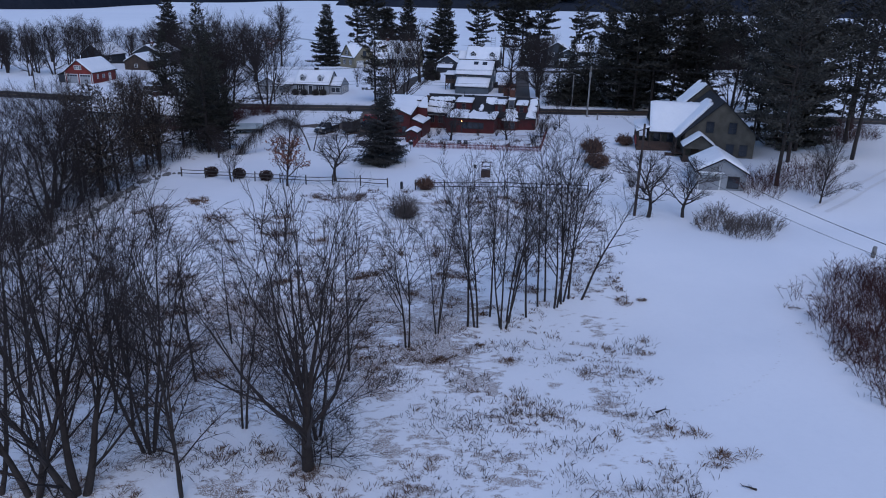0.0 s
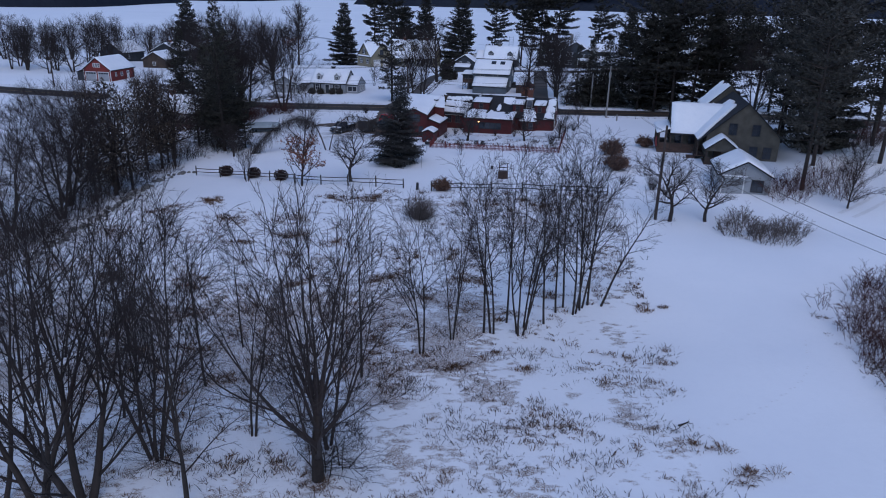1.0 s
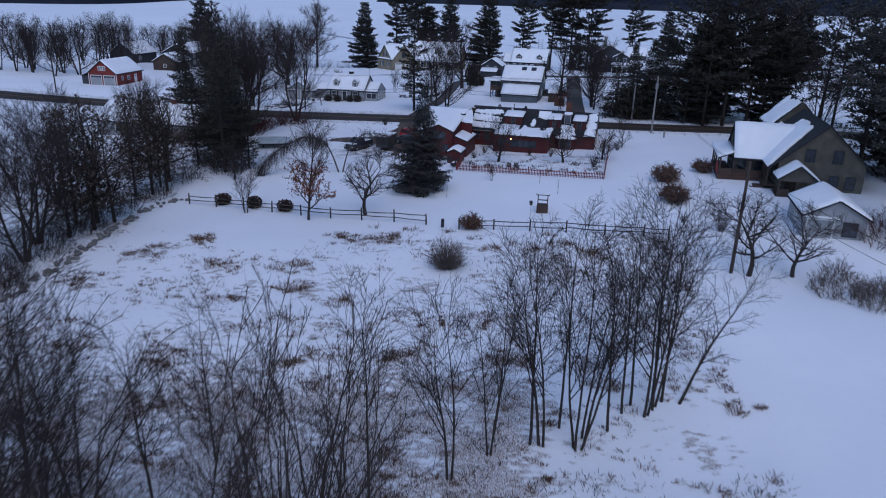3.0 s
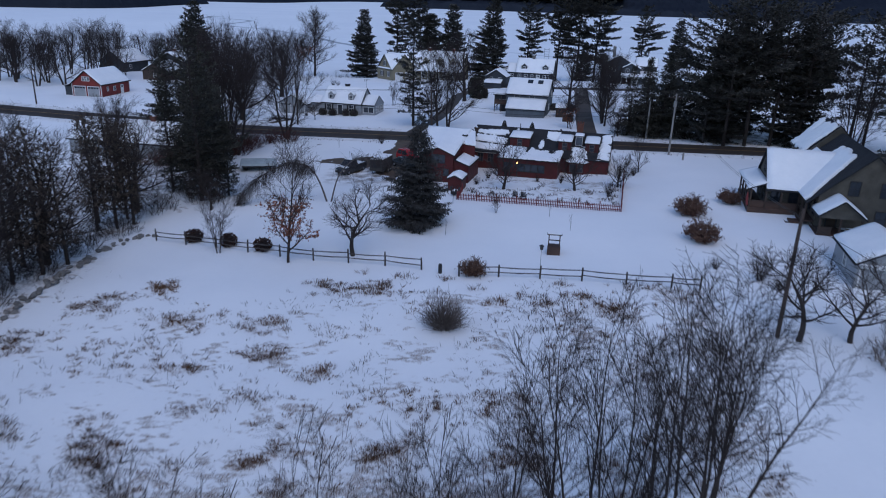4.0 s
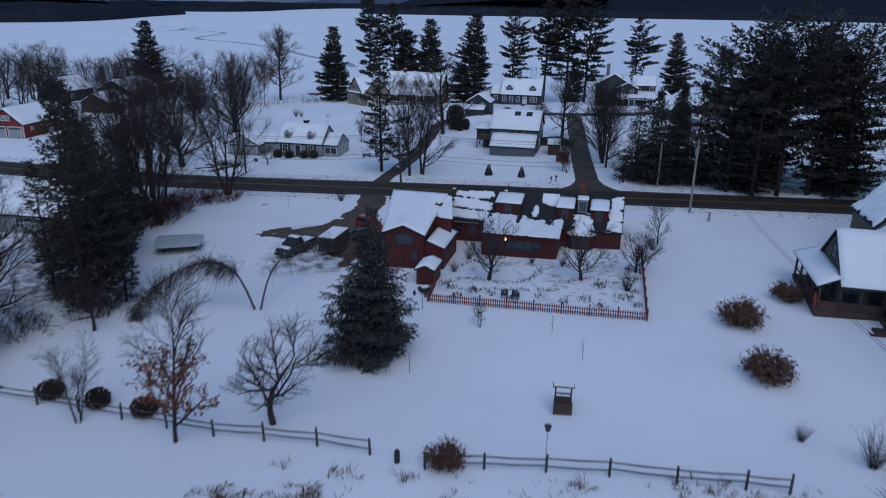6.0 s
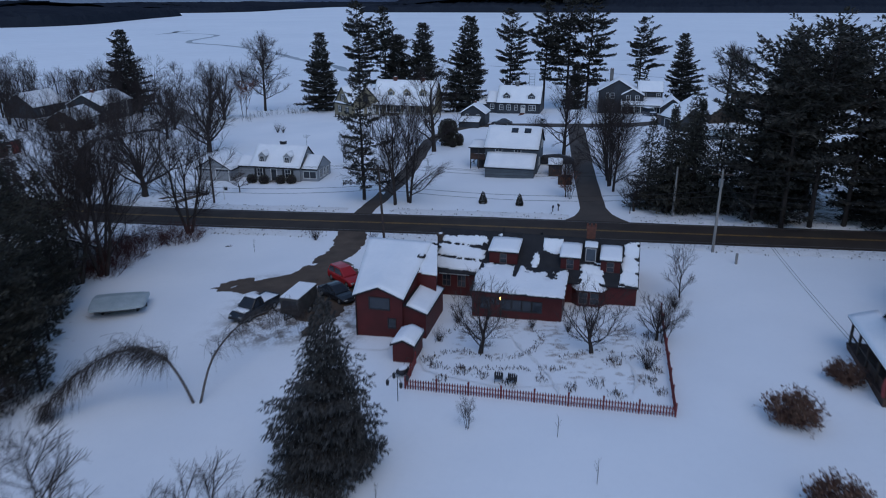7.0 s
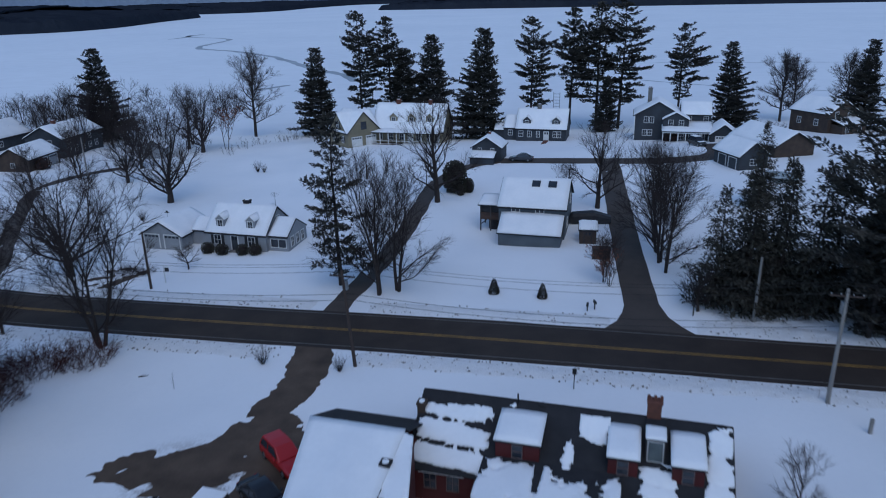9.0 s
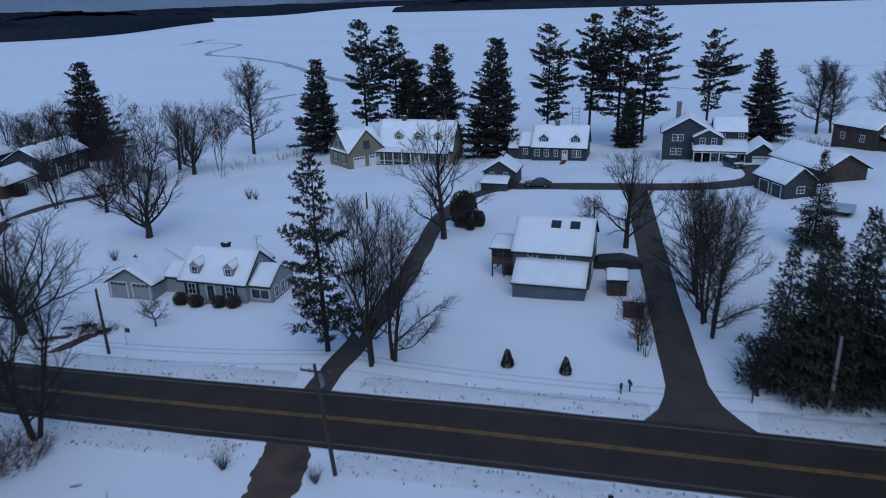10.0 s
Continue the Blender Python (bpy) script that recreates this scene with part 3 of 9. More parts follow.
side_drive = curve_points([(44, 51), (50, 55.5), (58, 62.5), (70, 73), (90, 92), (104, 101)], 2.0)
for o in (0.75, -0.75):
    tagged(part("wheel_track", strip(side_drive, o + 0.22, o - 0.22, 0.075, ragged=0.12, across=1), BANK), "packed wheel track across deep snow", "track", kind="structure")

ice = Build()
ice.add([(-4700, 236, LAKE_Z), (4700, 236, LAKE_Z), (4700, 4700, LAKE_Z), (-4700, 4700, LAKE_Z)], [(0, 1, 2, 3)])
lake = tagged(part("lake", ice, ICE), "wide frozen lake under wind-packed snow", "lake", kind="structure")


def crack(pts, width, seed):
    b = Build()
    line = curve_points(pts, 3.0)
    for i, p in enumerate(line):
        d = (line[min(i + 1, len(line) - 1)] - line[max(i - 1, 0)]).normalized()
        nrm = Vector((-d.y, d.x))
        w = width * (0.6 + 0.9 * abs(noise.noise((i * 0.21, seed, 0.0)))) * (1 if 0 < i < len(line) - 1 else 0.1)
        m = 0.6 * width * noise.noise((i * 0.13, seed, 4.0))
        for s in (m + w, m - w):
            b.v.append((p.x + nrm.x * s, p.y + nrm.y * s, LAKE_Z + 0.05))
    b.f = [(2 * i, 2 * i + 1, 2 * i + 3, 2 * i + 2) for i in range(len(line) - 1)]
    part("pressure_crack", b, SLUSH, lake, "grey refrozen pressure crack")


crack([(-276, 865), (-273, 814), (-212, 753), (-202, 640), (-157, 588), (-112, 526), (-77, 454), (-51, 411), (-42, 382)], 3.4, 1)
crack([(-278, 773), (-274, 806), (-283, 848)], 3.2, 2)
crack([(-78, 357), (-73, 366), (-68, 374)], 2.4, 3)
crack([(103, 445), (120, 448), (140, 441), (230, 428)], 0.9, 4)
crack([(27, 412), (44, 395), (57, 382)], 1.0, 5)
crack([(79, 372), (90, 360), (104, 346)], 1.0, 6)
crack([(110, 337), (129, 331), (160, 318)], 0.8, 7)


def far_land(name, shore, depth, top, edge, seed, material, label, taper=0.0):
    """Wooded land across the lake: a rising sheet of tree crowns behind a shore line."""
    line = curve_points(shore, 9.0)
    rows, b, w = [], Build(), 14
    for i, p in enumerate(line):
        d = (line[min(i + 1, len(line) - 1)] - line[max(i - 1, 0)]).normalized()
        nrm = Vector((-d.y, d.x))
        row = []
        for j in range(w):
            s = j / (w - 1)
            q = p + nrm * (depth * s ** 1.6)
            if j == 0:
                z = LAKE_Z - 0.5
            else:
                low = fade(i / len(line), 0.0, taper) if taper else 1.0
                z = LAKE_Z + edge * (0.4 + 0.6 * low) + (top - edge) * low * fade(s, 0.0, 1.0) + 5.0 * (noise.noise((q.x * 0.004, q.y * 0.004, seed)))
                z += 3.2 * noise.noise((q.x * 0.11, q.y * 0.11, seed)) + random.uniform(-2.2, 2.2)
            row.append((q.x, q.y, z))
        rows.append(row)
    b.v = [q for row in rows for q in row]
    b.f = [(i * w + k, i * w + k + 1, (i + 1) * w + k + 1, (i + 1) * w + k) for i in range(len(rows) - 1) for k in range(w - 1)]
    return tagged(part(name, b, material), label, "forest", kind="stuff")


far_land("far_woods_west", [(-2600, 700), (-1300, 820), (-800, 900), (-565, 944), (-490, 1075), (-530, 1400), (-565, 1692), (-640, 1760), (-900, 1900)],
         520, 30, 13, 3.0, FARWOOD, "dark wooded point across the lake")
far_land("far_woods_north", [(-1300, 2000), (-614, 2103), (-560, 2900), (-540, 3400), (-420, 3900), (300, 4050), (1200, 4100)],
         420, 24, 12, 5.0, FARWOOD, "distant wooded shore across the lake")
far_land("far_woods_east", [(-140, 2750), (-210, 2300), (-205, 2150), (70, 2090), (490, 2020), (1000, 1940), (1950, 1720), (3300, 1150)],
         700, 80, 15, 7.0, FARWOOD, "dark wooded shore across the lake", taper=0.22)
far_land("far_hill", [(-1050, 4380), (-700, 4400), (-300, 4420), (200, 4450), (1500, 4450)], 250, 150, 30, 11.0, FARHILL, "hill beyond the lake tinted blue for haze", taper=0.35)

# added land that covers the bright sky strip above the western woods
far_land("sky_cover_west", [(-4450, 2300), (-3300, 3500), (-1900, 4350), (-900, 4480), (400, 4520)], 200, 130, 60, 13.0, SKYGREY, "added sky-grey backdrop at the lake's far end")

# ---- buildings ----
class House:
    """A building in its own axes: x along the front, y to the back, z up from its base."""

    def __init__(self, name, x, y, z, turn, label, category="house"):
        self.ob = thing(name, pose(x, y, z, 0, 0, turn), label, category)

    def walls(self, x0, x1, y0, y1, eave, ridge, along, material, name="wall", low=-0.6):
        """A gabled body; along: the ridge's direction, or None for a flat top."""
        b = Build()
        if along == "x":
            m = (y0 + y1) / 2
            b.sweep([(y0, low), (y1, low), (y1, eave), (m, ridge), (y0, eave)], x0, x1, "x")
            b.f = [f[::-1] for f in b.f]
        elif along == "y":
            m = (x0 + x1) / 2
            b.sweep([(x0, low), (x1, low), (x1, eave), (m, ridge), (x0, eave)], y0, y1, "y")
        else:
            b.box(x0, x1, y0, y1, low, eave)
        return part(name, b, material, self.ob)

    def slope(self, a, b, c, d, thick, material, name, parent=None, lift=0.0, smooth=False, label="", wavy=0.0):
        """A sloping slab with top corners a, b (eave) and c, d (ridge), counter-clockwise from above."""
        a, b, c, d = (Vector(p) for p in (a, b, c, d))
        nrm = (b - a).cross(d - a).normalized()
        n, m = (10, 5) if wavy else (1, 1)
        bd = Build()
        top, bot = [], []
        for j in range(m + 1):
            for i in range(n + 1):
                s, t = i / n, j / m
                p = (a * (1 - s) + b * s) * (1 - t) + (d * (1 - s) + c * s) * t
                edge = min(s, 1 - s, t * 1.2 + 0.02)
                h = thick * (1 if not wavy else (0.55 + 0.45 * min(1.0, edge * 7))) + wavy * noise.noise((p.x * 0.7 + a.x, p.y * 0.7 + a.y, p.z))
                top.append(p + nrm * (lift + h))
                bot.append(p + nrm * lift)
        k = len(top)
        bd.v = [tuple(p) for p in top + bot]
        w = n + 1
        for j in range(m):
            for i in range(n):
                q = j * w + i
                bd.f.append((q, q + 1, q + w + 1, q + w))
                bd.f.append((k + q, k + q + w, k + q + w + 1, k + q + 1))
        for i in range(n):
            bd.f.append((i + 1, i, k + i, k + i + 1))
            q = m * w + i
            bd.f.append((q, q + 1, k + q + 1, k + q))
        for j in range(m):
            q = j * w
            bd.f.append((q, q + w, k + q + w, k + q))
            q = j * w + n
            bd.f.append((q + w, q, k + q, k + q + w))
        return part(name, bd, material, parent or self.ob, label, smooth)

    def roof(self, x0, x1, y0, y1, eave, ridge, along, over=0.3, snow=0.2, material=None, sides=(1, 1), rake=None):
        """Two roof slopes with their snow; sides says which slopes carry snow."""
        rake = over if rake is None else rake
        material = material or SHINGLE
        out = []
        if along == "x":
            m, half = (y0 + y1) / 2, (y1 - y0) / 2
            k = (ridge - eave) / half
            e = eave - k * over
            quads = [((x0 - rake, y0 - over, e), (x1 + rake, y0 - over, e), (x1 + rake, m, ridge), (x0 - rake, m, ridge)),
                     ((x1 + rake, y1 + over, e), (x0 - rake, y1 + over, e), (x0 - rake, m, ridge), (x1 + rake, m, ridge))]
        else:
            m, half = (x0 + x1) / 2, (x1 - x0) / 2
            k = (ridge - eave) / half
            e = eave - k * over
            quads = [((x0 - over, y1 + rake, e), (x0 - over, y0 - rake, e), (m, y0 - rake, ridge), (m, y1 + rake, ridge)),
                     ((x1 + over, y0 - rake, e), (x1 + over, y1 + rake, e), (m, y1 + rake, ridge), (m, y0 - rake, ridge))]
        for q in quads:
            out.append(self.slope(*q, 0.14, material, "roof"))
        if snow:
            # one blanket of snow over both slopes, rounded at the ridge and thin at the edges
            reach = half + over - 0.06
            a0, a1 = (x0, x1) if along == "x" else (y0, y1)
            a0, a1 = a0 - rake + 0.05, a1 + rake - 0.05
            lo, hi = (-1 if sides[0] else -0.04), (1 if sides[1] else 0.04)
            n, rows = max(6, int((a1 - a0) / 0.7)), 16
            b, top, bot = Build(), [], []
            for i in range(n + 1):
                s = i / n
                for j in range(rows + 1):
                    c = lo + (hi - lo) * j / rows
                    d = c * reach
                    px, py = ((a0 + (a1 - a0) * s, m + d) if along == "x" else (m + d, a0 + (a1 - a0) * s))
                    under = ridge + 0.15 - k * abs(d)
                    edge = min(s * (a1 - a0), (1 - s) * (a1 - a0), (c - lo) * reach if sides[0] else 9, (hi - c) * reach if sides[1] else 9)
                    h = snow * (0.55 + 0.45 * min(1.0, edge / 0.25)) + 0.035 * noise.noise((px * 0.8 + ridge, py * 0.8, 2.0))
                    top.append((px, py, ridge + 0.15 - k * (math.sqrt(d * d + 0.02) - 0.05) + h))
                    bot.append((px, py, under - 0.02))
            w = rows + 1
            b.v = top + bot
            o = len(top)
            for i in range(n):
                for j in range(rows):
                    p = i * w + j
                    b.f.append((p, p + 1, p + w + 1, p + w))
                p, q = i * w, i * w + rows
                b.f.append((p, p + w, o + p + w, o + p))
                b.f.append((q + w, q, o + q, o + q + w))
            for j in range(rows):
                b.f.append((j + 1, j, o + j, o + j + 1))
                p = n * w + j
                b.f.append((p, p + 1, o + p + 1, o + p))
            if along == "x":
                b.f = [f[::-1] for f in b.f]
            part("roof_snow", b, SNOW, self.ob, "thick smooth roof snow", smooth=True)
        return out

    def shed_roof(self, x0, x1, y0, y1, z_front, z_back, over=0.25, snow=0.2, material=None):
        """One slope rising towards the back."""
        k = (z_back - z_front) / (y1 - y0)
        a = [(x0 - over, y0 - over, z_front - k * over), (x1 + over, y0 - over, z_front - k * over), (x1 + over, y1, z_back), (x0 - over, y1, z_back)]
        self.slope(*a, 0.13, material or SHINGLE, "roof")
        if snow:
            b = [(x0 - over + 0.08, y0 - over + 0.06, z_front - k * (over - 0.06)), (x1 + over - 0.08, y0 - over + 0.06, z_front - k * (over - 0.06)), (x1 + over - 0.08, y1, z_back), (x0 - over + 0.08, y1, z_back)]
            self.slope(*b, snow, SNOW, "roof_snow", lift=0.133, smooth=True, label="thick smooth roof snow", wavy=0.05)

    def window(self, face, at, along, z, w, h, trim=TRIM, panes=(2, 2), shutters=None, name="window", glass=GLASS, border=0.08):
        """A framed window; face: front, back, left or right, at: that wall's place, along: its middle."""
        def place(b):
            out = []
            for x, y, zz in b.v:
                if face == "front":
                    out.append((along + x, at - y, z + zz))
                elif face == "back":
                    out.append((along - x, at + y, z + zz))
                elif face == "right":
                    out.append((at + y, along + x, z + zz))
                else:
                    out.append((at - y, along - x, z + zz))
            b.v = out
            if face in ("front", "back"):
                b.f = [f[::-1] for f in b.f]
            return b
        fr = Build()
        t = border
        outer = [(-w / 2 - t, -t), (w / 2 + t, -t), (w / 2 + t, h + t), (-w / 2 - t, h + t)]
        inner = [(-w / 2, 0), (w / 2, 0), (w / 2, h), (-w / 2, h)]
        fr.v = [(x, y, z) for y in (0, 0.065) for ring in (outer, inner) for x, z in ring]
        for i in range(4):
            j = (i + 1) % 4
            fr.f += [(8 + i, 12 + i, 12 + j, 8 + j), (i, 8 + i, 8 + j, j), (4 + i, 4 + j, 12 + j, 12 + i)]
        win = part(name, place(fr), trim, self.ob)
        for i in range(1, panes[0]):
            x = -w / 2 + w * i / panes[0]
            part("glazing_bar", place(Build().box(x - 0.02, x + 0.02, 0.02, 0.045, 0, h)), trim, win)
        for j in range(1, panes[1]):
            zz = h * j / panes[1]
            part("glazing_bar", place(Build().box(-w / 2, w / 2, 0.02, 0.05, zz - 0.02, zz + 0.02)), trim, win)
        part("pane", place(Build().box(-w / 2, w / 2, -0.03, 0.018, 0, h)), glass, win)
        if shutters:
            for s in (-1, 1):
                c = s * (w / 2 + t + 0.24)
                sb = Build().box(c - 0.2, c + 0.2, 0, 0.05, -0.02, h + 0.02)
                for j in range(9):
                    zz = 0.06 + (h - 0.1) * j / 9
                    sb.box(c - 0.15, c + 0.15, 0.05, 0.065, zz, zz + (h / 9) * 0.6)
                part("shutter", place(sb), shutters, win, "dark louvred shutter")
        return win

    def panel_door(self, face, at, along, z, w, h, material=TRIM, rows=4, cols=4, lights=True, name="garage_door", trim=TRIM):
        """A door of raised panels in a frame, with a row of lights at the top."""
        def place(b):
            out = []
            for x, y, zz in b.v:
                if face == "front":
                    out.append((along + x, at - y, z + zz))
                elif face == "right":
                    out.append((at + y, along + x, z + zz))
                else:
                    out.append((at - y, along - x, z + zz))
            b.v = out
            if face == "front":
                b.f = [f[::-1] for f in b.f]
            return b
        fr = Build().box(-w / 2 - 0.12, -w / 2, 0, 0.07, 0, h + 0.12).box(w / 2, w / 2 + 0.12, 0, 0.07, 0, h + 0.12).box(-w / 2, w / 2, 0, 0.07, h, h + 0.12)
        frame_ob = part(name, place(fr), trim, self.ob)
        leaf = Build().box(-w / 2, w / 2, -0.05, 0.01, 0, h)
        for i in range(cols):
            for j in range(rows):
                if lights and j == rows - 1:
                    continue
                x0, x1 = -w / 2 + w * i / cols + 0.06, -w / 2 + w * (i + 1) / cols - 0.06
                leaf.box(x0, x1, 0.01, 0.028, h * j / rows + 0.06, h * (j + 1) / rows - 0.06)
        part("leaf", place(leaf), material, frame_ob)
        if lights:
            for i in range(cols):
                x0, x1 = -w / 2 + w * i / cols + 0.08, -w / 2 + w * (i + 1) / cols - 0.08
                part("pane", place(Build().box(x0, x1, 0.012, 0.022, h * (rows - 1) / rows + 0.1, h - 0.1)), GLASS, frame_ob)
        return frame_ob

    def door(self, face, at, along, z, w=0.9, h=2.03, material=TRIM, trim=TRIM):
        return self.panel_door(face, at, along, z, w, h, material, rows=3, cols=2, lights=True, name="door", trim=trim)

    def corner(self, x, y, z0, z1, material=TRIM, s=0.07):
        part("corner_board", Build().box(x - s, x + s, y - s, y + s, z0, z1), material, self.ob)

    def chimney(self, x, y, z0, z1, w=0.6, d=0.6, material=None, pots=0):
        b = Build().box(x - w / 2, x + w / 2, y - d / 2, y + d / 2, z0, z1 - 0.18)
        b.box(x - w / 2 - 0.06, x + w / 2 + 0.06, y - d / 2 - 0.06, y + d / 2 + 0.06, z1 - 0.18, z1)
        c = part("chimney", b, material or BRICK, self.ob)
        for i in range(pots):
            px = x + (i - (pots - 1) / 2) * w * 0.45
            part("chimney_pot", Build().tube([(px, y, z1), (px, y, z1 + 0.3)], [0.12, 0.09], 8), BRICK, c)
        part("chimney_snow", Build().ball(x, y, z1 + 0.02, w * 0.42, d * 0.42, 0.09), SNOW, c) if not pots else None
        return c

    def dormer(self, x, y0, z0, w, h, k, wall, rise=0.55, depth=None, trim=TRIM, panes=(2, 2), snow=0.14, win=(0.75, 0.95), o=0.14):
        """A gabled dormer standing on a front slope of steepness k."""
        depth = depth or (h + rise) / k
        bd = Build()
        bd.sweep([(x - w / 2, z0), (x + w / 2, z0), (x + w / 2, z0 + h), (x, z0 + h + rise), (x - w / 2, z0 + h)], y0, y0 + depth, "y")
        d = part("dormer", bd, wall, self.ob)
        e = z0 + h - rise / (w / 2) * o
        for q in (((x - w / 2 - o, y0 + depth, e), (x - w / 2 - o, y0 - o, e), (x, y0 - o, z0 + h + rise), (x, y0 + depth, z0 + h + rise)),
                  ((x + w / 2 + o, y0 - o, e), (x + w / 2 + o, y0 + depth, e), (x, y0 + depth, z0 + h + rise), (x, y0 - o, z0 + h + rise))):
            self.slope(*q, 0.08, trim, "dormer_roof", parent=d)
            if snow:
                self.slope(*q, snow, SNOW, "roof_snow", parent=d, lift=0.083, smooth=True)
        self.window("front", y0, x, z0 + h * 0.16, win[0], min(win[1], h * 0.8), trim=trim, panes=panes)
        return d


def snow_patch(house, a, b, c, d, thr, seed, thick=0.13, cell=0.13, lift=0.16, scale=0.55, keep=None, fine=0.14):
    """Half-slid snow on a roof slope: a ragged sheet with holes, its rim eased to the melting line."""
    a, b, c, d = (Vector(p) for p in (a, b, c, d))
    nrm = (b - a).cross(d - a).normalized()
    n, m = max(3, int((b - a).length / cell)), max(3, int((d - a).length / cell))

    def place(s, t):
        return (a * (1 - s) + b * s) * (1 - t) + (d * (1 - s) + c * s) * t
    grid = {}
    for j in range(m + 1):
        for i in range(n + 1):
            p = place(i / n, j / m)
            v = 0.62 * noise.noise((p.x * scale, p.y * scale * 1.3, seed)) + 0.38 * noise.noise((p.x * 2.3, p.y * 2.6, seed + 5)) + fine * noise.noise((p.x * 7, p.y * 5, seed + 9))
            edge = min(i, n - i, j, m - j) * cell
            v += 0.5 * (min(1.0, edge / 0.5) - 1)
            grid[i, j] = v + (keep(i / n, j / m) if keep else 0.0) - thr
    bd, ids = Build(), {}

    def vert(i, j, up):
        if (i, j, up) not in ids:
            v, x, y = grid[i, j], float(i), float(j)
            if v < 0:
                gx = (grid.get((i + 1, j), v) - grid.get((i - 1, j), v)) / 2
                gy = (grid.get((i, j + 1), v) - grid.get((i, j - 1), v)) / 2
                g = gx * gx + gy * gy
                if g > 1e-8:
                    k = min(-v / g, 0.9 / math.sqrt(g))
                    x, y = x + gx * k, y + gy * k
            h = thick * min(1.0, 0.3 + max(0.0, v) * 3.5) if up else -0.02
            ids[i, j, up] = len(bd.v)
            bd.v.append(tuple(place(max(0, min(n, x)) / n, max(0, min(m, y)) / m) + nrm * (lift + h)))
        return ids[i, j, up]
    on = {(i, j) for j in range(m) for i in range(n) if max(grid[i, j], grid[i + 1, j], grid[i, j + 1], grid[i + 1, j + 1]) > 0}
    for i, j in sorted(on):
        bd.f.append((vert(i, j, 1), vert(i + 1, j, 1), vert(i + 1, j + 1, 1), vert(i, j + 1, 1)))
        for (di, dj), (p, q) in (((0, -1), ((i + 1, j), (i, j))), ((1, 0), ((i + 1, j + 1), (i + 1, j))), ((0, 1), ((i, j + 1), (i + 1, j + 1))), ((-1, 0), ((i, j), (i, j + 1)))):
            if (i + di, j + dj) not in on:
                bd.f.append((vert(*p, 1), vert(*q, 1), vert(*q, 0), vert(*p, 0)))
    return part("roof_snow", bd, SNOW, house.ob, "ragged half-melted roof snow", smooth=True)


# the red house by the road: long cape, ell, barn wing, back block, lean-to and entry
U0, V0, RZ = -31.0, 86.0, 0.9
rx, ry = W(U0, V0)
red = House("red_house", rx, ry, RZ, TILT, "rambling dark red clapboard house with patchy snow on its roofs")


def L(u, v, z):
    return u - U0, v - V0, z - RZ


x0, y0, _ = L(-24.0, 100.9, 0)
x1, y1, _ = L(-4.4, 109.9, 0)
e, r = 3.45 - RZ, 6.22 - RZ
red.walls(x0, x1, y0, y1, e, r, "x", RED)
red.roof(x0, x1, y0, y1, e, r, "x", over=0.3, snow=0, rake=0.12)
k_red = (r - e) / ((y1 - y0) / 2)
ym = (y0 + y1) / 2


def on_red(x, y, up=0.0):
    return x, y, e + k_red * (y - y0) + up


def red_quad(xa, xb, ya, yb):
    return on_red(xa, ya), on_red(xb, ya), on_red(xb, yb), on_red(xa, yb)


snow_patch(red, *red_quad(x0 + 0.1, x0 + 5.0, y0 - 0.25, y0 + 4.2), -0.46, 1.0, keep=lambda s, t: -1.0 * max(0.0, math.sin(t * 19 + 1.2 * s + 0.6)) ** 3 - 0.5 * fade(t, 0.8, 1.0), fine=0.5)
snow_patch(red, *red_quad(x0 + 5.7, x0 + 8.9, y0 + 3.9, ym - 0.1), -0.05, 2.0)
snow_patch(red, *red_quad(x0 + 10.5, x0 + 12.4, y0 + 2.2, ym - 0.35), -0.42, 12.0, keep=lambda s, t: -0.3 * fade(0.25 - t, 0.0, 0.25), fine=0.25)
snow_patch(red, *red_quad(x0 + 9.3, x0 + 10.6, y0 + 0.4, y0 + 3.4), -0.30, 3.0, keep=lambda s, t: -0.9 * abs(s - 0.35 - 0.3 * t) - 0.25 * t, fine=0.3)
snow_patch(red, *red_quad(x1 - 2.1, x1 + 0.05, y0 - 0.25, ym - 0.1), -0.55, 4.0, keep=lambda s, t: -0.55 * max(0.0, math.sin(t * 20 + 2 * s)) ** 4 - 0.9 * fade(0.3 + 0.25 * t - s, 0.0, 0.25), fine=0.3)
snow_patch(red, *red_quad(x1 - 5.4, x1 - 2.9, y0 - 0.25, y0 + 2.0), -0.36, 5.0, keep=lambda s, t: -0.6 * max(0.0, math.sin(t * 15 + 2 * s)) ** 2, fine=0.3)
for du, w, up in ((6.9, 2.75, 1.05), (13.3, 1.75, 1.0), (17.05, 1.8, 1.0)):
    # shed dormers with a flat snowy top
    cx, yf = x0 + du, y0 + up
    zb = e + k_red * (yf - y0) - 0.05
    zt = zb + 1.38
    reach = (zt - e - k_red * (yf - y0)) / (k_red - 0.14)
    bd = Build()
    bd.sweep([(yf, zb - 0.3), (yf + reach, zb - 0.3), (yf + reach, zt + 0.14 * reach), (yf, zt)], cx - w / 2, cx + w / 2, "x")
    bd.f = [f[::-1] for f in bd.f]
    dm = part("dormer", bd, RED, red.ob)
    q = ((cx - w / 2 - 0.12, yf - 0.18, zt - 0.02), (cx + w / 2 + 0.12, yf - 0.18, zt - 0.02), (cx + w / 2 + 0.12, yf + reach, zt + 0.14 * reach), (cx - w / 2 - 0.12, yf + reach, zt + 0.14 * reach))
    red.slope(*q, 0.08, SHINGLE, "dormer_roof", parent=dm)
    red.slope(*[(x, y + 0.06, z) for x, y, z in q], 0.17, SNOW, "roof_snow", parent=dm, lift=0.083, smooth=True, wavy=0.06)
    red.window("front", yf, cx, zb + 0.3, 0.6, 0.9, trim=DULLTRIM, border=0.05, panes=(1, 2))
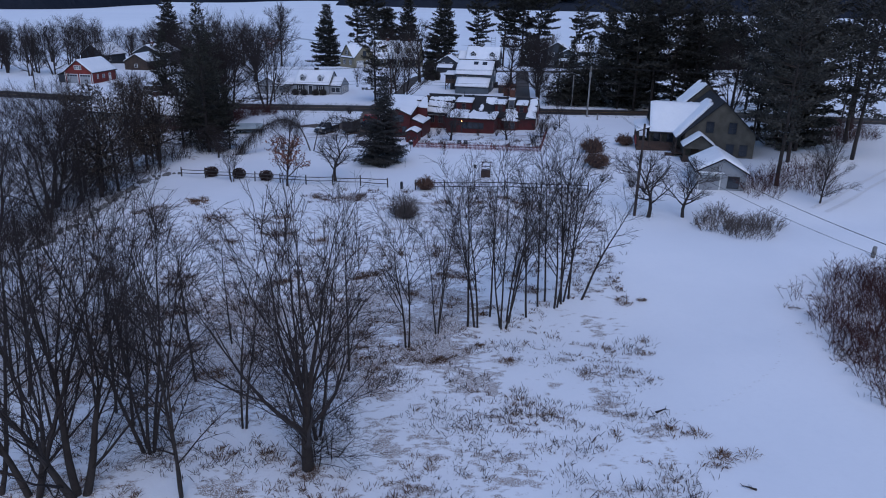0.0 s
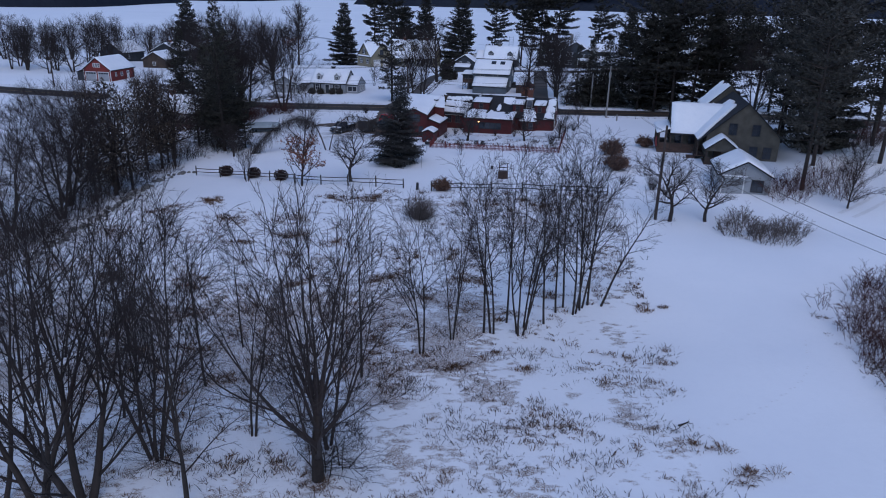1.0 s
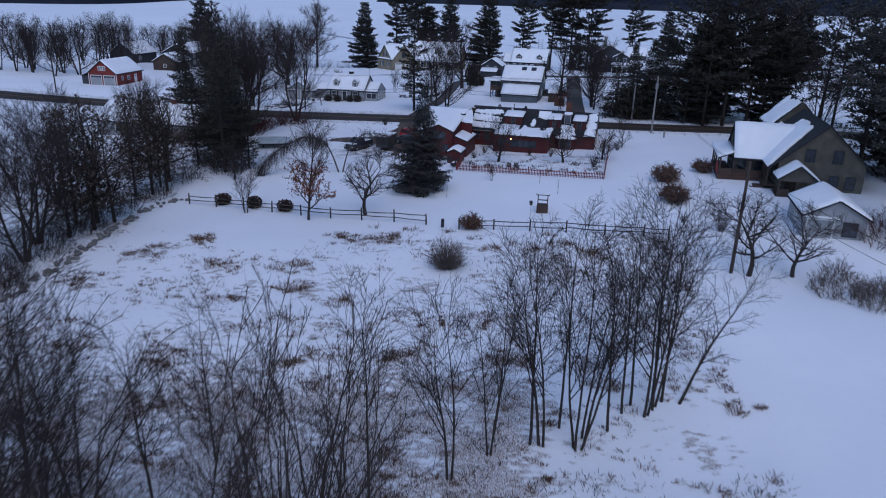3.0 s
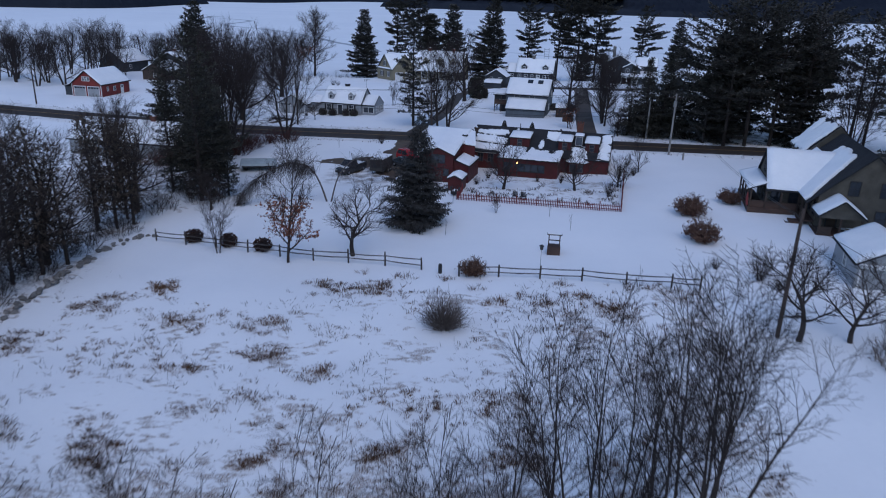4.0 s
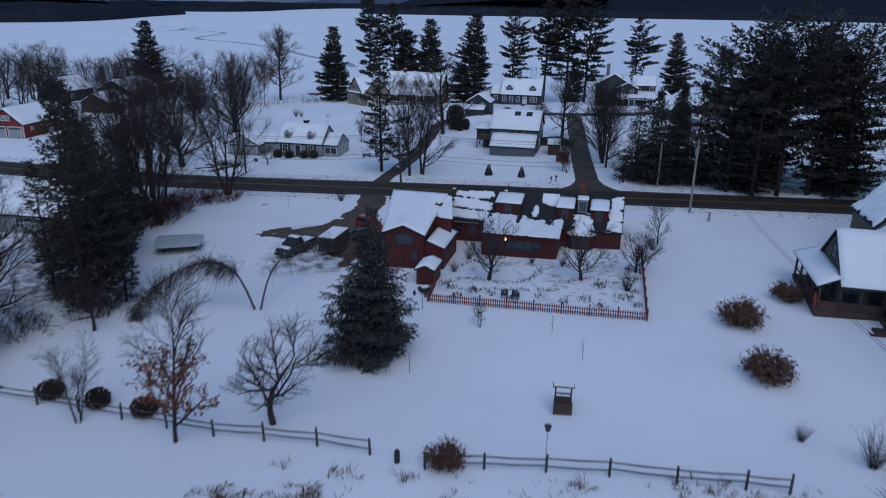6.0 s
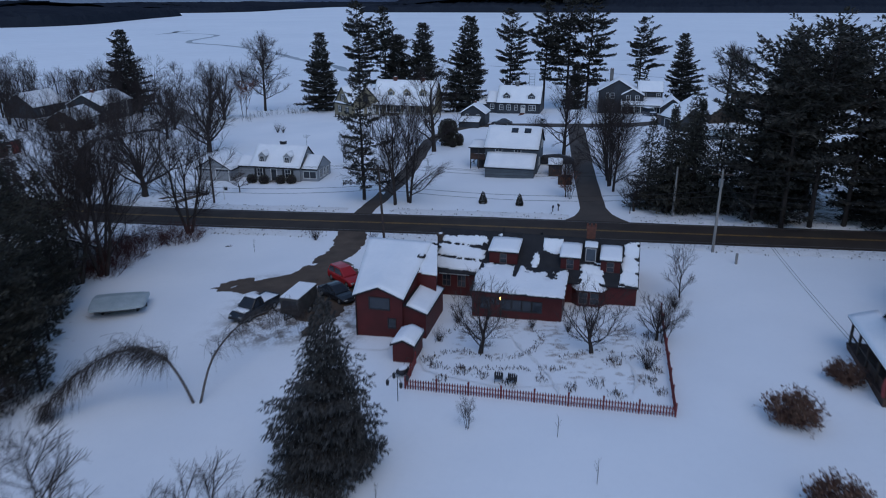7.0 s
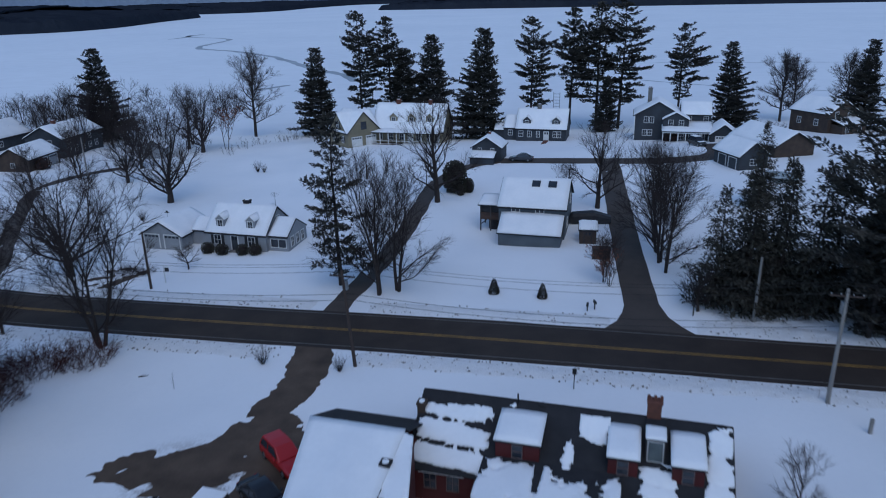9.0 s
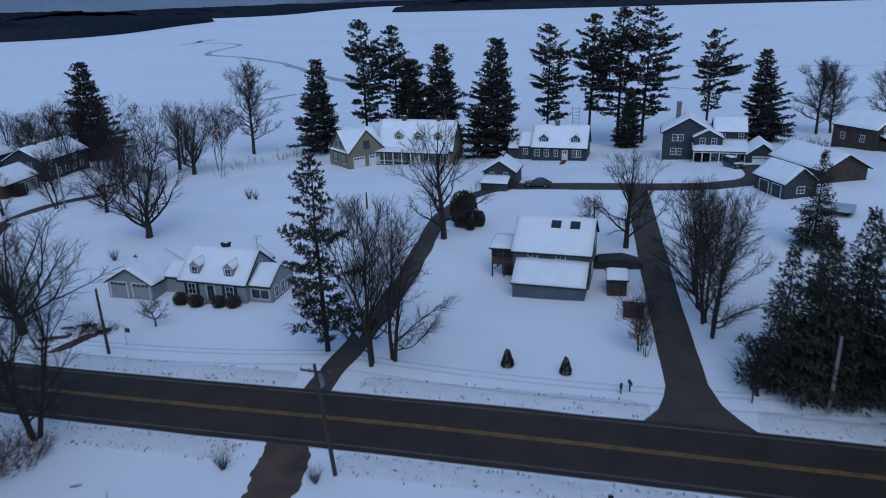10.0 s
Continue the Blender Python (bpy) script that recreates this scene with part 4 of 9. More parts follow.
# tall glass dormer between them
cx, yf = x0 + 15.15, y0 + 1.9
zb = e + k_red * (yf - y0)
bd = Build()
bd.sweep([(yf, zb - 0.2), (yf + 2.6, zb - 0.2), (yf + 2.6, zb + 1.75), (yf + 0.5, zb + 1.5), (yf, zb + 0.1)], cx - 0.6, cx + 0.6, "x")
bd.f = [f[::-1] for f in bd.f]
dm = part("dormer", bd, SHINGLE, red.ob, "dark glazed dormer")
red.slope((cx - 0.5, yf + 0.02, zb + 0.22), (cx + 0.5, yf + 0.02, zb + 0.22), (cx + 0.5, yf + 0.46, zb + 1.42), (cx - 0.5, yf + 0.46, zb + 1.42), 0.05, GREYTRIM, "window_frame", parent=dm, lift=0.02)
red.slope((cx - 0.42, yf + 0.04, zb + 0.3), (cx + 0.42, yf + 0.04, zb + 0.3), (cx + 0.42, yf + 0.44, zb + 1.34), (cx - 0.42, yf + 0.44, zb + 1.34), 0.02, GLASS, "pane", parent=dm, lift=0.072)
red.slope((cx - 0.62, yf + 0.4, zb + 1.52), (cx + 0.62, yf + 0.4, zb + 1.52), (cx + 0.62, yf + 1.6, zb + 1.66), (cx - 0.62, yf + 1.6, zb + 1.66), 0.12, SNOW, "roof_snow", parent=dm, smooth=True, wavy=0.05)
red.chimney(x0 + 15.0, ym + 0.1, r - 0.4, 7.55 - RZ, 0.85, 0.6, pots=3)
red.chimney(x0 + 0.1, ym - 1.3, r - 1.6, 6.15 - RZ, 0.5, 0.6, BROWN)
part("vent_pipe", Build().tube([(x0 + 6.4, ym - 0.25, r - 0.4), (x0 + 6.4, ym - 0.25, r + 0.75)], [0.06, 0.05], 8), DARKMETAL, red.ob)
part("ridge_vent", Build().ball(x0 + 8.0, ym - 0.1, r + 0.08, 0.32, 0.24, 0.16, 0.1, random.Random(4), 10, 6), SHINGLE, red.ob)
for u in (-22.5, -21.0):
    red.window("front", y0, L(u, 0, 0)[0], 1.0, 0.75, 1.15, trim=DULLTRIM, border=0.05)
part("window_hood", Build().box(L(-23.2, 0, 0)[0], L(-20.2, 0, 0)[0], y0 - 0.28, y0, 2.3, 2.38), TRIM, red.ob)
bay = [(x1 - 5.9, y0), (x1 - 5.3, y0 - 0.8), (x1 - 3.3, y0 - 0.8), (x1 - 2.7, y0)]
part("bay", Build().prism([bay[0], bay[1], bay[2], bay[3]], -0.5, 2.0), RED, red.ob)
bd = Build()
rim = [(x1 - 6.15, y0 + 0.3), (x1 - 5.45, y0 - 1.0), (x1 - 3.15, y0 - 1.0), (x1 - 2.45, y0 + 0.3)]
bd.add([(x, y, 2.02) for x, y in rim] + [(x1 - 4.9, y0 + 0.3, 2.75), (x1 - 3.7, y0 + 0.3, 2.75)], [(0, 1, 4), (1, 2, 5, 4), (2, 3, 5), (3, 2, 1, 0), (0, 4, 5, 3)])
part("bay_roof", bd, SHINGLE, red.ob)
bd = Build()
bd.add([(x, y, 2.07) for x, y in rim] + [(x, y, 2.2) for x, y in [(x1 - 5.95, y0 + 0.28), (x1 - 5.35, y0 - 0.9), (x1 - 3.25, y0 - 0.9), (x1 - 2.65, y0 + 0.28)]] + [(x1 - 4.9, y0 + 0.28, 2.92), (x1 - 3.7, y0 + 0.28, 2.92)],
       [(0, 1, 5, 4), (1, 2, 6, 5), (2, 3, 7, 6), (4, 5, 8), (5, 6, 9, 8), (6, 7, 9)])
part("roof_snow", bd, SNOW, red.ob, "snow on the bay's small hipped roof")
for u in (-0.52, 0.52):
    red.window("front", y0 - 0.8, x1 - 4.3 + u, 0.75, 0.72, 1.05, trim=DULLTRIM, border=0.05, panes=(1, 2))
red.window("right", x1, y0 + 2.3, 1.0, 0.8, 1.2)
red.window("right", x1, y0 + 6.3, 1.0, 0.8, 1.2)
red.window("right", x1, ym, 3.4, 0.8, 1.1)
# ell
ex0, ey0, _ = L(-19.0, 96.2, 0)
ex1 = L(-10.9, 0, 0)[0]
red.walls(ex0, ex1, ey0, y0 + 0.2, 3.55 - RZ, 3.55 - RZ, None, RED)
zf, zbk, back = 3.62 - RZ, 3.62 - RZ + 0.52, y0 + 1.02
bd = Build()
bd.sweep([(ey0 + 0.01, zf - 0.1), (back, zf - 0.1), (back, zbk - 0.08), (ey0 + 0.01, zf - 0.02)], ex0 + 0.004, ex1 - 0.004, "x")
bd.f = [f[::-1] for f in bd.f]
part("ell_gable", bd, RED, red.ob)
kk = (zbk - zf) / (back - ey0)
q = ((ex0 - 0.2, ey0 - 0.3, zf - kk * 0.3), (ex1 + 0.2, ey0 - 0.3, zf - kk * 0.3), (ex1 + 0.2, back, zbk), (ex0 - 0.2, back, zbk))
red.slope(*q, 0.12, SHINGLE, "roof")
snow_patch(red, *q, -0.55, 21.0, thick=0.17, lift=0.1, fine=0.45, keep=lambda s, t: -0.45 * fade(t, 0.7, 1.0) - 0.9 * fade(s, 0.45, 0.62) * fade(1 - s, 0.03, 0.15) * fade(t, 0.4 + 0.5 * abs(s - 0.8), 0.95) - 0.9 * fade(0.04 - abs(s - 0.42), 0.0, 0.03) * fade(t, 0.35, 0.6))
for i in range(4):
    red.window("front", ey0, L(-15.85 + 0.92 * i, 0, 0)[0], 1.1, 0.8, 0.95, trim=DARKTRIM, panes=(1, 1))
red.window("front", ey0, L(-17.8, 0, 0)[0], 1.1, 0.75, 1.0, trim=DARKTRIM)
red.door("front", ey0, L(-16.85, 0, 0)[0], 0.05, material=RED, trim=DARKTRIM)
lampx = L(-16.4, 0, 0)[0]
lamp = part("wall_lamp", Build().box(lampx - 0.09, lampx + 0.09, ey0 - 0.1, ey0, 2.32, 2.38).box(lampx - 0.08, lampx + 0.08, ey0 - 0.17, ey0 - 0.01, 2.02, 2.06), DARKMETAL, red.ob, "lit wall lantern")
part("bulb_glass", Build().tube([(lampx, ey0 - 0.09, 2.06), (lampx, ey0 - 0.09, 2.2), (lampx, ey0 - 0.09, 2.32)], [0.05, 0.075, 0.06], 8), LAMPLIGHT, lamp, "glowing amber glass")
# barn wing: its low front gable runs out into one slope that rises to the back
wx0, wy0, _ = L(-28.2, 90.6, 0)
wx1, wy1, _ = L(-23.95, 100.0, 0)
wl = L(-30.0, 100.0, 0)[0]
zw, za, zt = 4.45 - RZ, 5.4 - RZ, 6.35 - RZ


def barn_top(s, t, out=0.0):
    """A point of the barn roof: s from its left to its right side, t from the front to the top edge."""
    f = Vector((wx0 - out + (wx1 - wx0 + 2 * out) * s, wy0 - out, zw + (za - zw) * (1 - abs(2 * s - 1)) - out * 0.2))
    b = Vector((wl - out + (wx1 + 0.2 - wl + out) * s, wy1 + out, zt))
    return f.lerp(b, t)


def barn_sheet(out, lift, thick, rough=0.0):
    n, m = 12, 16
    b, o = Build(), (n + 1) * (m + 1)
    for up in (thick, 0.0):
        for q in range(m + 1):
            for p in range(n + 1):
                c = barn_top(p / n, q / m, out)
                edge = min(p, n - p, q, m - q)
                h = lift + up * (0.7 if edge == 0 else 1.0) + (rough * noise.noise((c.x * 0.7, c.y * 0.7, 3.0)) if up else 0.0)
                b.v.append((c.x, c.y, c.z + h))
    w = n + 1
    for q in range(m):
        for p in range(n):
            k = q * w + p
            b.f.append((k, k + 1, k + w + 1, k + w))
            b.f.append((o + k, o + k + w, o + k + w + 1, o + k + 1))
    rim = [p for p in range(n + 1)] + [q * w + n for q in range(1, m + 1)] + [m * w + p for p in range(n - 1, -1, -1)] + [q * w for q in range(m - 1, 0, -1)]
    for a, c in zip(rim, rim[1:] + rim[:1]):
        b.f.append((c, a, o + a, o + c))
    return b


part("roof", barn_sheet(0.22, 0.02, 0.1), SHINGLE, red.ob)
part("roof_snow", barn_sheet(0.17, 0.123, 0.13, 0.03), SNOW, red.ob, "smooth sheet of roof snow", smooth=True)
fl, fm, fr_, bl, br = barn_top(0, 0), barn_top(0.5, 0), barn_top(1, 0), barn_top(0, 1), barn_top(1, 1)
bd = Build()
bd.v = [(fl.x, fl.y, -0.6), (fr_.x, fr_.y, -0.6), tuple(fr_), tuple(fm), tuple(fl), (bl.x, bl.y, -0.6), (br.x, br.y, -0.6), tuple(br), tuple(bl)]
bd.f = [(0, 1, 2, 3, 4), (1, 6, 7, 2), (6, 5, 8, 7), (5, 0, 4, 8)]
part("wall", bd, RED, red.ob)
# low link between the barn wing and the long house
bd, top = Build(), []
for t, wdt in ((0.48, 1.75), (1.0, 0.55)):
    c = barn_top(1, t)
    top += [(c.x - 0.1, c.y, c.z - 0.12), (c.x + wdt, c.y, c.z - 0.22)]
bd.add([(x, y, -0.6) for x, y, z in top] + top, [(0, 1, 5, 4), (1, 3, 7, 5), (3, 2, 6, 7), (2, 0, 4, 6), (4, 5, 7, 6)])
part("link_wall", bd, RED, red.ob)
f0, f1, g0, g1 = (Vector(p) for p in top)
snow_patch(red, f0 + Vector((0, -0.1, 0)), f1 + Vector((0.12, -0.1, 0)), g1, g0, -0.75, 61.0, lift=0.03, thick=0.2, keep=lambda s, t: -0.5 * max(0.0, math.sin(s * 9)) ** 3 * fade(0.35 - t, 0, 0.2))
red.slope((br.x + 0.2, wy1 + 4.2, zw), (bl.x - 0.2, wy1 + 4.2, zw), (bl.x - 0.2, wy1 + 0.2, zt), (br.x + 0.2, wy1 + 0.2, zt), 0.12, SHINGLE, "roof")
part("wall", Build().box(bl.x, br.x, wy1 + 0.01, wy1 + 4.0, -0.6, zw), RED, red.ob)
red.chimney(wx1 - 0.1, L(0, 97.3, 0)[1], 4.2 - RZ, 6.15 - RZ, 0.55, 0.55, SHINGLE)
red.window("front", wy0, L(-26.0, 0, 0)[0], 2.55, 1.75, 1.0, trim=DARKTRIM, panes=(1, 1))
red.window("front", wy0, L(-24.9, 0, 0)[0], 0.9, 0.6, 0.8, trim=DARKTRIM, panes=(1, 1))
part("gutter_pipe", Build().tube([(wx0 + 0.1, wy0 - 0.06, -0.2), (wx0 + 0.1, wy0 - 0.06, 3.6)], [0.045, 0.045], 6), DARKMETAL, red.ob)
# lean-to along the wing
lx1, ly1, _ = L(-21.95, 97.0, 0)
bd = Build()
bd.sweep([(wx1 + 0.003, -0.6), (lx1, -0.6), (lx1, 3.2 - RZ), (wx1 + 0.003, 3.85 - RZ)], wy0 + 0.25, ly1, "y")
part("wall", bd, RED, red.ob)
q = ((lx1 + 0.2, wy0 + 0.1, 3.14 - RZ), (lx1 + 0.2, ly1, 3.14 - RZ), (wx1 + 0.01, ly1, 3.9 - RZ), (wx1 + 0.01, wy0 + 0.1, 3.9 - RZ))
red.slope(*q, 0.1, SHINGLE, "roof")
q = ((lx1 + 0.12, wy0 + 0.18, 3.17 - RZ), (lx1 + 0.12, ly1 - 0.5, 3.17 - RZ), (wx1 + 0.25, ly1 - 0.5, 3.83 - RZ), (wx1 + 0.25, wy0 + 0.18, 3.83 - RZ))
red.slope(*q, 0.2, SNOW, "roof_snow", lift=0.103, smooth=True, wavy=0.04)
# entry hut
nx0, ny0, _ = L(-23.5, 86.3, 0)
nx1, ny1, _ = L(-21.75, 89.0, 0)
red.walls(nx0, nx1, ny0, ny1, 2.45 - RZ, 2.85 - RZ, "y", RED)
red.roof(nx0, nx1, ny0, ny1, 2.45 - RZ, 2.85 - RZ, "y", over=0.16, snow=0.24, rake=0.15)


# the pale cape across the road
CZ = -0.35
cx_, cy_ = W(-67.0, 144.4)
cape = House("cape_house", cx_, cy_, CZ, TILT, "pale grey cape house with dormers, black shutters and snowy roofs")
cape.walls(0, 9.0, 0, 7.4, 2.35, 5.35, "x", PALE)
cape.roof(0, 9.0, 0, 7.4, 2.35, 5.35, "x", over=0.16, snow=0.24)
kc = 3.0 / 3.7
for x in (2.05, 6.6):
    cape.dormer(x, 0.55, 2.35 + kc * 0.4, 1.25, 1.5, kc, PALE, rise=0.62, win=(0.68, 1.15), snow=0.06, o=0.06)
for x in (1.75, 6.85):
    cape.window("front", 0, x, 0.85, 0.95, 1.25, shutters=DARKTRIM)
cape.door("front", 0, 4.3, 0.1, 0.95, 2.0, SLATE)
part("step", Build().block(3.6, 5.0, -0.7, 0, -0.3, 0.13), STONE, cape.ob)
cape.window("right", 9.0, 2.2, 0.85, 0.85, 1.2)
cape.window("right", 9.0, 3.7, 3.2, 0.8, 1.0)
cape.chimney(4.5, 3.9, 4.8, 6.1, 0.9, 0.6, SHINGLE)
cape.walls(9.0, 12.0, 0.6, 6.0, 2.3, 3.95, "x", PALE)
cape.roof(9.15, 12.0, 0.6, 6.0, 2.3, 3.95, "x", over=0.25, snow=0.22, rake=0.02)
for i in range(2):
    cape.window("front", 0.6, 9.95 + 1.15 * i, 0.75, 1.05, 1.1, panes=(1, 1))
for i in range(3):
    cape.window("right", 12.0, 1.7 + 1.5 * i, 0.75, 0.75, 1.3)
cape.walls(-3.3, 0, 1.6, 5.4, 1.95, 3.2, "x", PALE)
cape.roof(-3.3, -0.1, 1.6, 5.4, 1.95, 3.2, "x", over=0.2, snow=0.22, rake=0.02)
cape.walls(-9.6, -3.3, -0.9, 6.2, 1.75, 3.55, "y", PALE)
cape.roof(-9.6, -3.3, -0.9, 6.2, 1.75, 3.55, "y", over=0.3, snow=0.24)
for x in (-8.05, -4.85):
    cape.panel_door("front", -0.9, x, -0.15, 2.35, 1.95, material=PALE, rows=4, cols=4)
cape.walls(2.4, 6.6, 7.4, 10.5, 2.0, 3.6, "y", PALE)
cape.roof(2.4, 6.6, 7.4, 10.5, 2.0, 3.6, "y", over=0.25, snow=0.2)
part("weather_vane", Build().tube([(-6.45, 1.0, 3.6), (-6.45, 1.0, 4.7)], [0.025, 0.02], 5).box(-6.85, -6.05, 0.985, 1.015, 4.42, 4.5).box(-6.6, -6.3, 0.985, 1.015, 4.5, 4.72), DARKMETAL, cape.ob)
ant = Build().tube([(8.9, 3.7, 5.3), (8.9, 3.7, 7.4)], [0.025, 0.02], 5)
for i in range(4):
    ant.tube([(8.5 - 0.1 * i, 3.4 + 0.2 * i, 7.0 + 0.1 * i), (9.3 + 0.1 * i, 3.4 + 0.2 * i, 7.0 + 0.1 * i)], [0.012, 0.012], 4)
part("antenna", ant, DARKMETAL, cape.ob)

# the grey house with the low front lean-to and a raised screened porch
gx_, gy_ = W(-28.0, 151.1)
grey = House("grey_gable_house", gx_, gy_, 0.8, TILT, "blue-grey clapboard house with skylights and a low front lean-to under snow")
grey.walls(-0.5, 8.3, 3.1, 12.2, 4.3, 7.1, "x", GREY)
grey.roof(-0.5, 8.3, 3.1, 12.2, 4.3, 7.1, "x", over=0.25, snow=0.22)
grey.walls(0.05, 8.1, 0, 3.1, 1.55, 1.55, None, GREY)
bd = Build().sweep([(0.01, 1.5), (3.1, 1.5), (3.1, 3.3), (0.01, 1.62)], 0.06, 8.09, "x")
bd.f = [f[::-1] for f in bd.f]
part("wall", bd, GREY, grey.ob)
grey.shed_roof(0.05, 8.1, 0, 3.1, 1.65, 3.4, over=0.2, snow=0.26)
for x in (1.8, 5.0):
    grey.window("front", 3.1, x, 3.75, 1.0, 0.4, panes=(2, 1))
kg = 2.8 / 4.55
for x in (4.0, 6.2):
    z = 4.3 + kg * 3.05
    q = ((x - 0.55, 6.15, z), (x + 0.55, 6.15, z), (x + 0.55, 7.05, z + kg * 0.9), (x - 0.55, 7.05, z + kg * 0.9))
    f_ = grey.slope(*q, 0.12, DARKTRIM, "skylight", lift=0.36)
    grey.slope(*[(p[0] * 0.999, p[1], p[2]) for p in q], 0.015, GLASS, "pane", parent=f_, lift=0.482)
part("stove_pipe", Build().tube([(8.1, 8.6, 6.4), (8.1, 8.6, 8.5)], [0.09, 0.09], 8).box(7.95, 8.75, 8.5, 8.7, 8.42, 8.52), DARKMETAL, grey.ob)
grey.window("right", 8.3, 6.0, 1.2, 0.9, 1.2)
grey.window("right", 8.3, 9.5, 3.6, 0.9, 1.2)
for px, py in ((-3.4, 5.2), (-0.6, 5.2), (-3.4, 8.2), (-0.6, 8.2), (-2.0, 5.2)):
    part("porch_post", Build().box(px - 0.08, px + 0.08, py - 0.08, py + 0.08, -0.4, 4.0), WOOD, grey.ob)
part("porch_floor", Build().block(-3.5, -0.5, 5.1, 8.3, 1.75, 1.95), DECK, grey.ob)
part("porch_screen", Build().box(-3.4, -0.55, 5.16, 5.2, 1.95, 2.75).box(-3.42, -3.38, 5.2, 8.2, 1.95, 2.75), DECK, grey.ob, "brown boarded porch rail")
part("porch_mesh", Build().box(-3.38, -0.55, 5.3, 8.1, 2.75, 3.7), DARKTRIM, grey.ob, "dark insect screen")
part("porch_brace", Build().tube([(-3.4, 5.2, 1.0), (-2.5, 5.2, 1.75)], [0.06, 0.06], 4).tube([(-0.6, 5.2, 1.0), (-1.5, 5.2, 1.75)], [0.06, 0.06], 4), WOOD, grey.ob)
grey.shed_roof(-3.55, -0.55, 5.0, 8.4, 3.75, 4.25, over=0.2, snow=0.25)
part("tank", Build().tube([(-1.6, 6.5, 0.0), (-1.6, 6.5, 1.6)], [0.9, 0.9], 12), DARKTRIM, grey.ob)

# the small gabled shed with a low roof before it
sx_, sy_ = W(-41.6, 192.5)
bshed = House("garden_shed", sx_, sy_, 1.5, TILT, "dark grey gabled shed with a low snowy lean-to", "shed")
bshed.walls(0, 5.6, 2.4, 8.0, 2.9, 4.7, "y", SLATE)
bshed.roof(0, 5.6, 2.4, 8.0, 2.9, 4.7, "y", over=0.3, snow=0.25)
bshed.walls(0.1, 4.6, 0, 2.4, 1.3, 1.3, None, SLATE)
bshed.shed_roof(0.1, 4.6, 0, 2.4, 1.4, 2.1, over=0.2, snow=0.25)
for x in (1.5, 3.9):
    bshed.window("front", 2.4, x, 2.2, 0.6, 0.6, panes=(2, 1))
bshed.chimney(2.8, 5.4, 4.4, 5.4, 0.4, 0.4)

# the slate-coloured cape at the shore
fx_, fy_ = W(-37.6, 220.8)
fcape = House("slate_cape_house", fx_, fy_, 0.85, TILT, "dark slate cape house with dormers and white-trimmed windows")
fcape.walls(0, 11.0, 0, 8.0, 2.7, 6.5, "x", SLATE)
fcape.roof(0, 11.0, 0, 8.0, 2.7, 6.5, "x", over=0.25, snow=0.22)
kf = 3.8 / 4.0
for x in (2.3, 8.7):
    fcape.dormer(x, 0.7, 2.7 + kf * 0.6, 1.7, 1.25, kf, SLATE, rise=0.75, win=(0.75, 0.95))
for x, w in ((1.1, 0.85), (3.0, 0.85), (4.9, 0.6), (8.6, 0.75), (9.5, 0.75)):
    fcape.window("front", 0, x, 0.95, w, 1.25)
fcape.door("front", 0, 6.7, 0.1, 0.95, 2.05)
fcape.chimney(4.6, 4.0, 6.0, 7.6, 0.9, 0.7, STONE)
fcape.walls(-3.0, 0, 1.2, 7.0, 2.6, 4.9, "x", SLATE)
fcape.roof(-3.0, 0, 1.2, 7.0, 2.6, 4.9, "x", over=0.25, snow=0.22, rake=0.02)
fcape.window("front", 1.2, -1.5, 1.0, 0.9, 1.1)
fcape.walls(-5.4, -3.0, 2.2, 6.5, 1.9, 3.4, "x", SLATE)
fcape.roof(-5.4, -3.0, 2.2, 6.5, 1.9, 3.4, "x", over=0.25, snow=0.22, rake=0.02)
part("front_walk", Build().box(6.2, 7.2, -8.2, -0.2, -0.1, 0.32), BRICK, fcape.ob, "cleared brick walk")
lad = Build()
for dx in (7.0, 8.4):
    lad.tube([(dx, 9.2, 4.0), (dx, 9.2, 9.6)], [0.06, 0.06], 5)
for i in range(7):
    lad.tube([(7.0, 9.2, 5.0 + 0.7 * i), (8.4, 9.2, 5.0 + 0.7 * i)], [0.045, 0.045], 4)
part("lattice_mast", lad, METAL, fcape.ob)

# the big grey house with the attached garage
bx_, by_ = W(-12.3, 219.5)
big = House("grey_shore_house", bx_, by_, 1.7, TILT, "large slate-grey shore house with white trim, porch and garage")
big.walls(0, 9.6, 2.4, 11.0, 5.2, 8.0, "y", SLATE)
big.roof(0, 9.6, 2.4, 11.0, 5.2, 8.0, "y", over=0.35, snow=0.22)
big.walls(9.6, 15.6, 5.0, 11.5, 5.2, 7.3, "x", SLATE)
big.roof(9.6, 15.6, 5.0, 11.5, 5.2, 7.3, "x", over=0.3, snow=0.22, rake=0.2)
big.walls(5.8, 11.0, 1.0, 4.5, 4.6, 6.0, "y", SLATE)
big.roof(5.8, 11.0, 1.0, 4.5, 4.6, 6.0, "y", over=0.25, snow=0.2)
for x in (7.4, 9.5):
    big.window("front", 1.0, x, 3.4, 0.85, 1.15)
for x, z in ((2.4, 3.7), (3.5, 3.7), (2.2, 1.0), (3.3, 1.0)):
    big.window("front", 2.4, x, z, 0.8, 1.2)
for x in (11.2, 14.6):
    big.window("front", 5.0, x, 3.9, 0.85, 0.95)
big.walls(5.8, 15.6, 0.6, 5.0, 2.3, 2.3, None, SLATE)
big.shed_roof(5.7, 15.6, -1.6, 5.0, 2.55, 3.55, over=0.15, snow=0.24)
for i in range(7):
    px = 5.9 + 1.5 * i
    part("porch_post", Build().box(px - 0.09, px + 0.09, -1.6, -1.42, -0.2, 2.5), TRIM, big.ob)
part("porch_beam", Build().box(5.75, 15.2, -1.62, -1.4, 2.3, 2.52), TRIM, big.ob)
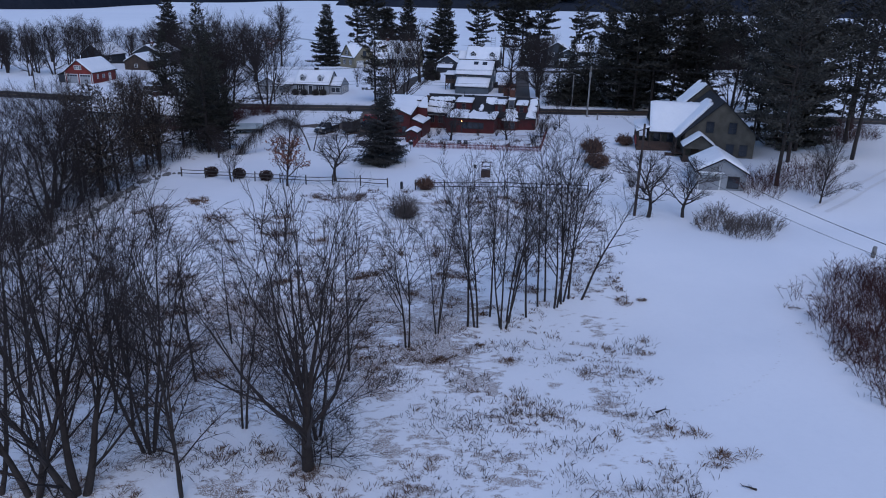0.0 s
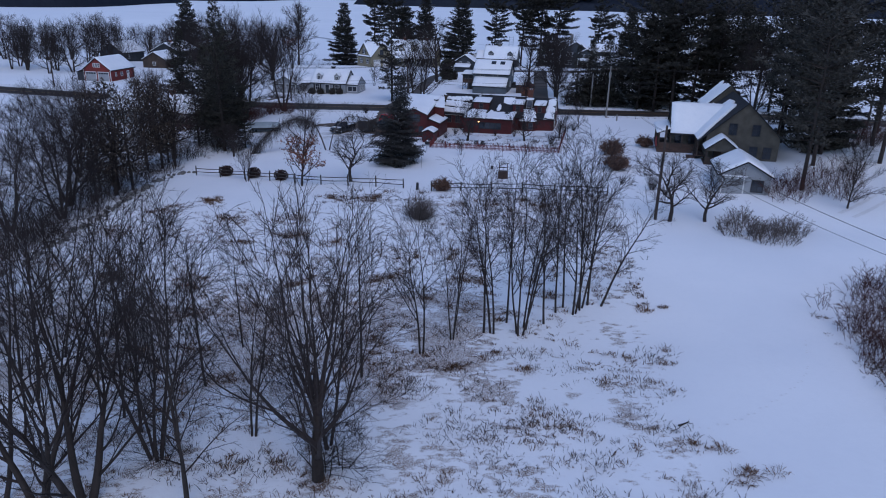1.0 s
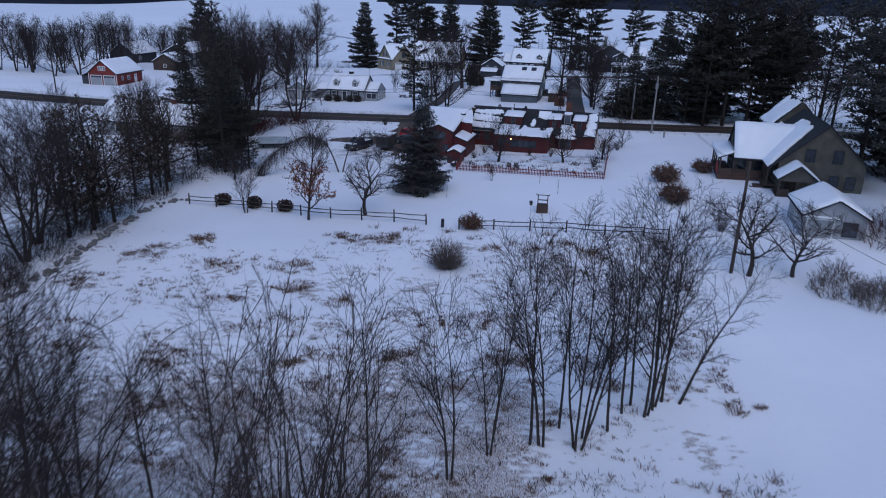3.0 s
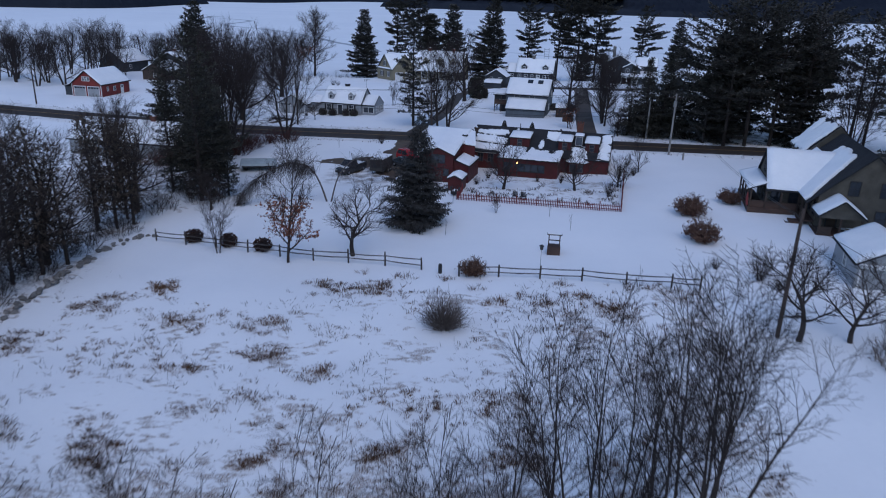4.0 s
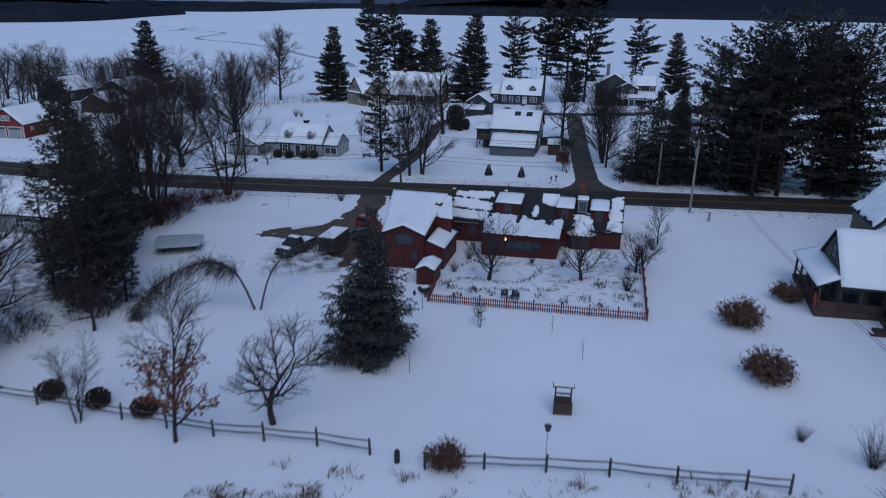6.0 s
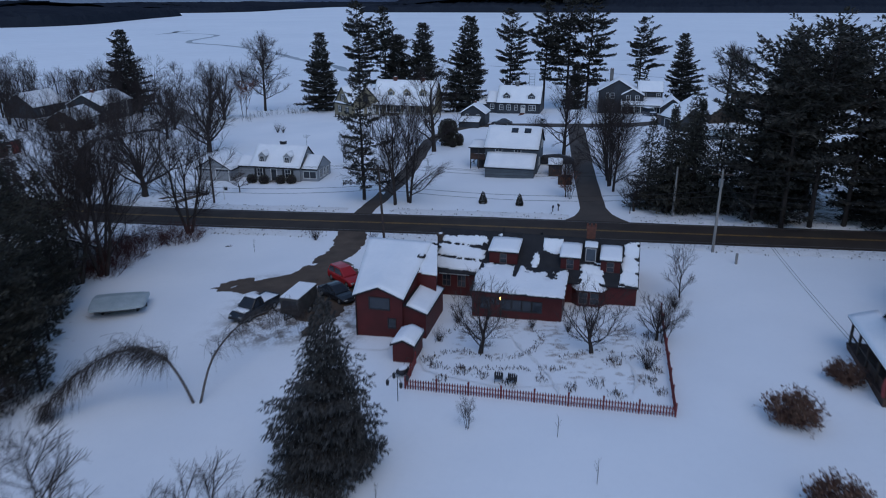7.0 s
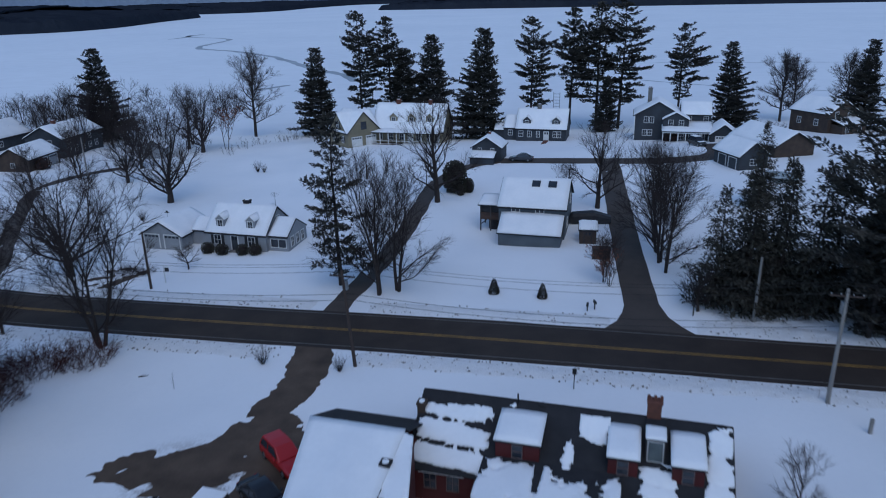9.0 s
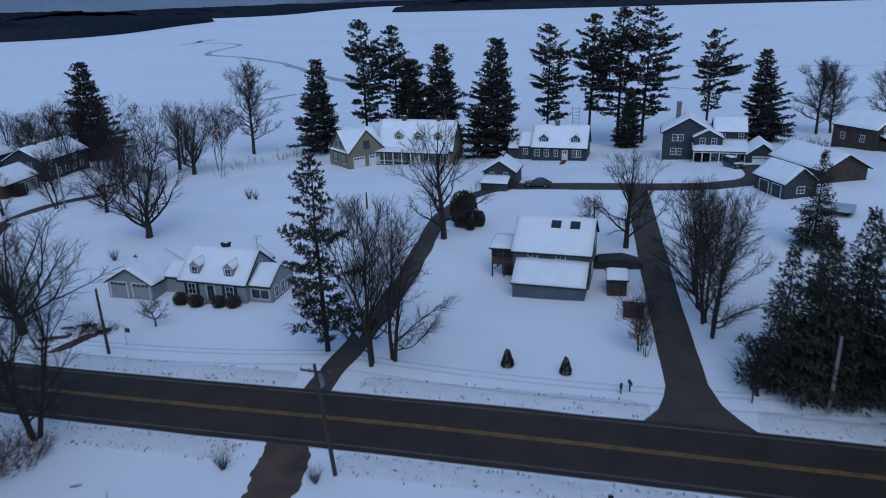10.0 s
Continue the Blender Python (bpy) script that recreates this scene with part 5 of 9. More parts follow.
for x in (7.4, 9.6, 11.6, 12.7, 13.8):
    big.window("front", 0.6, x, 0.6, 0.9, 1.4)
big.walls(15.2, 20.2, -2.4, 5.0, 2.4, 4.3, "y", SLATE)
big.roof(15.2, 20.2, -2.4, 5.0, 2.4, 4.3, "y", over=0.35, snow=0.24)
big.panel_door("front", -2.4, 17.7, 0.0, 3.0, 2.0, rows=4, cols=6)
big.chimney(2.9, 8.6, 6.8, 10.2, 0.9, 0.8, STONE, pots=2)
part("corner_board", Build().box(-0.05, 0.12, 2.33, 2.45, 0, 5.0), TRIM, big.ob)

# the barn-like double garage and its long shed
gar = House("slate_garage", 51.5, 184.0, 2.7, 14, "slate-grey gabled garage with white trim and deep roof snow", "garage")
gar.walls(0, 5.4, 0, 7.4, 2.5, 4.6, "y", SLATE)
gar.roof(0, 5.4, 0, 7.4, 2.5, 4.6, "y", over=0.35, snow=0.28)
gar.window("front", 0, 2.7, 0.9, 1.2, 1.0)
for y in (1.9, 4.9):
    gar.panel_door("left", 0, y, 0.0, 2.1, 2.0, rows=4, cols=3, lights=False, material=SLATE)
lsh = House("long_shed", 60.5, 191.5, 2.9, 14, "long low brown shed under a broad snowy roof", "shed")
lsh.walls(0, 8.0, 0, 13.0, 2.4, 4.6, "y", BROWN)
lsh.roof(0, 8.0, 0, 13.0, 2.4, 4.6, "y", over=0.5, snow=0.26)
dkh = House("brown_shore_house", 84.0, 221.0, 1.6, 24, "tall dark brown shingled shore house with snowy roof")
dkh.walls(0, 8.6, 0, 10.0, 4.4, 6.9, "y", BROWN)
dkh.roof(0, 8.6, 0, 10.0, 4.4, 6.9, "y", over=0.45, snow=0.25)
dkh.walls(1.0, 8.0, -3.0, 0, 2.2, 2.2, None, BROWN)
dkh.shed_roof(1.0, 8.0, -3.0, 0, 2.3, 3.1, snow=0.25)
for x in (2.4, 6.2):
    dkh.window("front", 0, x, 3.6, 0.9, 1.1)
    dkh.window("front", -3.0, x, 0.7, 0.9, 1.2)
for y in (3.0, 7.5):
    dkh.window("left", 0, y, 1.6, 0.9, 1.3)

# the yellow house: garage wing set at an angle, main body with a long porch
yel = House("yellow_house", -20.4, 221.4, 0.1, 45 + TILT + 8, "pale yellow clapboard house with garage wing and long porch")
yel.walls(0, 8.4, 0, 8.4, 3.2, 7.4, "y", CREAM)
yel.roof(0, 8.4, 0, 8.4, 3.2, 7.4, "y", over=0.3, snow=0.24)
yel.walls(-0.02, 8.42, 0.5, 7.9, 3.2, 7.2, "x", CREAM)
yel.roof(-0.02, 8.42, 0.5, 7.9, 3.2, 7.2, "x", over=0.3, snow=0.24)
for x in (2.3, 6.0):
    yel.panel_door("front", 0, x, 0.0, 2.5, 2.1, rows=4, cols=4)
yel.window("front", 0, 4.2, 3.7, 1.3, 1.6, trim=DARKTRIM)
for y in (2.2, 5.8):
    yel.window("left", -0.02, y, 0.9, 0.9, 1.4, shutters=DARKTRIM)
yel.window("left", -0.02, 4.2, 4.0, 0.9, 1.4, shutters=DARKTRIM)
yx_, yy_ = W(-70.0, 217.0)
yelm = House("yellow_main_house", yx_, yy_, 0.1, TILT, "pale yellow clapboard house body with dormers and a white porch")
yelm.walls(0, 16.5, 0, 8.6, 2.9, 8.3, "x", CREAM)
yelm.roof(0, 16.5, 0, 8.6, 2.9, 8.3, "x", over=0.3, snow=0.24)
ky = 5.4 / 4.3
for x in (4.6, 8.9, 13.2):
    yelm.dormer(x, 1.2, 2.9 + ky * 1.05, 1.8, 1.6, ky, CREAM, rise=0.85, win=(0.85, 1.2), snow=0.1)
yelm.shed_roof(0.3, 16.2, -2.2, 0.0, 2.65, 3.0, over=0.15, snow=0.22)
for i in range(9):
    px = 0.4 + 1.95 * i
    part("porch_post", Build().box(px - 0.09, px + 0.09, -2.2, -2.02, -0.2, 2.6), TRIM, yelm.ob)
part("porch_rail", Build().box(0.4, 16.0, -2.15, -2.07, 0.85, 0.95).box(0.4, 16.0, -2.15, -2.07, 0.2, 0.28), TRIM, yelm.ob)
part("porch_deck", Build().box(0.2, 16.3, -2.25, 0, -0.4, 0.12), DECK, yelm.ob)
for x in (1.6, 4.2, 6.8, 10.8, 13.4, 15.2):
    yelm.window("front", 0, x, 0.8, 1.0, 1.5)
yelm.door("front", 0, 8.8, 0.12)
yelm.chimney(5.0, 4.3, 7.8, 9.3, 1.0, 0.7)
yelm.chimney(12.6, 4.3, 7.8, 9.3, 0.8, 0.7)

# the red double garage and houses along the western lane
rgx, rgy = -91.4, 170.4
rgar = House("red_garage", rgx, rgy, -0.45, -8.5, "barn-red two-door garage with white trim and a snowy roof", "garage")
rgar.walls(0, 7.4, 0, 11.3, 2.9, 5.8, "y", BARNRED)
rgar.roof(0, 7.4, 0, 11.3, 2.9, 5.8, "y", over=0.35, snow=0.26)
for x in (1.95, 5.45):
    rgar.panel_door("front", 0, x, 0.0, 2.85, 2.3, rows=4, cols=4, material=PALE)
for x in (3.05, 3.7, 4.35):
    rgar.window("front", 0, x, 3.6, 0.5, 0.9)
for cxx in (0.0, 7.4):
    rgar.corner(cxx, 0.0, -0.2, 2.9)
rgar.corner(7.4, 11.3, -0.2, 2.9)
rgar.window("right", 7.4, 2.5, 1.2, 0.5, 0.9)
rgar.window("right", 7.4, 5.2, 1.1, 0.9, 0.9)
rgar.door("right", 7.4, 8.2, 0.0)
rgar.walls(-2.6, 0, 1.0, 8.0, 2.0, 2.0, None, SLATE)
rgar.slope((-2.8, 8.1, 1.95), (-2.8, 0.9, 1.95), (0, 0.9, 3.0), (0, 8.1, 3.0), 0.12, SHINGLE, "roof")
rgar.slope((-2.7, 8.0, 1.95), (-2.7, 1.0, 1.95), (0, 1.0, 3.0), (0, 8.0, 3.0), 0.2, SNOW, "roof_snow", lift=0.123, smooth=True, wavy=0.04)


def plain_house(name, x, y, z, turn, w, d, eave, ridge, wall, label, along="x", windows=(), chim=None, category="house"):
    h = House(name, x, y, z, turn, label, category)
    h.walls(0, w, 0, d, eave, ridge, along, wall)
    h.roof(0, w, 0, d, eave, ridge, along, over=0.35, snow=0.24)
    for face, a, zz, ww, hh in windows:
        h.window(face, {"front": 0, "right": w, "left": 0, "back": d}[face], a, zz, ww, hh)
    if chim:
        h.chimney(chim[0], chim[1], ridge - 0.5, ridge + 1.0, 0.8, 0.7)
    return h


dkg = plain_house("brown_garage", -81.5, 202.5, -0.2, 86, 10.0, 7.0, 2.6, 4.7, BROWN, "low brown double garage with a snowy roof", "x", [("left", 3.5, 1.0, 0.8, 0.9)], category="garage")
for x in (4.6, 7.9):
    dkg.panel_door("front", 0, x, 0.0, 2.6, 2.1, rows=4, cols=4, material=PALE)
plain_house("dark_gabled_house", -82.3, 217.0, -0.6, 82, 14.0, 9.0, 4.4, 6.8, SLATE, "dark slate house with brick chimney and snowy roof", "x",
            [("left", 3.0, 2.9, 0.9, 1.2), ("left", 6.2, 1.0, 1.0, 1.2), ("front", 2.2, 3.0, 0.9, 1.0), ("front", 9.5, 3.0, 0.9, 1.0)] + [("front", 2.0 + 2.4 * i, 1.0, 0.9, 1.2) for i in range(5)], (4.2, 4.5))
plain_house("slate_gable_house", -103.0, 224.0, -0.6, 78, 12.0, 8.5, 3.0, 6.2, SLATE, "dark slate gabled house among bare trees", "x", [("front", 3.0, 1.0, 0.9, 1.2)])
plain_house("pale_shed", -63.8, 214.8, -0.4, 4, 4.6, 4.2, 2.3, 4.0, PALE, "small pale gabled shed behind the bare maples", "y", [("front", 1.4, 0.9, 0.8, 0.9)], category="shed")
plain_house("white_roof_house", -61.0, 110.5, -0.9, -10, 22.0, 9.0, 2.6, 5.0, PALE, "long low pale house under a broad snowy roof", "x",
                 [("right", 4.5, 1.0, 1.0, 1.2), ("front", 4.0, 0.9, 1.0, 1.2), ("front", 10.0, 0.9, 1.0, 1.2), ("front", 17.0, 0.9, 1.0, 1.2)], (12.0, 4.5))

# the brown porch house and its garage
PU, PV, PZ = 10.5, 70.0, 1.9
px_, py_ = W(PU, PV)
por = House("porch_house", px_, py_, PZ, TILT, "weathered olive-tan two-storey house with corner porch and half-slid roof snow")
MX0, MX1, MY0, MY1, ME, MR = 7.6, 17.0, 12.6, 27.0, 3.62, 8.0
por.walls(MX0, MX1, MY0, MY1, ME, MR, "y", TAN)
por.roof(MX0, MX1, MY0, MY1, ME, MR, "y", over=1.1, snow=0, rake=0.3)
mm, km = (MX0 + MX1) / 2, (MR - ME) / ((MX1 - MX0) / 2)


def slid(s, t):
    """Where the snow still lies on the west slope: not along the front rake, nor near the ridge."""
    front = (1 - s) * (MY1 - MY0 + 0.5)
    v = min((front - 0.3 - 4.0 * t) * 2.4, (0.86 - t) * 12.0)
    if t > 0.62:
        v = min(v, (9.6 - front) * 2.0)
    return max(-2.0, min(1.2, v))


ge = ME - km * 1.04
snow_patch(por, (MX0 - 1.04, MY1 + 0.25, ge), (MX0 - 1.04, MY0 - 0.25, ge), (mm, MY0 - 0.25, MR), (mm, MY1 + 0.25, MR), 0.1, 31.0, thick=0.32, cell=0.17, keep=slid)
por.walls(3.2, 10.0, 17.5, 23.1, 4.0, 6.6, "x", TAN)
por.roof(3.2, 10.4, 17.5, 23.1, 4.0, 6.6, "x", over=1.4, snow=0.26, rake=0.25)
for x, z in ((10.8, 3.8), (13.8, 3.8), (13.8, 0.8), (15.6, 0.8)):
    por.window("front", MY0, x, z, 0.95, 1.45, trim=DARKTRIM)
por.window("left", 3.2, 20.3, 4.1, 1.0, 1.3, trim=DARKTRIM)
for y in (18.6, 20.6, 22.3):
    por.window("left", 3.2, y, 1.2, 0.85, 1.4, trim=DARKTRIM)
for x in (4.3, 6.2):
    por.window("front", 17.5, x, 1.2, 0.9, 1.4, trim=DARKTRIM)
for y in (13.6, 15.6):
    por.window("left", MX0, y, 1.2, 0.9, 1.4, trim=DARKTRIM)
# corner porch under the low eaves, round three sides
part("porch_floor", Build().block(1.3, 3.2, 16.1, 25.0, 0.5, 0.7).block(3.2, 7.6, 16.1, 17.5, 0.5, 0.7).block(6.3, 7.6, 12.6, 16.1, 0.5, 0.7), DECK, por.ob)
part("porch_skirt", Build().box(1.36, 6.3, 16.14, 16.2, -0.6, 0.5).box(1.36, 1.42, 16.2, 24.9, -0.6, 0.5).box(6.36, 6.42, 12.7, 16.14, -0.6, 0.5), DECK, por.ob, "brown boarded skirt")
# white posts in porch shade: that shade is put into their brown colour
for x, y in ((1.5, 16.3), (1.5, 18.5), (1.5, 20.7), (1.5, 22.8), (1.5, 24.8), (3.1, 16.3), (4.7, 16.3), (6.55, 16.2), (6.55, 14.5), (6.55, 12.75)):
    part("porch_post", Build().block(x - 0.09, x + 0.09, y - 0.09, y + 0.09, 0.65, 2.66, 0.015), BROWN, por.ob)
part("porch_rail", Build().box(1.46, 1.54, 16.4, 24.8, 1.4, 1.5).box(1.5, 6.5, 16.26, 16.34, 1.4, 1.5).box(6.51, 6.59, 12.8, 16.2, 1.4, 1.5), BROWN, por.ob)
part("porch_boarding", Build().box(1.62, 6.4, 16.3, 16.34, 0.7, 1.38).box(1.56, 1.6, 16.4, 20.6, 0.7, 1.38), DECK, por.ob, "reddish-brown boarded parapet")
part("porch_beam", Build().box(1.4, 1.6, 16.2, 24.9, 2.5, 2.68), BROWN, por.ob)
q_ = ((1.15, 25.2, 2.72), (1.15, 16.0, 2.72), (3.2, 16.6, 3.4), (3.2, 25.2, 3.4))
por.slope(*q_, 0.12, SHINGLE, "roof")
por.slope(*q_, 0.24, SNOW, "roof_snow", lift=0.123, smooth=True, wavy=0.04)
# gabled entry porch
por.roof(7.3, 11.4, 9.4, 12.55, 2.15, 3.7, "y", over=0.25, snow=0.24, rake=0.2)
bd = Build()
bd.sweep([(7.3, 2.15), (11.4, 2.15), (9.35, 3.7)], 9.4, 9.55, "y")
part("pediment", bd, TAN, por.ob)
part("entry_beam", Build().box(7.3, 11.4, 9.4, 9.58, 1.95, 2.15).box(7.3, 7.46, 9.58, 12.6, 1.95, 2.15).box(11.24, 11.4, 9.58, 12.6, 1.95, 2.15), TAN, por.ob)
for x in (7.4, 9.35, 11.3):
    part("entry_post", Build().block(x - 0.1, x + 0.1, 9.42, 9.62, 0.1, 1.95, 0.015), BROWN, por.ob)
part("entry_floor", Build().block(7.2, 11.5, 9.35, 12.6, -0.3, 0.2), DECK, por.ob)
por.door("front", MY0, 9.2, 0.2, h=1.95, material=BROWN, trim=DARKTRIM)
for xa, xb in ((7.5, 8.6), (10.0, 11.2)):
    part("entry_parapet", Build().box(xa, xb, 9.45, 9.52, 0.2, 1.0), BROWN, por.ob)
part("stair", Build().box(5.3, 6.3, 13.0, 14.4, -0.5, 0.3).box(4.9, 5.3, 13.0, 14.4, -0.5, 0.1), DECK, por.ob)
part("furled_flag", Build().tube([(1.2, 16.0, 0.9), (1.1, 15.9, 1.7), (1.08, 15.9, 2.4)], [0.12, 0.16, 0.05], 6), FENCERED, por.ob, "furled red banner")
# rear wing with the higher roof
por.walls(8.6, 15.4, 27.0, 35.0, 5.4, 8.8, "y", TAN)
por.roof(8.6, 15.4, 27.3, 35.0, 5.4, 8.8, "y", over=0.3, snow=0, rake=0.02)
snow_patch(por, (8.35, 35.0, 5.15), (8.35, 27.3, 5.15), (12.0, 27.3, 8.8), (12.0, 35.0, 8.8), -0.28, 41.0, thick=0.25, cell=0.2)

gq, gw_ = W(17.8, 65.1)
sgar = House("pale_garage", gq, gw_, 1.6, TILT, "small pale garage with a snowy gable roof and overhead door", "garage")
sgar.walls(0, 5.6, 0, 7.2, 2.3, 3.85, "y", PALE)
sgar.roof(0, 5.6, 0, 7.2, 2.3, 3.85, "y", over=0.3, snow=0.26)
sgar.panel_door("front", 0, 1.5, -0.1, 2.3, 2.0, material=PALE, rows=4, cols=1, lights=False)
sgar.window("front", 0, 4.2, 0.5, 1.2, 1.3, trim=DARKTRIM)
sgar.window("left", 0, 3.6, 0.9, 0.8, 1.0)
part("door_hood", Build().block(0.0, 3.0, -0.5, 0.0, 2.2, 2.3), SNOW, sgar.ob)

# ---- fences, poles and cables ----
def rail_fence(posts, label):
    """A split-rail fence: round-topped posts and two rough rails to each bay."""
    rng = random.Random(len(posts))
    x0, y0 = posts[0]
    f = thing("rail_fence", pose(x0, y0, gz(x0, y0)), label, "fence")
    z0 = gz(x0, y0)
    for i, (x, y) in enumerate(posts):
        h = rng.uniform(1.15, 1.4)
        z = gz(x, y) - z0
        lean = rng.uniform(-0.05, 0.05)
        part("post", Build().tube([(x - x0, y - y0, z - 0.3), (x - x0 + lean * 0.5, y - y0, z + h * 0.6), (x - x0 + lean, y - y0, z + h)], [0.085, 0.08, 0.07], 7), WOOD, f)
        if i + 1 < len(posts):
            xb, yb = posts[i + 1]
            zb = gz(xb, yb) - z0
            for hh in (0.52, 0.98):
                a, b = hh + rng.uniform(-0.07, 0.07), hh + rng.uniform(-0.07, 0.07)
                mid = ((x + xb) / 2 - x0, (y + yb) / 2 - y0, (z + zb + a + b) / 2 - 0.04)
                part("rail", Build().tube([(x - x0, y - y0, z + a), mid, (xb - x0, yb - y0, zb + b)], [0.045, 0.055, 0.045], 5), WOOD, f)
    return f


rail_fence([(-31.2 + 3.4 * i, 69.9 - 1.04 * i) for i in range(6)] + [(-10.8, 64.1), (-7.3, 63.4), (-3.9, 62.4)], "weathered split-rail fence along the lawn's edge")
rail_fence([(-0.5, 60.9), (3.0, 60.8), (6.6, 60.4), (10.2, 59.9), (13.9, 59.2), (17.6, 58.6), (19.9, 58.2)], "weathered split-rail fence beyond the gap")


def picket_run(f, base, a, b, pickets, post_step=2.35):
    """A straight run of red pickets between two places given in village axes."""
    (xa, ya), (xb, yb) = W(*a), W(*b)
    ln = math.hypot(xb - xa, yb - ya)
    d = Vector(((xb - xa) / ln, (yb - ya) / ln))
    turn = math.degrees(math.atan2(d.y, d.x))
    n = int(ln / pickets)
    for i in range(n + 1):
        x, y = xa + d.x * ln * i / n, ya + d.y * ln * i / n
        ob = new("picket", PICKET)
        ob.parent = f
        ob.matrix_basis = pose(x - base[0], y - base[1], gz(x, y) - base[2], 0, 0, turn)
    m = max(1, round(ln / post_step))
    for i in range(m + 1):
        x, y = xa + d.x * ln * i / m, ya + d.y * ln * i / m
        ob = new("post", PICKET_POST)
        ob.parent = f
        ob.matrix_basis = pose(x - base[0], y - base[1], gz(x, y) - base[2], 0, 0, turn)
    for h in (0.25, 0.62):
        pts = [(xa + d.x * ln * i / 8 - base[0] - d.y * 0.03, ya + d.y * ln * i / 8 - base[1] + d.x * 0.03, gz(xa + d.x * ln * i / 8, ya + d.y * ln * i / 8) - base[2] + h) for i in range(9)]
        part("rail", Build().tube(pts, [0.04] * 9, 4), FENCERED, f)


pk = Build().box(-0.04, 0.04, -0.012, 0.012, -0.05, 0.78)
pk.add([(-0.04, -0.012, 0.78), (0.04, -0.012, 0.78), (0, -0.012, 0.86), (-0.04, 0.012, 0.78), (0.04, 0.012, 0.78), (0, 0.012, 0.86)], [(0, 1, 2), (5, 4, 3), (1, 4, 5, 2), (0, 2, 5, 3)])
PICKET = pk.mesh("picket", FENCERED)
PICKET_POST = Build().block(-0.06, 0.06, -0.06, 0.06, -0.3, 1.02, 0.015).block(-0.075, 0.075, -0.075, 0.075, 1.02, 1.07, 0.015).mesh("post", FENCERED)
fx, fy = W(-21.3, 82.4)
fbase = (fx, fy, gz(fx, fy))
picket = thing("picket_fence", pose(*fbase), "faded red picket fence round the back yard", "fence")
picket_run(picket, fbase, (-21.3, 82.4), (-2.0, 82.2), 0.2)
picket_run(picket, fbase, (-2.0, 82.2), (-2.2, 99.6), 0.24)
picket_run(picket, fbase, (-21.3, 82.4), (-21.6, 86.3), 0.2)


def utility_pole(x, y, h, label, arm=True, material=POLE, lean=(0, 0), turn=TILT + 90, can=False):
    p = thing("utility_pole", pose(x, y, gz(x, y) - 0.2, lean[0], lean[1], turn), label, "utility pole")
    part("shaft", Build().tube([(0, 0, -0.6), (0, 0, h * 0.5), (0, 0, h + 0.2)], [0.17, 0.145, 0.11], 9), material, p)
    if arm:
        bar = part("crossarm", Build().block(-0.06, 0.06, -1.15, 1.15, h - 0.45, h - 0.33, 0.01), POLE, p)
        for s in (-1.05, -0.4, 0.4, 1.05):
            part("insulator", Build().tube([(0, s, h - 0.33), (0, s, h - 0.24), (0, s, h - 0.16)], [0.03, 0.055, 0.03], 7), METAL, bar)
        for s in (-1, 1):
            part("brace", Build().tube([(0.08, s * 0.8, h - 0.4), (0.12, 0, h - 1.0)], [0.02, 0.02], 4), DARKMETAL, bar)
    if can:
        part("transformer", Build().tube([(0.36, 0, h - 1.9), (0.36, 0, h - 1.85), (0.36, 0, h - 1.0), (0.36, 0, h - 0.95)], [0.2, 0.25, 0.25, 0.18], 10), METAL, p)
    return p


utility_pole(-5.0, 122.2, 10.0, "wooden utility pole with crossarm beside the driveway", lean=(0, -8.5), can=True)
utility_pole(32.6, 113.4, 9.5, "silvered wooden utility pole with crossarm by the road", material=POLEGREY, can=True)
utility_pole(-43.5, 131.6, 9.8, "wooden utility pole behind roadside maples")
utility_pole(76.0, 102.2, 9.6, "wooden utility pole beneath dark pines")
utility_pole(32.8, 128.4, 6.6, "short bare silvered pole beside spruces", arm=False, material=POLEGREY)
utility_pole(-32.4, 142.9, 7.2, "short dark pole on the cape house's lawn", arm=False)
utility_pole(23.3, 50.6, 10.0, "dark wooden pole carrying a house cable", arm=False, can=False)
utility_pole(-66.5, 196.0, 8.0, "thin grey pole beside the western lane", arm=False, material=POLEGREY)
utility_pole(-93.5, 158.5, 8.0, "thin dark pole before the red garage", arm=False)
utility_pole(-12.2, 189.2, 2.8, "low lamp post beside the lane", arm=False)


def cable(name, a, b, sag, r=0.016, label="thin dark sagging overhead cable"):
    a, b = Vector(a), Vector(b)
    pts = []
    for i in range(21):
        t = i / 20
        p = a.lerp(b, t)
        p.z -= sag * 4 * t * (1 - t)
        pts.append(p)
    return tagged(part(name, Build().tube(pts, [r] * 21, 4), WIRE), label, "cable")


ends = [(-43.5, 131.6), (-5.0, 122.2), (32.6, 113.4), (76.0, 102.2)]
for (xa, ya), (xb, yb) in zip(ends, ends[1:]):
    for s, zz in ((-1.05, 9.85), (0.4, 9.85), (1.05, 9.85), (0.0, 7.3), (0.05, 6.7)):
        dx, dy = 0.24 * s, 0.97 * s
        cable("cable", (xa + dx, ya + dy, gz(xa, ya) - 0.2 + zz), (xb + dx, yb + dy, gz(xb, yb) - 0.2 + zz), 1.0, 0.02 if zz < 8 else 0.014)
for s in (-0.12, 0.12):
    cable("cable", (32.6 + s, 113.4, gz(32.6, 113.4) + 8.6), (23.3 + s, 50.6, gz(23.3, 50.6) + 9.3), 1.6)
    cable("cable", (23.3, 50.6 + s, gz(23.3, 50.6) + 9.2), (47.5, 14.0 + 2 * s, 3.6), 1.6)
cable("cable", (23.3, 50.6, gz(23.3, 50.6) + 7.8), (47.5, 14.2, 3.0), 1.8, 0.02)

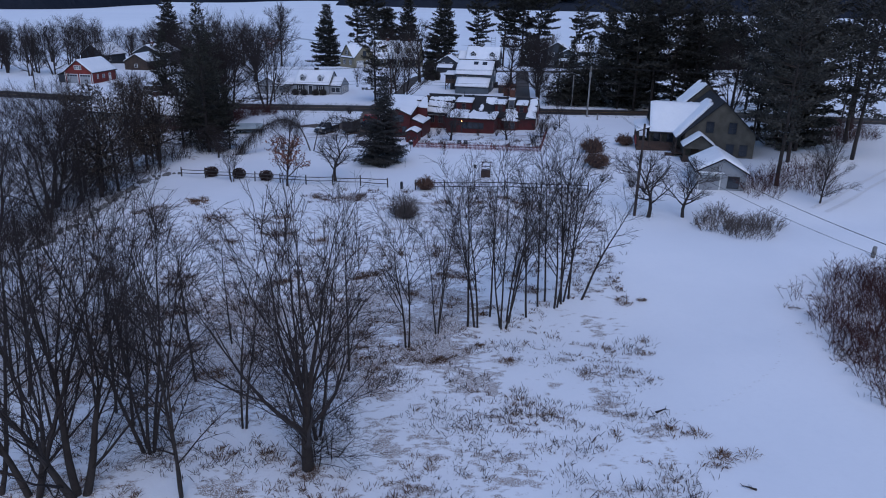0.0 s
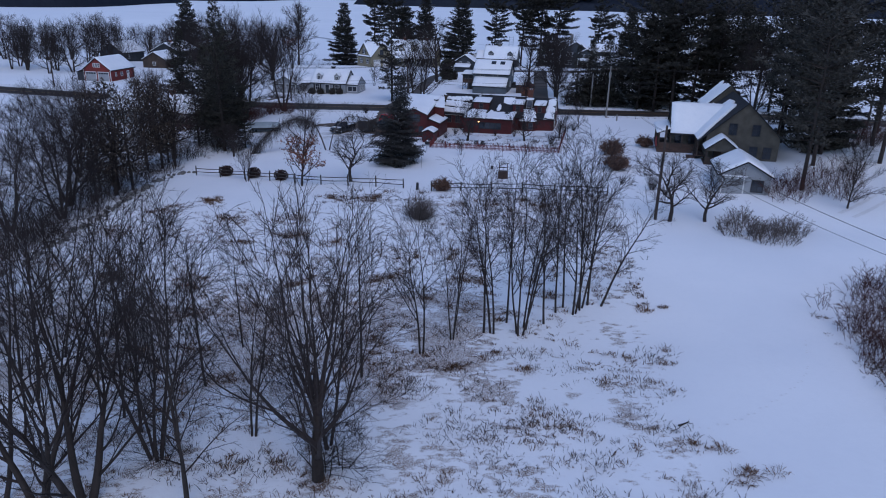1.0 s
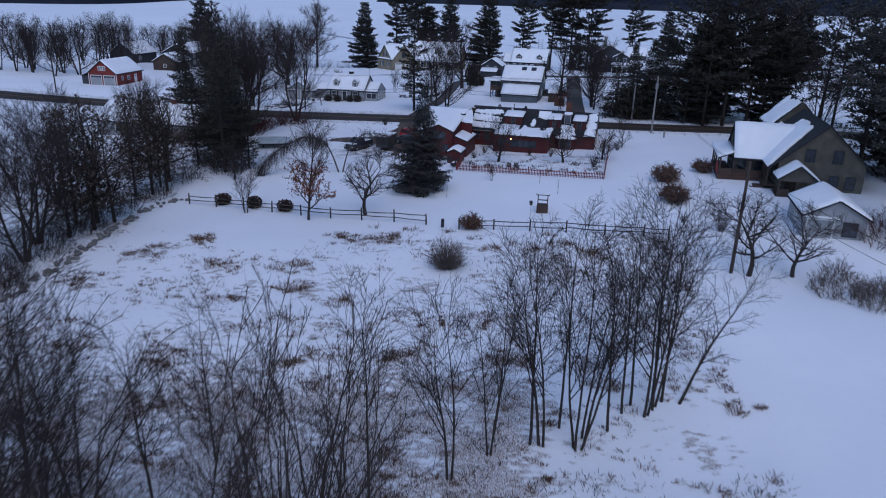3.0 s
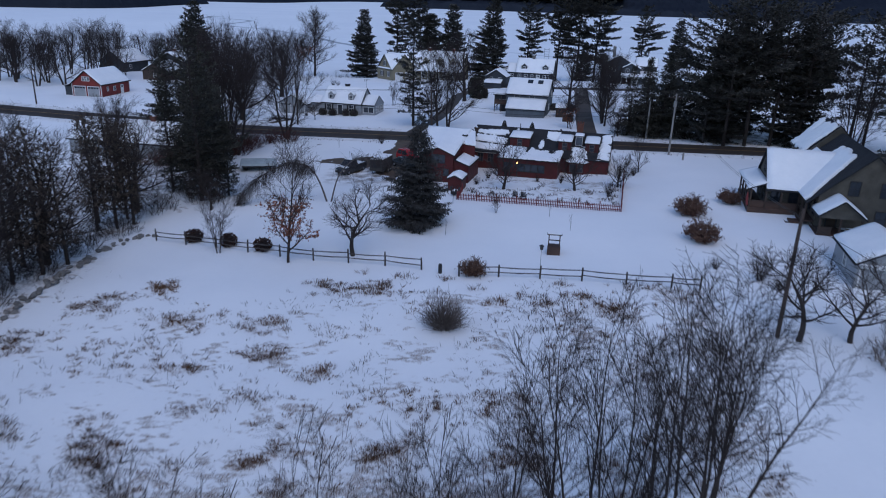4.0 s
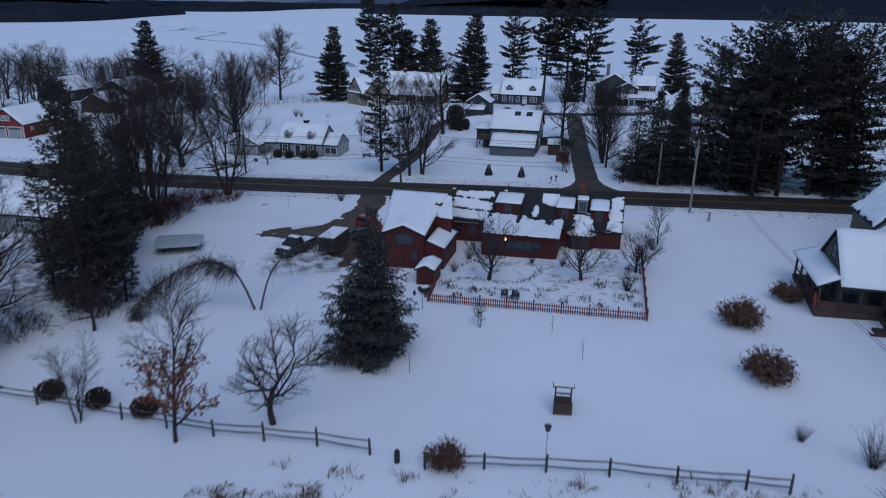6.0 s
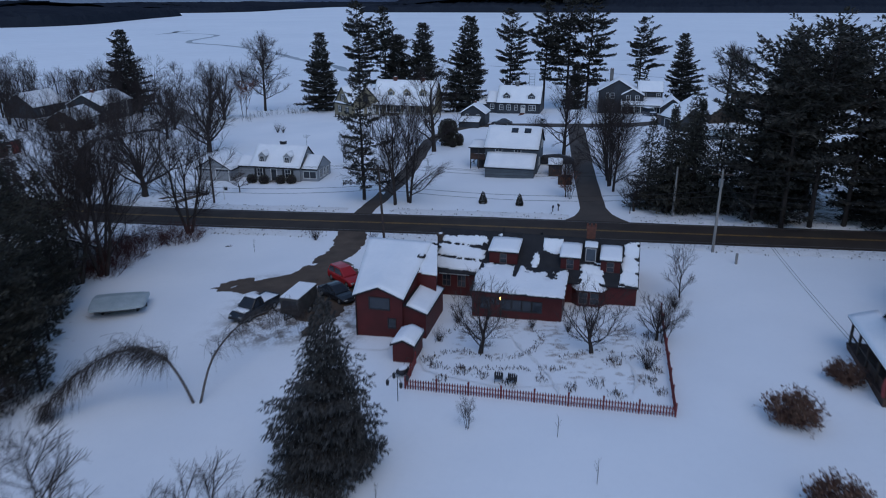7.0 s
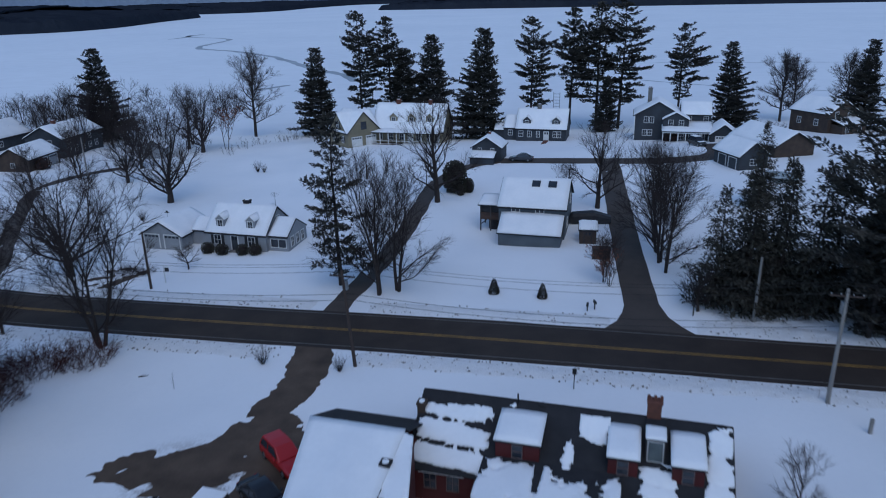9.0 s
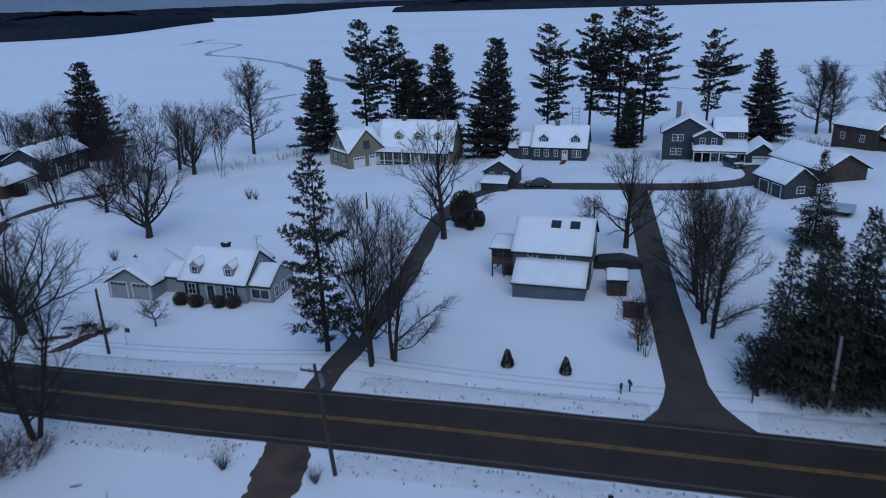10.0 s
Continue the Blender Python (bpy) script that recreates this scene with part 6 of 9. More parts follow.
# ---- vehicles ----
def wheel(parent, x, y, r=0.34, w=0.22):
    t = part("wheel", Build().tube([(x, y - w / 2, r), (x, y - w / 2 + 0.03, r), (x, y + w / 2 - 0.03, r), (x, y + w / 2, r)], [r * 0.9, r, r, r * 0.9], 16), RUBBER, parent)
    s = 1 if y > 0 else -1
    part("rim", Build().tube([(x, y + s * (w / 2 - 0.02), r), (x, y + s * (w / 2 + 0.015), r)], [r * 0.62, r * 0.55], 10), METAL, t)
    return t


def loft(b, sections):
    """A skin over cross-sections; each is a list of as many (x, y, z)."""
    n = len(sections[0])
    k = len(b.v)
    for s in sections:
        b.v.extend(s)
    for i in range(len(sections) - 1):
        for j in range(n - 1):
            p = k + i * n + j
            b.f.append((p, p + 1, p + n + 1, p + n))
    b.f.append(tuple(k + j for j in range(n))[::-1])
    b.f.append(tuple(k + (len(sections) - 1) * n + j for j in range(n)))
    return b


def car(name, x, y, turn, paint, label, kind="suv", snow=()):
    """A car along +x: lower body, cabin with glass, wheels, lights."""
    c = thing(name, pose(x, y, gz(x, y) + 0.05, 0, 0, turn), label, "car")
    L_, wd = (4.6, 0.9) if kind != "pickup" else (5.4, 0.95)
    tall = {"suv": 1.68, "sedan": 1.44, "pickup": 1.78}[kind]
    belt = {"suv": 1.0, "sedan": 0.88, "pickup": 1.05}[kind]

    def ring(px, w, zb, zt, round_=0.12):
        return [(px, -w + 0.05, zb), (px, -w, zb + 0.15), (px, -w, zt - round_), (px, -w + round_, zt), (px, w - round_, zt), (px, w, zt - round_), (px, w, zb + 0.15), (px, w - 0.05, zb)]
    h = L_ / 2
    body = Build()
    hood = belt - 0.08
    loft(body, [ring(-h, wd * 0.86, 0.42, belt - 0.14), ring(-h + 0.18, wd * 0.97, 0.28, belt), ring(-h * 0.35, wd, 0.24, belt + 0.02), ring(h * 0.25, wd, 0.24, belt),
                ring(h - 0.7, wd * 0.97, 0.24, hood), ring(h - 0.18, wd * 0.92, 0.28, hood - 0.14), ring(h, wd * 0.8, 0.38, hood - 0.32)])
    part("body", body, paint, c, smooth=False)
    if kind == "suv":
        rear, front, r0, r1 = -h + 0.15, h * 0.42, -h + 0.5, h * 0.05
    elif kind == "sedan":
        rear, front, r0, r1 = -h * 0.78, h * 0.42, -h * 0.38, h * 0.02
    else:
        rear, front, r0, r1 = -h * 0.18, h * 0.5, -h * 0.10, h * 0.20
    cab = Build()
    n = [(rear, wd * 0.93, belt - 0.02), (r0, wd * 0.76, tall - 0.03), ((r0 + r1) / 2, wd * 0.78, tall), (r1, wd * 0.76, tall - 0.03), (front, wd * 0.93, belt - 0.02)]
    secs = []
    for px, w, z in n:
        secs.append([(px, -w, z), (px, -w * 0.9, z + 0.045), (px, w * 0.9, z + 0.045), (px, w, z)])
    k = len(cab.v)
    for s in secs:
        cab.v.extend(s)
    for i in range(4):
        for j in range(3):
            p = k + i * 4 + j
            cab.f.append((p, p + 4, p + 5, p + 1))
    low = [(rear, -wd * 0.93, belt - 0.05), (front, -wd * 0.93, belt - 0.05), (rear, wd * 0.93, belt - 0.05), (front, wd * 0.93, belt - 0.05)]
    q = len(cab.v)
    cab.v.extend(low)
    cab.f.append((k, k + 4, k + 8, k + 12, k + 16, q + 1, q))
    cab.f.append((k + 3, q + 2, q + 3, k + 19, k + 15, k + 11, k + 7))
    cabin = part("cabin", cab, paint, c)

    def pane(pts, name="window_pane"):
        b = Build().add(pts, [tuple(range(len(pts)))])
        part(name, b, GLASS, cabin)
    o = 0.012
    pane([(front - 0.06 + o, -wd * 0.84, belt + 0.05), (front - 0.06 + o, wd * 0.84, belt + 0.05), (r1 + 0.07 + o, wd * 0.70, tall - 0.06), (r1 + 0.07 + o, -wd * 0.70, tall - 0.06)], "windscreen")
    pane([(rear + 0.05 - o, wd * 0.84, belt + 0.07), (rear + 0.05 - o, -wd * 0.84, belt + 0.07), (r0 - 0.06 - o, -wd * 0.70, tall - 0.08), (r0 - 0.06 - o, wd * 0.70, tall - 0.08)], "rear_window")
    for s in (-1, 1):
        ya, yb = s * (wd * 0.925 + o), s * (wd * 0.785 + o)
        cut = (r0 + r1) / 2
        for xa, xb, xc, xd in ((rear + 0.22, cut - 0.06, cut - 0.06, r0 + 0.08), (cut + 0.06, front - 0.25, r1 - 0.04, cut + 0.06)):
            pts = [(xa, ya, belt + 0.06), (xb, ya, belt + 0.06), (xc, yb, tall - 0.09), (xd, yb, tall - 0.09)]
            pane(pts if s < 0 else pts[::-1], "side_window")
        part("headlight", Build().box(h - 0.2, h - 0.02, s * wd * 0.62 - 0.16, s * wd * 0.62 + 0.16, hood - 0.38, hood - 0.22), LAMPCLEAR, c)
        part("tail_light", Build().box(-h - 0.01, -h + 0.12, s * wd * 0.72 - 0.1, s * wd * 0.72 + 0.1, belt - 0.36, belt - 0.1), LAMPRED, c)
        part("mirror", Build().block(front - 0.45, front - 0.3, s * (wd + 0.08) - 0.08, s * (wd + 0.08) + 0.08, belt, belt + 0.14, 0.02), paint, c)
        for px in (-h * 0.62, h * 0.64):
            wheel(c, px, s * (wd - 0.12))
    part("bumper", Build().block(h - 0.1, h + 0.06, -wd * 0.8, wd * 0.8, 0.36, 0.52, 0.03), DARKTRIM, c)
    part("grille", Build().box(h - 0.03, h + 0.012, -wd * 0.42, wd * 0.42, 0.55, hood - 0.33), DARKTRIM, c)
    if kind == "pickup":
        bed = Build()
        for s in (-1, 1):
            bed.box(-h + 0.1, rear - 0.05, s * wd * 0.95 - 0.05, s * wd * 0.95 + 0.05, belt - 0.1, belt + 0.12)
        bed.box(-h + 0.02, -h + 0.1, -wd * 0.9, wd * 0.9, belt - 0.2, belt + 0.12)
        part("bed_wall", bed, paint, c)
    for what in snow:
        if what == "roof":
            b = Build().block(r0 + 0.02, r1 - 0.02, -wd * 0.7, wd * 0.7, tall + 0.01, tall + 0.15, 0.06)
        elif what == "hood":
            b = Build().block(front + 0.06, h - 0.55, -wd * 0.8, wd * 0.8, hood - 0.02, hood + 0.13, 0.06)
        else:
            b = Build().block(-h + 0.14, rear - 0.08, -wd * 0.86, wd * 0.86, belt - 0.08, belt + 0.07, 0.05)
        part("snow_cap", b, SNOW, c, "leftover snow", smooth=True)
    return c


car("red_car", -8.0, 107.7, -50, CARRED, "bright red hatchback parked beside the house")
car("black_car", -8.3, 103.4, -46, CARBLACK, "black sedan parked on the muddy drive", "sedan")
car("pickup_truck", -15.7, 100.2, -118, CARBLACK, "old black pickup with snow on roof and hood", "pickup", ("roof", "hood", "bed"))
car("grey_car", 16.0, 197.8, 166, CARGREY, "dark grey sedan parked on the lane", "sedan")
car("dark_car", 51.3, 205.5, -75, CARBLACK, "dark car with snowy roof before the garage", "suv", ("roof", "hood"))
car("white_car", -64.5, 207.0, 160, CARWHITE, "white car behind bare maples", "suv", ("roof",))

tr = thing("cargo_trailer", pose(-12.0, 98.4, gz(-12.0, 98.4) + 0.02, 0, 0, -16), "grey box trailer with snow on its roof", "trailer")
part("body", Build().block(-0.95, 0.95, 0, 4.0, 0.5, 2.1, 0.06), TRAILER, tr)
part("roof_snow", Build().block(-0.95, 0.95, 0.02, 3.98, 2.103, 2.24, 0.06), SNOW, tr)
part("front_panel", Build().block(-0.72, 0.72, -0.03, 0.0, 0.95, 1.9, 0.012), DARKTRIM, tr)
part("drawbar", Build().tube([(-0.6, 0.1, 0.5), (0, -1.1, 0.45)], [0.05, 0.05], 5).tube([(0.6, 0.1, 0.5), (0, -1.1, 0.45)], [0.05, 0.05], 5), DARKMETAL, tr)
for s in (-1, 1):
    for yy in (2.0, 2.75):
        w_ = part("wheel", Build().tube([(s * 1.0 - 0.1, yy, 0.33), (s * 1.0 + 0.1, yy, 0.33)], [0.33, 0.33], 14), RUBBER, tr)
        part("rim", Build().tube([(s * 1.1 - 0.02, yy, 0.33), (s * 1.1 + 0.02, yy, 0.33)], [0.2, 0.18], 10), METAL, w_)

bt = thing("covered_boat", pose(-29.25, 102.00, gz(-29.25, 102.00), 0, 0, 12), "boat on the lawn under a pale snowy tarp", "boat")
hull = Build()
secs = []
for s, w, zt in ((-2.9, 0.95, 1.0), (-1.5, 1.15, 1.0), (0.5, 1.1, 1.0), (2.0, 0.7, 1.05), (3.0, 0.12, 1.15)):
    secs.append([(0.8 * s, -w * 1.5, zt), (0.8 * s, -w * 1.2, 0.5), (0.8 * s, 0, 0.28), (0.8 * s, w * 1.2, 0.5), (0.8 * s, w * 1.5, zt)])
loft(hull, secs)
part("hull", hull, DARKTRIM, bt)
cover = Build()
secs = []
for s, w, zr in ((-3.1, 1.15, 1.3), (-3.0, 1.28, 1.42), (-1.5, 1.34, 1.5), (0.5, 1.32, 1.52), (2.3, 1.22, 1.46), (3.05, 1.1, 1.36), (3.15, 0.95, 1.25)):
    secs.append([(0.8 * s, -w * 1.55, 0.9), (0.8 * s, -w * 1.5, 1.12), (0.8 * s, -w * 1.2, 1.26), (0.8 * s, 0, zr + 0.1), (0.8 * s, w * 1.2, 1.26), (0.8 * s, w * 1.5, 1.12), (0.8 * s, w * 1.55, 0.9)])
loft(cover, secs)
part("tarp", cover, TARP, bt, "pale tarp")
for s in (-1, 1):
    part("stand", Build().box(s * 1.6 - 0.1, s * 1.6 + 0.1, -0.6, 0.6, -0.1, 0.5), WOOD, bt)
copy_thing(bt, pose(55.5, 176.5, gz(55.5, 176.5), 0, 0, 150))

# ---- yard things ----
well = thing("wishing_well", pose(8.6, 66.9, gz(8.6, 66.9), 0, 0, TILT + 6), "small dark brown wooden wishing well on the lawn", "wishing well")
part("box", Build().prism([(-0.62, -0.5), (0.62, -0.5), (0.56, 0.5), (-0.56, 0.5)], -0.1, 0.85), DECK, well)
for s in (-1, 1):
    part("post", Build().block(s * 0.52 - 0.05, s * 0.52 + 0.05, -0.05, 0.05, 0.6, 1.95, 0.012), DECK, well)
part("winch", Build().tube([(-0.52, 0, 1.35), (0.52, 0, 1.35)], [0.06, 0.06], 8), WOOD, well)
part("roof_board", Build().block(-0.72, 0.72, -0.32, 0.32, 1.93, 2.0, 0.015), DECK, well)
part("snow_cap", Build().block(-0.68, 0.68, -0.29, 0.29, 2.003, 2.1, 0.04), SNOW, well)

fd = thing("bird_feeder", pose(6.6, 60.75, gz(6.6, 60.75)), "birdhouse on a tall thin pole by the fence", "birdhouse")
part("pole", Build().tube([(0, 0, -0.3), (0, 0, 2.7)], [0.025, 0.02], 6), METAL, fd)
part("house", Build().prism([(-0.13, -0.13), (0.13, -0.13), (0.13, 0.13), (-0.13, 0.13)], 2.65, 2.95), WOOD, fd)
part("roof", Build().add([(-0.2, -0.2, 2.95), (0.2, -0.2, 2.95), (0.2, 0.2, 2.95), (-0.2, 0.2, 2.95), (0, 0, 3.12)], [(0, 1, 4), (1, 2, 4), (2, 3, 4), (3, 0, 4), (3, 2, 1, 0)]), DARKTRIM, fd)

gp = thing("garden_post", pose(-2.2, 61.6, gz(-2.2, 61.6)), "stout dark post standing in the fence gap", "post")
part("post", Build().tube([(0, 0, -0.3), (0, 0, 0.8), (0, 0, 0.92)], [0.17, 0.17, 0.12], 8), DARKTRIM, gp)

bf = thing("feeder_stand", pose(-1.2, 83.4, gz(-1.2, 83.4)), "bird feeders hanging from a dark iron stand", "bird feeder")
part("pole", Build().tube([(0, 0, -0.3), (0, 0, 2.1)], [0.03, 0.025], 6), DARKMETAL, bf)
for i in range(4):
    a = 1.57 * i + 0.4
    arm = part("arm", Build().tube([(0, 0, 2.0), (0.5 * math.cos(a), 0.5 * math.sin(a), 2.15), (0.75 * math.cos(a), 0.75 * math.sin(a), 1.95)], [0.02, 0.015, 0.012], 5), DARKMETAL, bf)
    part("feeder", Build().tube([(0.75 * math.cos(a), 0.75 * math.sin(a), 1.95), (0.75 * math.cos(a), 0.75 * math.sin(a), 1.85), (0.75 * math.cos(a), 0.75 * math.sin(a), 1.5)], [0.03, 0.13, 0.1], 8), DARKTRIM, arm)

sb = thing("snow_blower", pose(-1.0, 87.2, gz(-1.0, 87.2), 0, 0, 60), "snow-dusted garden machine beside the entry", "snow blower")
part("deck", Build().block(-0.55, 0.45, -0.35, 0.35, 0.2, 0.62, 0.08), DARKTRIM, sb)
part("snow_cap", Build().ball(0, 0, 0.62, 0.5, 0.32, 0.14, 0.05, random.Random(1), 10, 5), SNOW, sb)
part("handle", Build().tube([(0.4, -0.25, 0.5), (1.0, -0.25, 1.0), (1.0, 0.25, 1.0), (0.4, 0.25, 0.5)], [0.025] * 4, 5), DARKMETAL, sb)
for s in (-1, 1):
    part("wheel", Build().tube([(0.15, s * 0.4 - 0.06, 0.22), (0.15, s * 0.4 + 0.06, 0.22)], [0.22, 0.22], 12), RUBBER, sb)


def garden_chair(x, y, turn):
    c = thing("garden_chair", pose(x, y, gz(x, y), 0, 0, turn), "dark slatted garden chair behind the picket fence", "chair", "garden chairs")
    for i in range(4):
        part("slat", Build().block(-0.28 + 0.15 * i, -0.15 + 0.15 * i, 0.18, 0.22, 0.3, 0.95, 0.01), DARKTRIM, c)
    part("seat", Build().block(-0.3, 0.32, -0.3, 0.22, 0.3, 0.35, 0.01), DARKTRIM, c)
    for sx in (-0.28, 0.28):
        for sy in (-0.26, 0.18):
            part("leg", Build().box(sx - 0.03, sx + 0.03, sy - 0.03, sy + 0.03, -0.05, 0.55), DARKTRIM, c)
        part("arm_rest", Build().block(sx - 0.06, sx + 0.06, -0.34, 0.24, 0.55, 0.58, 0.01), DARKTRIM, c)
    return c


garden_chair(6.3, 85.7, 175)
garden_chair(7.3, 85.4, 160)


def mailbox(x, y, turn, material=DARKTRIM, h=1.1):
    m = thing("mailbox", pose(x, y, gz(x, y), 0, 0, turn), "dark roadside mailbox on a wooden post", "mailbox")
    part("post", Build().block(-0.06, 0.06, -0.06, 0.06, -0.3, h, 0.01), WOOD, m)
    b = Build()
    b.sweep([(-0.12, h), (0.12, h), (0.12, h + 0.15), (0.07, h + 0.24), (-0.07, h + 0.24), (-0.12, h + 0.15)], -0.3, 0.3, "y")
    part("box", b, material, m)
    return m


mailbox(17.5, 132.2, TILT, h=0.6)
mailbox(18.3, 132.5, TILT + 20, h=0.72)
mailbox(27.6, 130.2, TILT)
rs = thing("road_sign", pose(13.8, 116.7, gz(13.8, 116.7), 0, 0, TILT), "small dark sign on a thin post beside the road", "sign")
part("post", Build().box(-0.04, 0.04, -0.03, 0.03, -0.3, 2.0), DARKMETAL, rs)
part("plate", Build().block(-0.17, 0.17, -0.02, 0.02, 1.4, 1.95, 0.008), DARKMETAL, rs)
mk2 = thing("marker_post", pose(42.2, 38.1, gz(42.2, 38.1)), "short round grey post in open snow", "post")
part("post", Build().tube([(0, 0, -0.2), (0.02, 0, 0.5), (0.03, 0, 1.0)], [0.2, 0.2, 0.19], 10), POLEGREY, mk2)
part("cap", Build().tube([(0.03, 0, 0.98), (0.03, 0, 1.06)], [0.2, 0.13], 10), POLEGREY, mk2)
mk = thing("marker_post", pose(33.6, 109.3, gz(33.6, 109.3)), "weathered grey marker post in the snow", "post")
part("post", Build().block(-0.12, 0.12, -0.1, 0.1, -0.2, 1.2, 0.02), POLEGREY, mk)
wk = thing("wayside_sign", pose(-31.4, 144.8, gz(-31.4, 144.8), 0, 0, TILT), "small hanging sign on the cape house's lawn", "sign")
part("post", Build().box(-0.05, 0.05, -0.05, 0.05, -0.3, 2.2), TRIM, wk)
part("arm", Build().box(-0.05, 0.75, -0.03, 0.03, 2.0, 2.08), TRIM, wk)
part("plate", Build().block(0.12, 0.7, -0.015, 0.015, 1.45, 1.95, 0.005), DARKTRIM, wk)

gs = House("tool_shed", 19.9, 152.6, 1.05, -8, "small brown tool shed with a snowy roof", "shed")
gs.walls(0, 2.1, 0, 2.8, 1.9, 2.5, "x", BROWN)
gs.roof(0, 2.1, 0, 2.8, 1.9, 2.5, "x", over=0.2, snow=0.25)
gs.door("front", 0, 1.05, 0, 0.85, 1.7, BROWN, DARKTRIM)
wp = thing("wood_stack", pose(20.5, 146.8, gz(20.5, 146.8), 0, 0, -12), "rust-brown covered wood stack beside the lane", "wood stack")
part("stack", Build().block(0, 2.1, 0, 1.1, -0.1, 1.35, 0.06), BROWN, wp)
part("cover", Build().block(-0.08, 2.18, -0.08, 1.18, 1.352, 1.42, 0.02), DECK, wp)
cb_ = thing("covered_car", pose(22.6, 160.6, gz(22.6, 160.6), 0, 0, -6), "long dark tarpaulin-covered car beside the house", "covered car")
bb_ = Build()
loft(bb_, [[(s, -w, 0.1), (s, -w * 0.92, z * 0.75), (s, -w * 0.6, z), (s, w * 0.6, z), (s, w * 0.92, z * 0.75), (s, w, 0.1)] for s, w, z in ((-2.9, 0.9, 0.9), (-2.4, 1.0, 1.35), (0.4, 1.05, 1.6), (1.6, 1.0, 1.3), (2.8, 0.9, 0.95))])
part("tarp", bb_, DARKTRIM, cb_)


def stone_wall(pts):
    """A tumbled field-stone wall half buried in snow: single stones along a line."""
    x0, y0 = pts[0]
    w = thing("stone_wall", pose(x0, y0, gz(x0, y0)), "tumbled field-stone wall half buried in snow", "stone wall")
    rng = random.Random(5)
    line = curve_points(pts, 0.55)
    shapes = []
    for i in range(6):
        shapes.append(Build().ball(0, 0, 0, rng.uniform(0.22, 0.4), rng.uniform(0.2, 0.34), rng.uniform(0.14, 0.24), 0.18, rng, 6, 4).mesh("stone", STONE))
    for p in line:
        for _ in range(2):
            if rng.random() < 0.75:
                x, y = p.x + rng.uniform(-0.6, 0.6), p.y + rng.uniform(-0.4, 0.4)
                ob = new("stone", rng.choice(shapes))
                ob.parent = w
                ob.matrix_basis = pose(x - x0, y - y0, gz(x, y) - gz(x0, y0) + rng.uniform(0.02, 0.22), rng.uniform(-20, 20), rng.uniform(-20, 20), rng.uniform(0, 360))
    return w


stone_wall([(-31.8, 70.9), (-33.5, 70.5), (-35.0, 67.5), (-35.6, 62.0), (-36.2, 56.0), (-37.2, 48.0), (-38.5, 40.0), (-40.0, 30.0)])

# ---- trees ----
def unit(rng):
    while True:
        p = Vector((rng.uniform(-1, 1), rng.uniform(-1, 1), rng.uniform(-1, 1)))
        if 0.05 < p.length < 1:
            return p.normalized()


def limb(b, rng, pos, way, length, r0, r1, sides, segs, wander, lift):
    """A bending tapered limb; returns its points and radii."""
    pts, rad, p, d = [pos.copy()], [r0], pos.copy(), way.normalized()
    for i in range(segs):
        d = (d + unit(rng) * wander + Vector((0, 0, lift))).normalized()
        p = p + d * (length / segs)
        pts.append(p.copy())
        rad.append(r0 + (r1 - r0) * (i + 1) / segs)
    b.tube(pts, rad, sides, caps=False)
    return pts, rad


def fork(rng, way, angle):
    """A direction that leaves way by about that angle, in a random sense."""
    side = way.cross(unit(rng))
    side = side.normalized() if side.length > 1e-4 else Vector((1, 0, 0))
    return (way.normalized() * math.cos(angle) + side * math.sin(angle)).normalized()


def branches(b, rng, pts, rad, spec, level):
    """Side branches along a limb, by the spec of that level: count, length, angle, from where, lift."""
    if level >= len(spec):
        return
    count, length, angle, start, lift, sides, segs, thin = spec[level]
    n = len(pts) - 1
    for i in range(count):
        s = start + (1 - start) * (i + rng.random()) / count
        f = min(n - 1, int(s * n))
        t = s * n - f
        p = pts[f].lerp(pts[f + 1], t)
        d = pts[f + 1] - pts[f]
        r = (rad[f] * (1 - t) + rad[f + 1] * t) * 0.62
        ln = length * rng.uniform(0.6, 1.15) * (1.15 - 0.55 * s)
        w = fork(rng, d, radians(angle) * rng.uniform(0.7, 1.3))
        if w.z < -0.25:
            w.z *= -0.4
        q, rr = limb(b, rng, p, w, ln, max(thin, min(r, ln * 0.02 + thin)), thin * 0.75, sides, segs, 0.14, lift)
        branches(b, rng, q, rr, spec, level + 1)


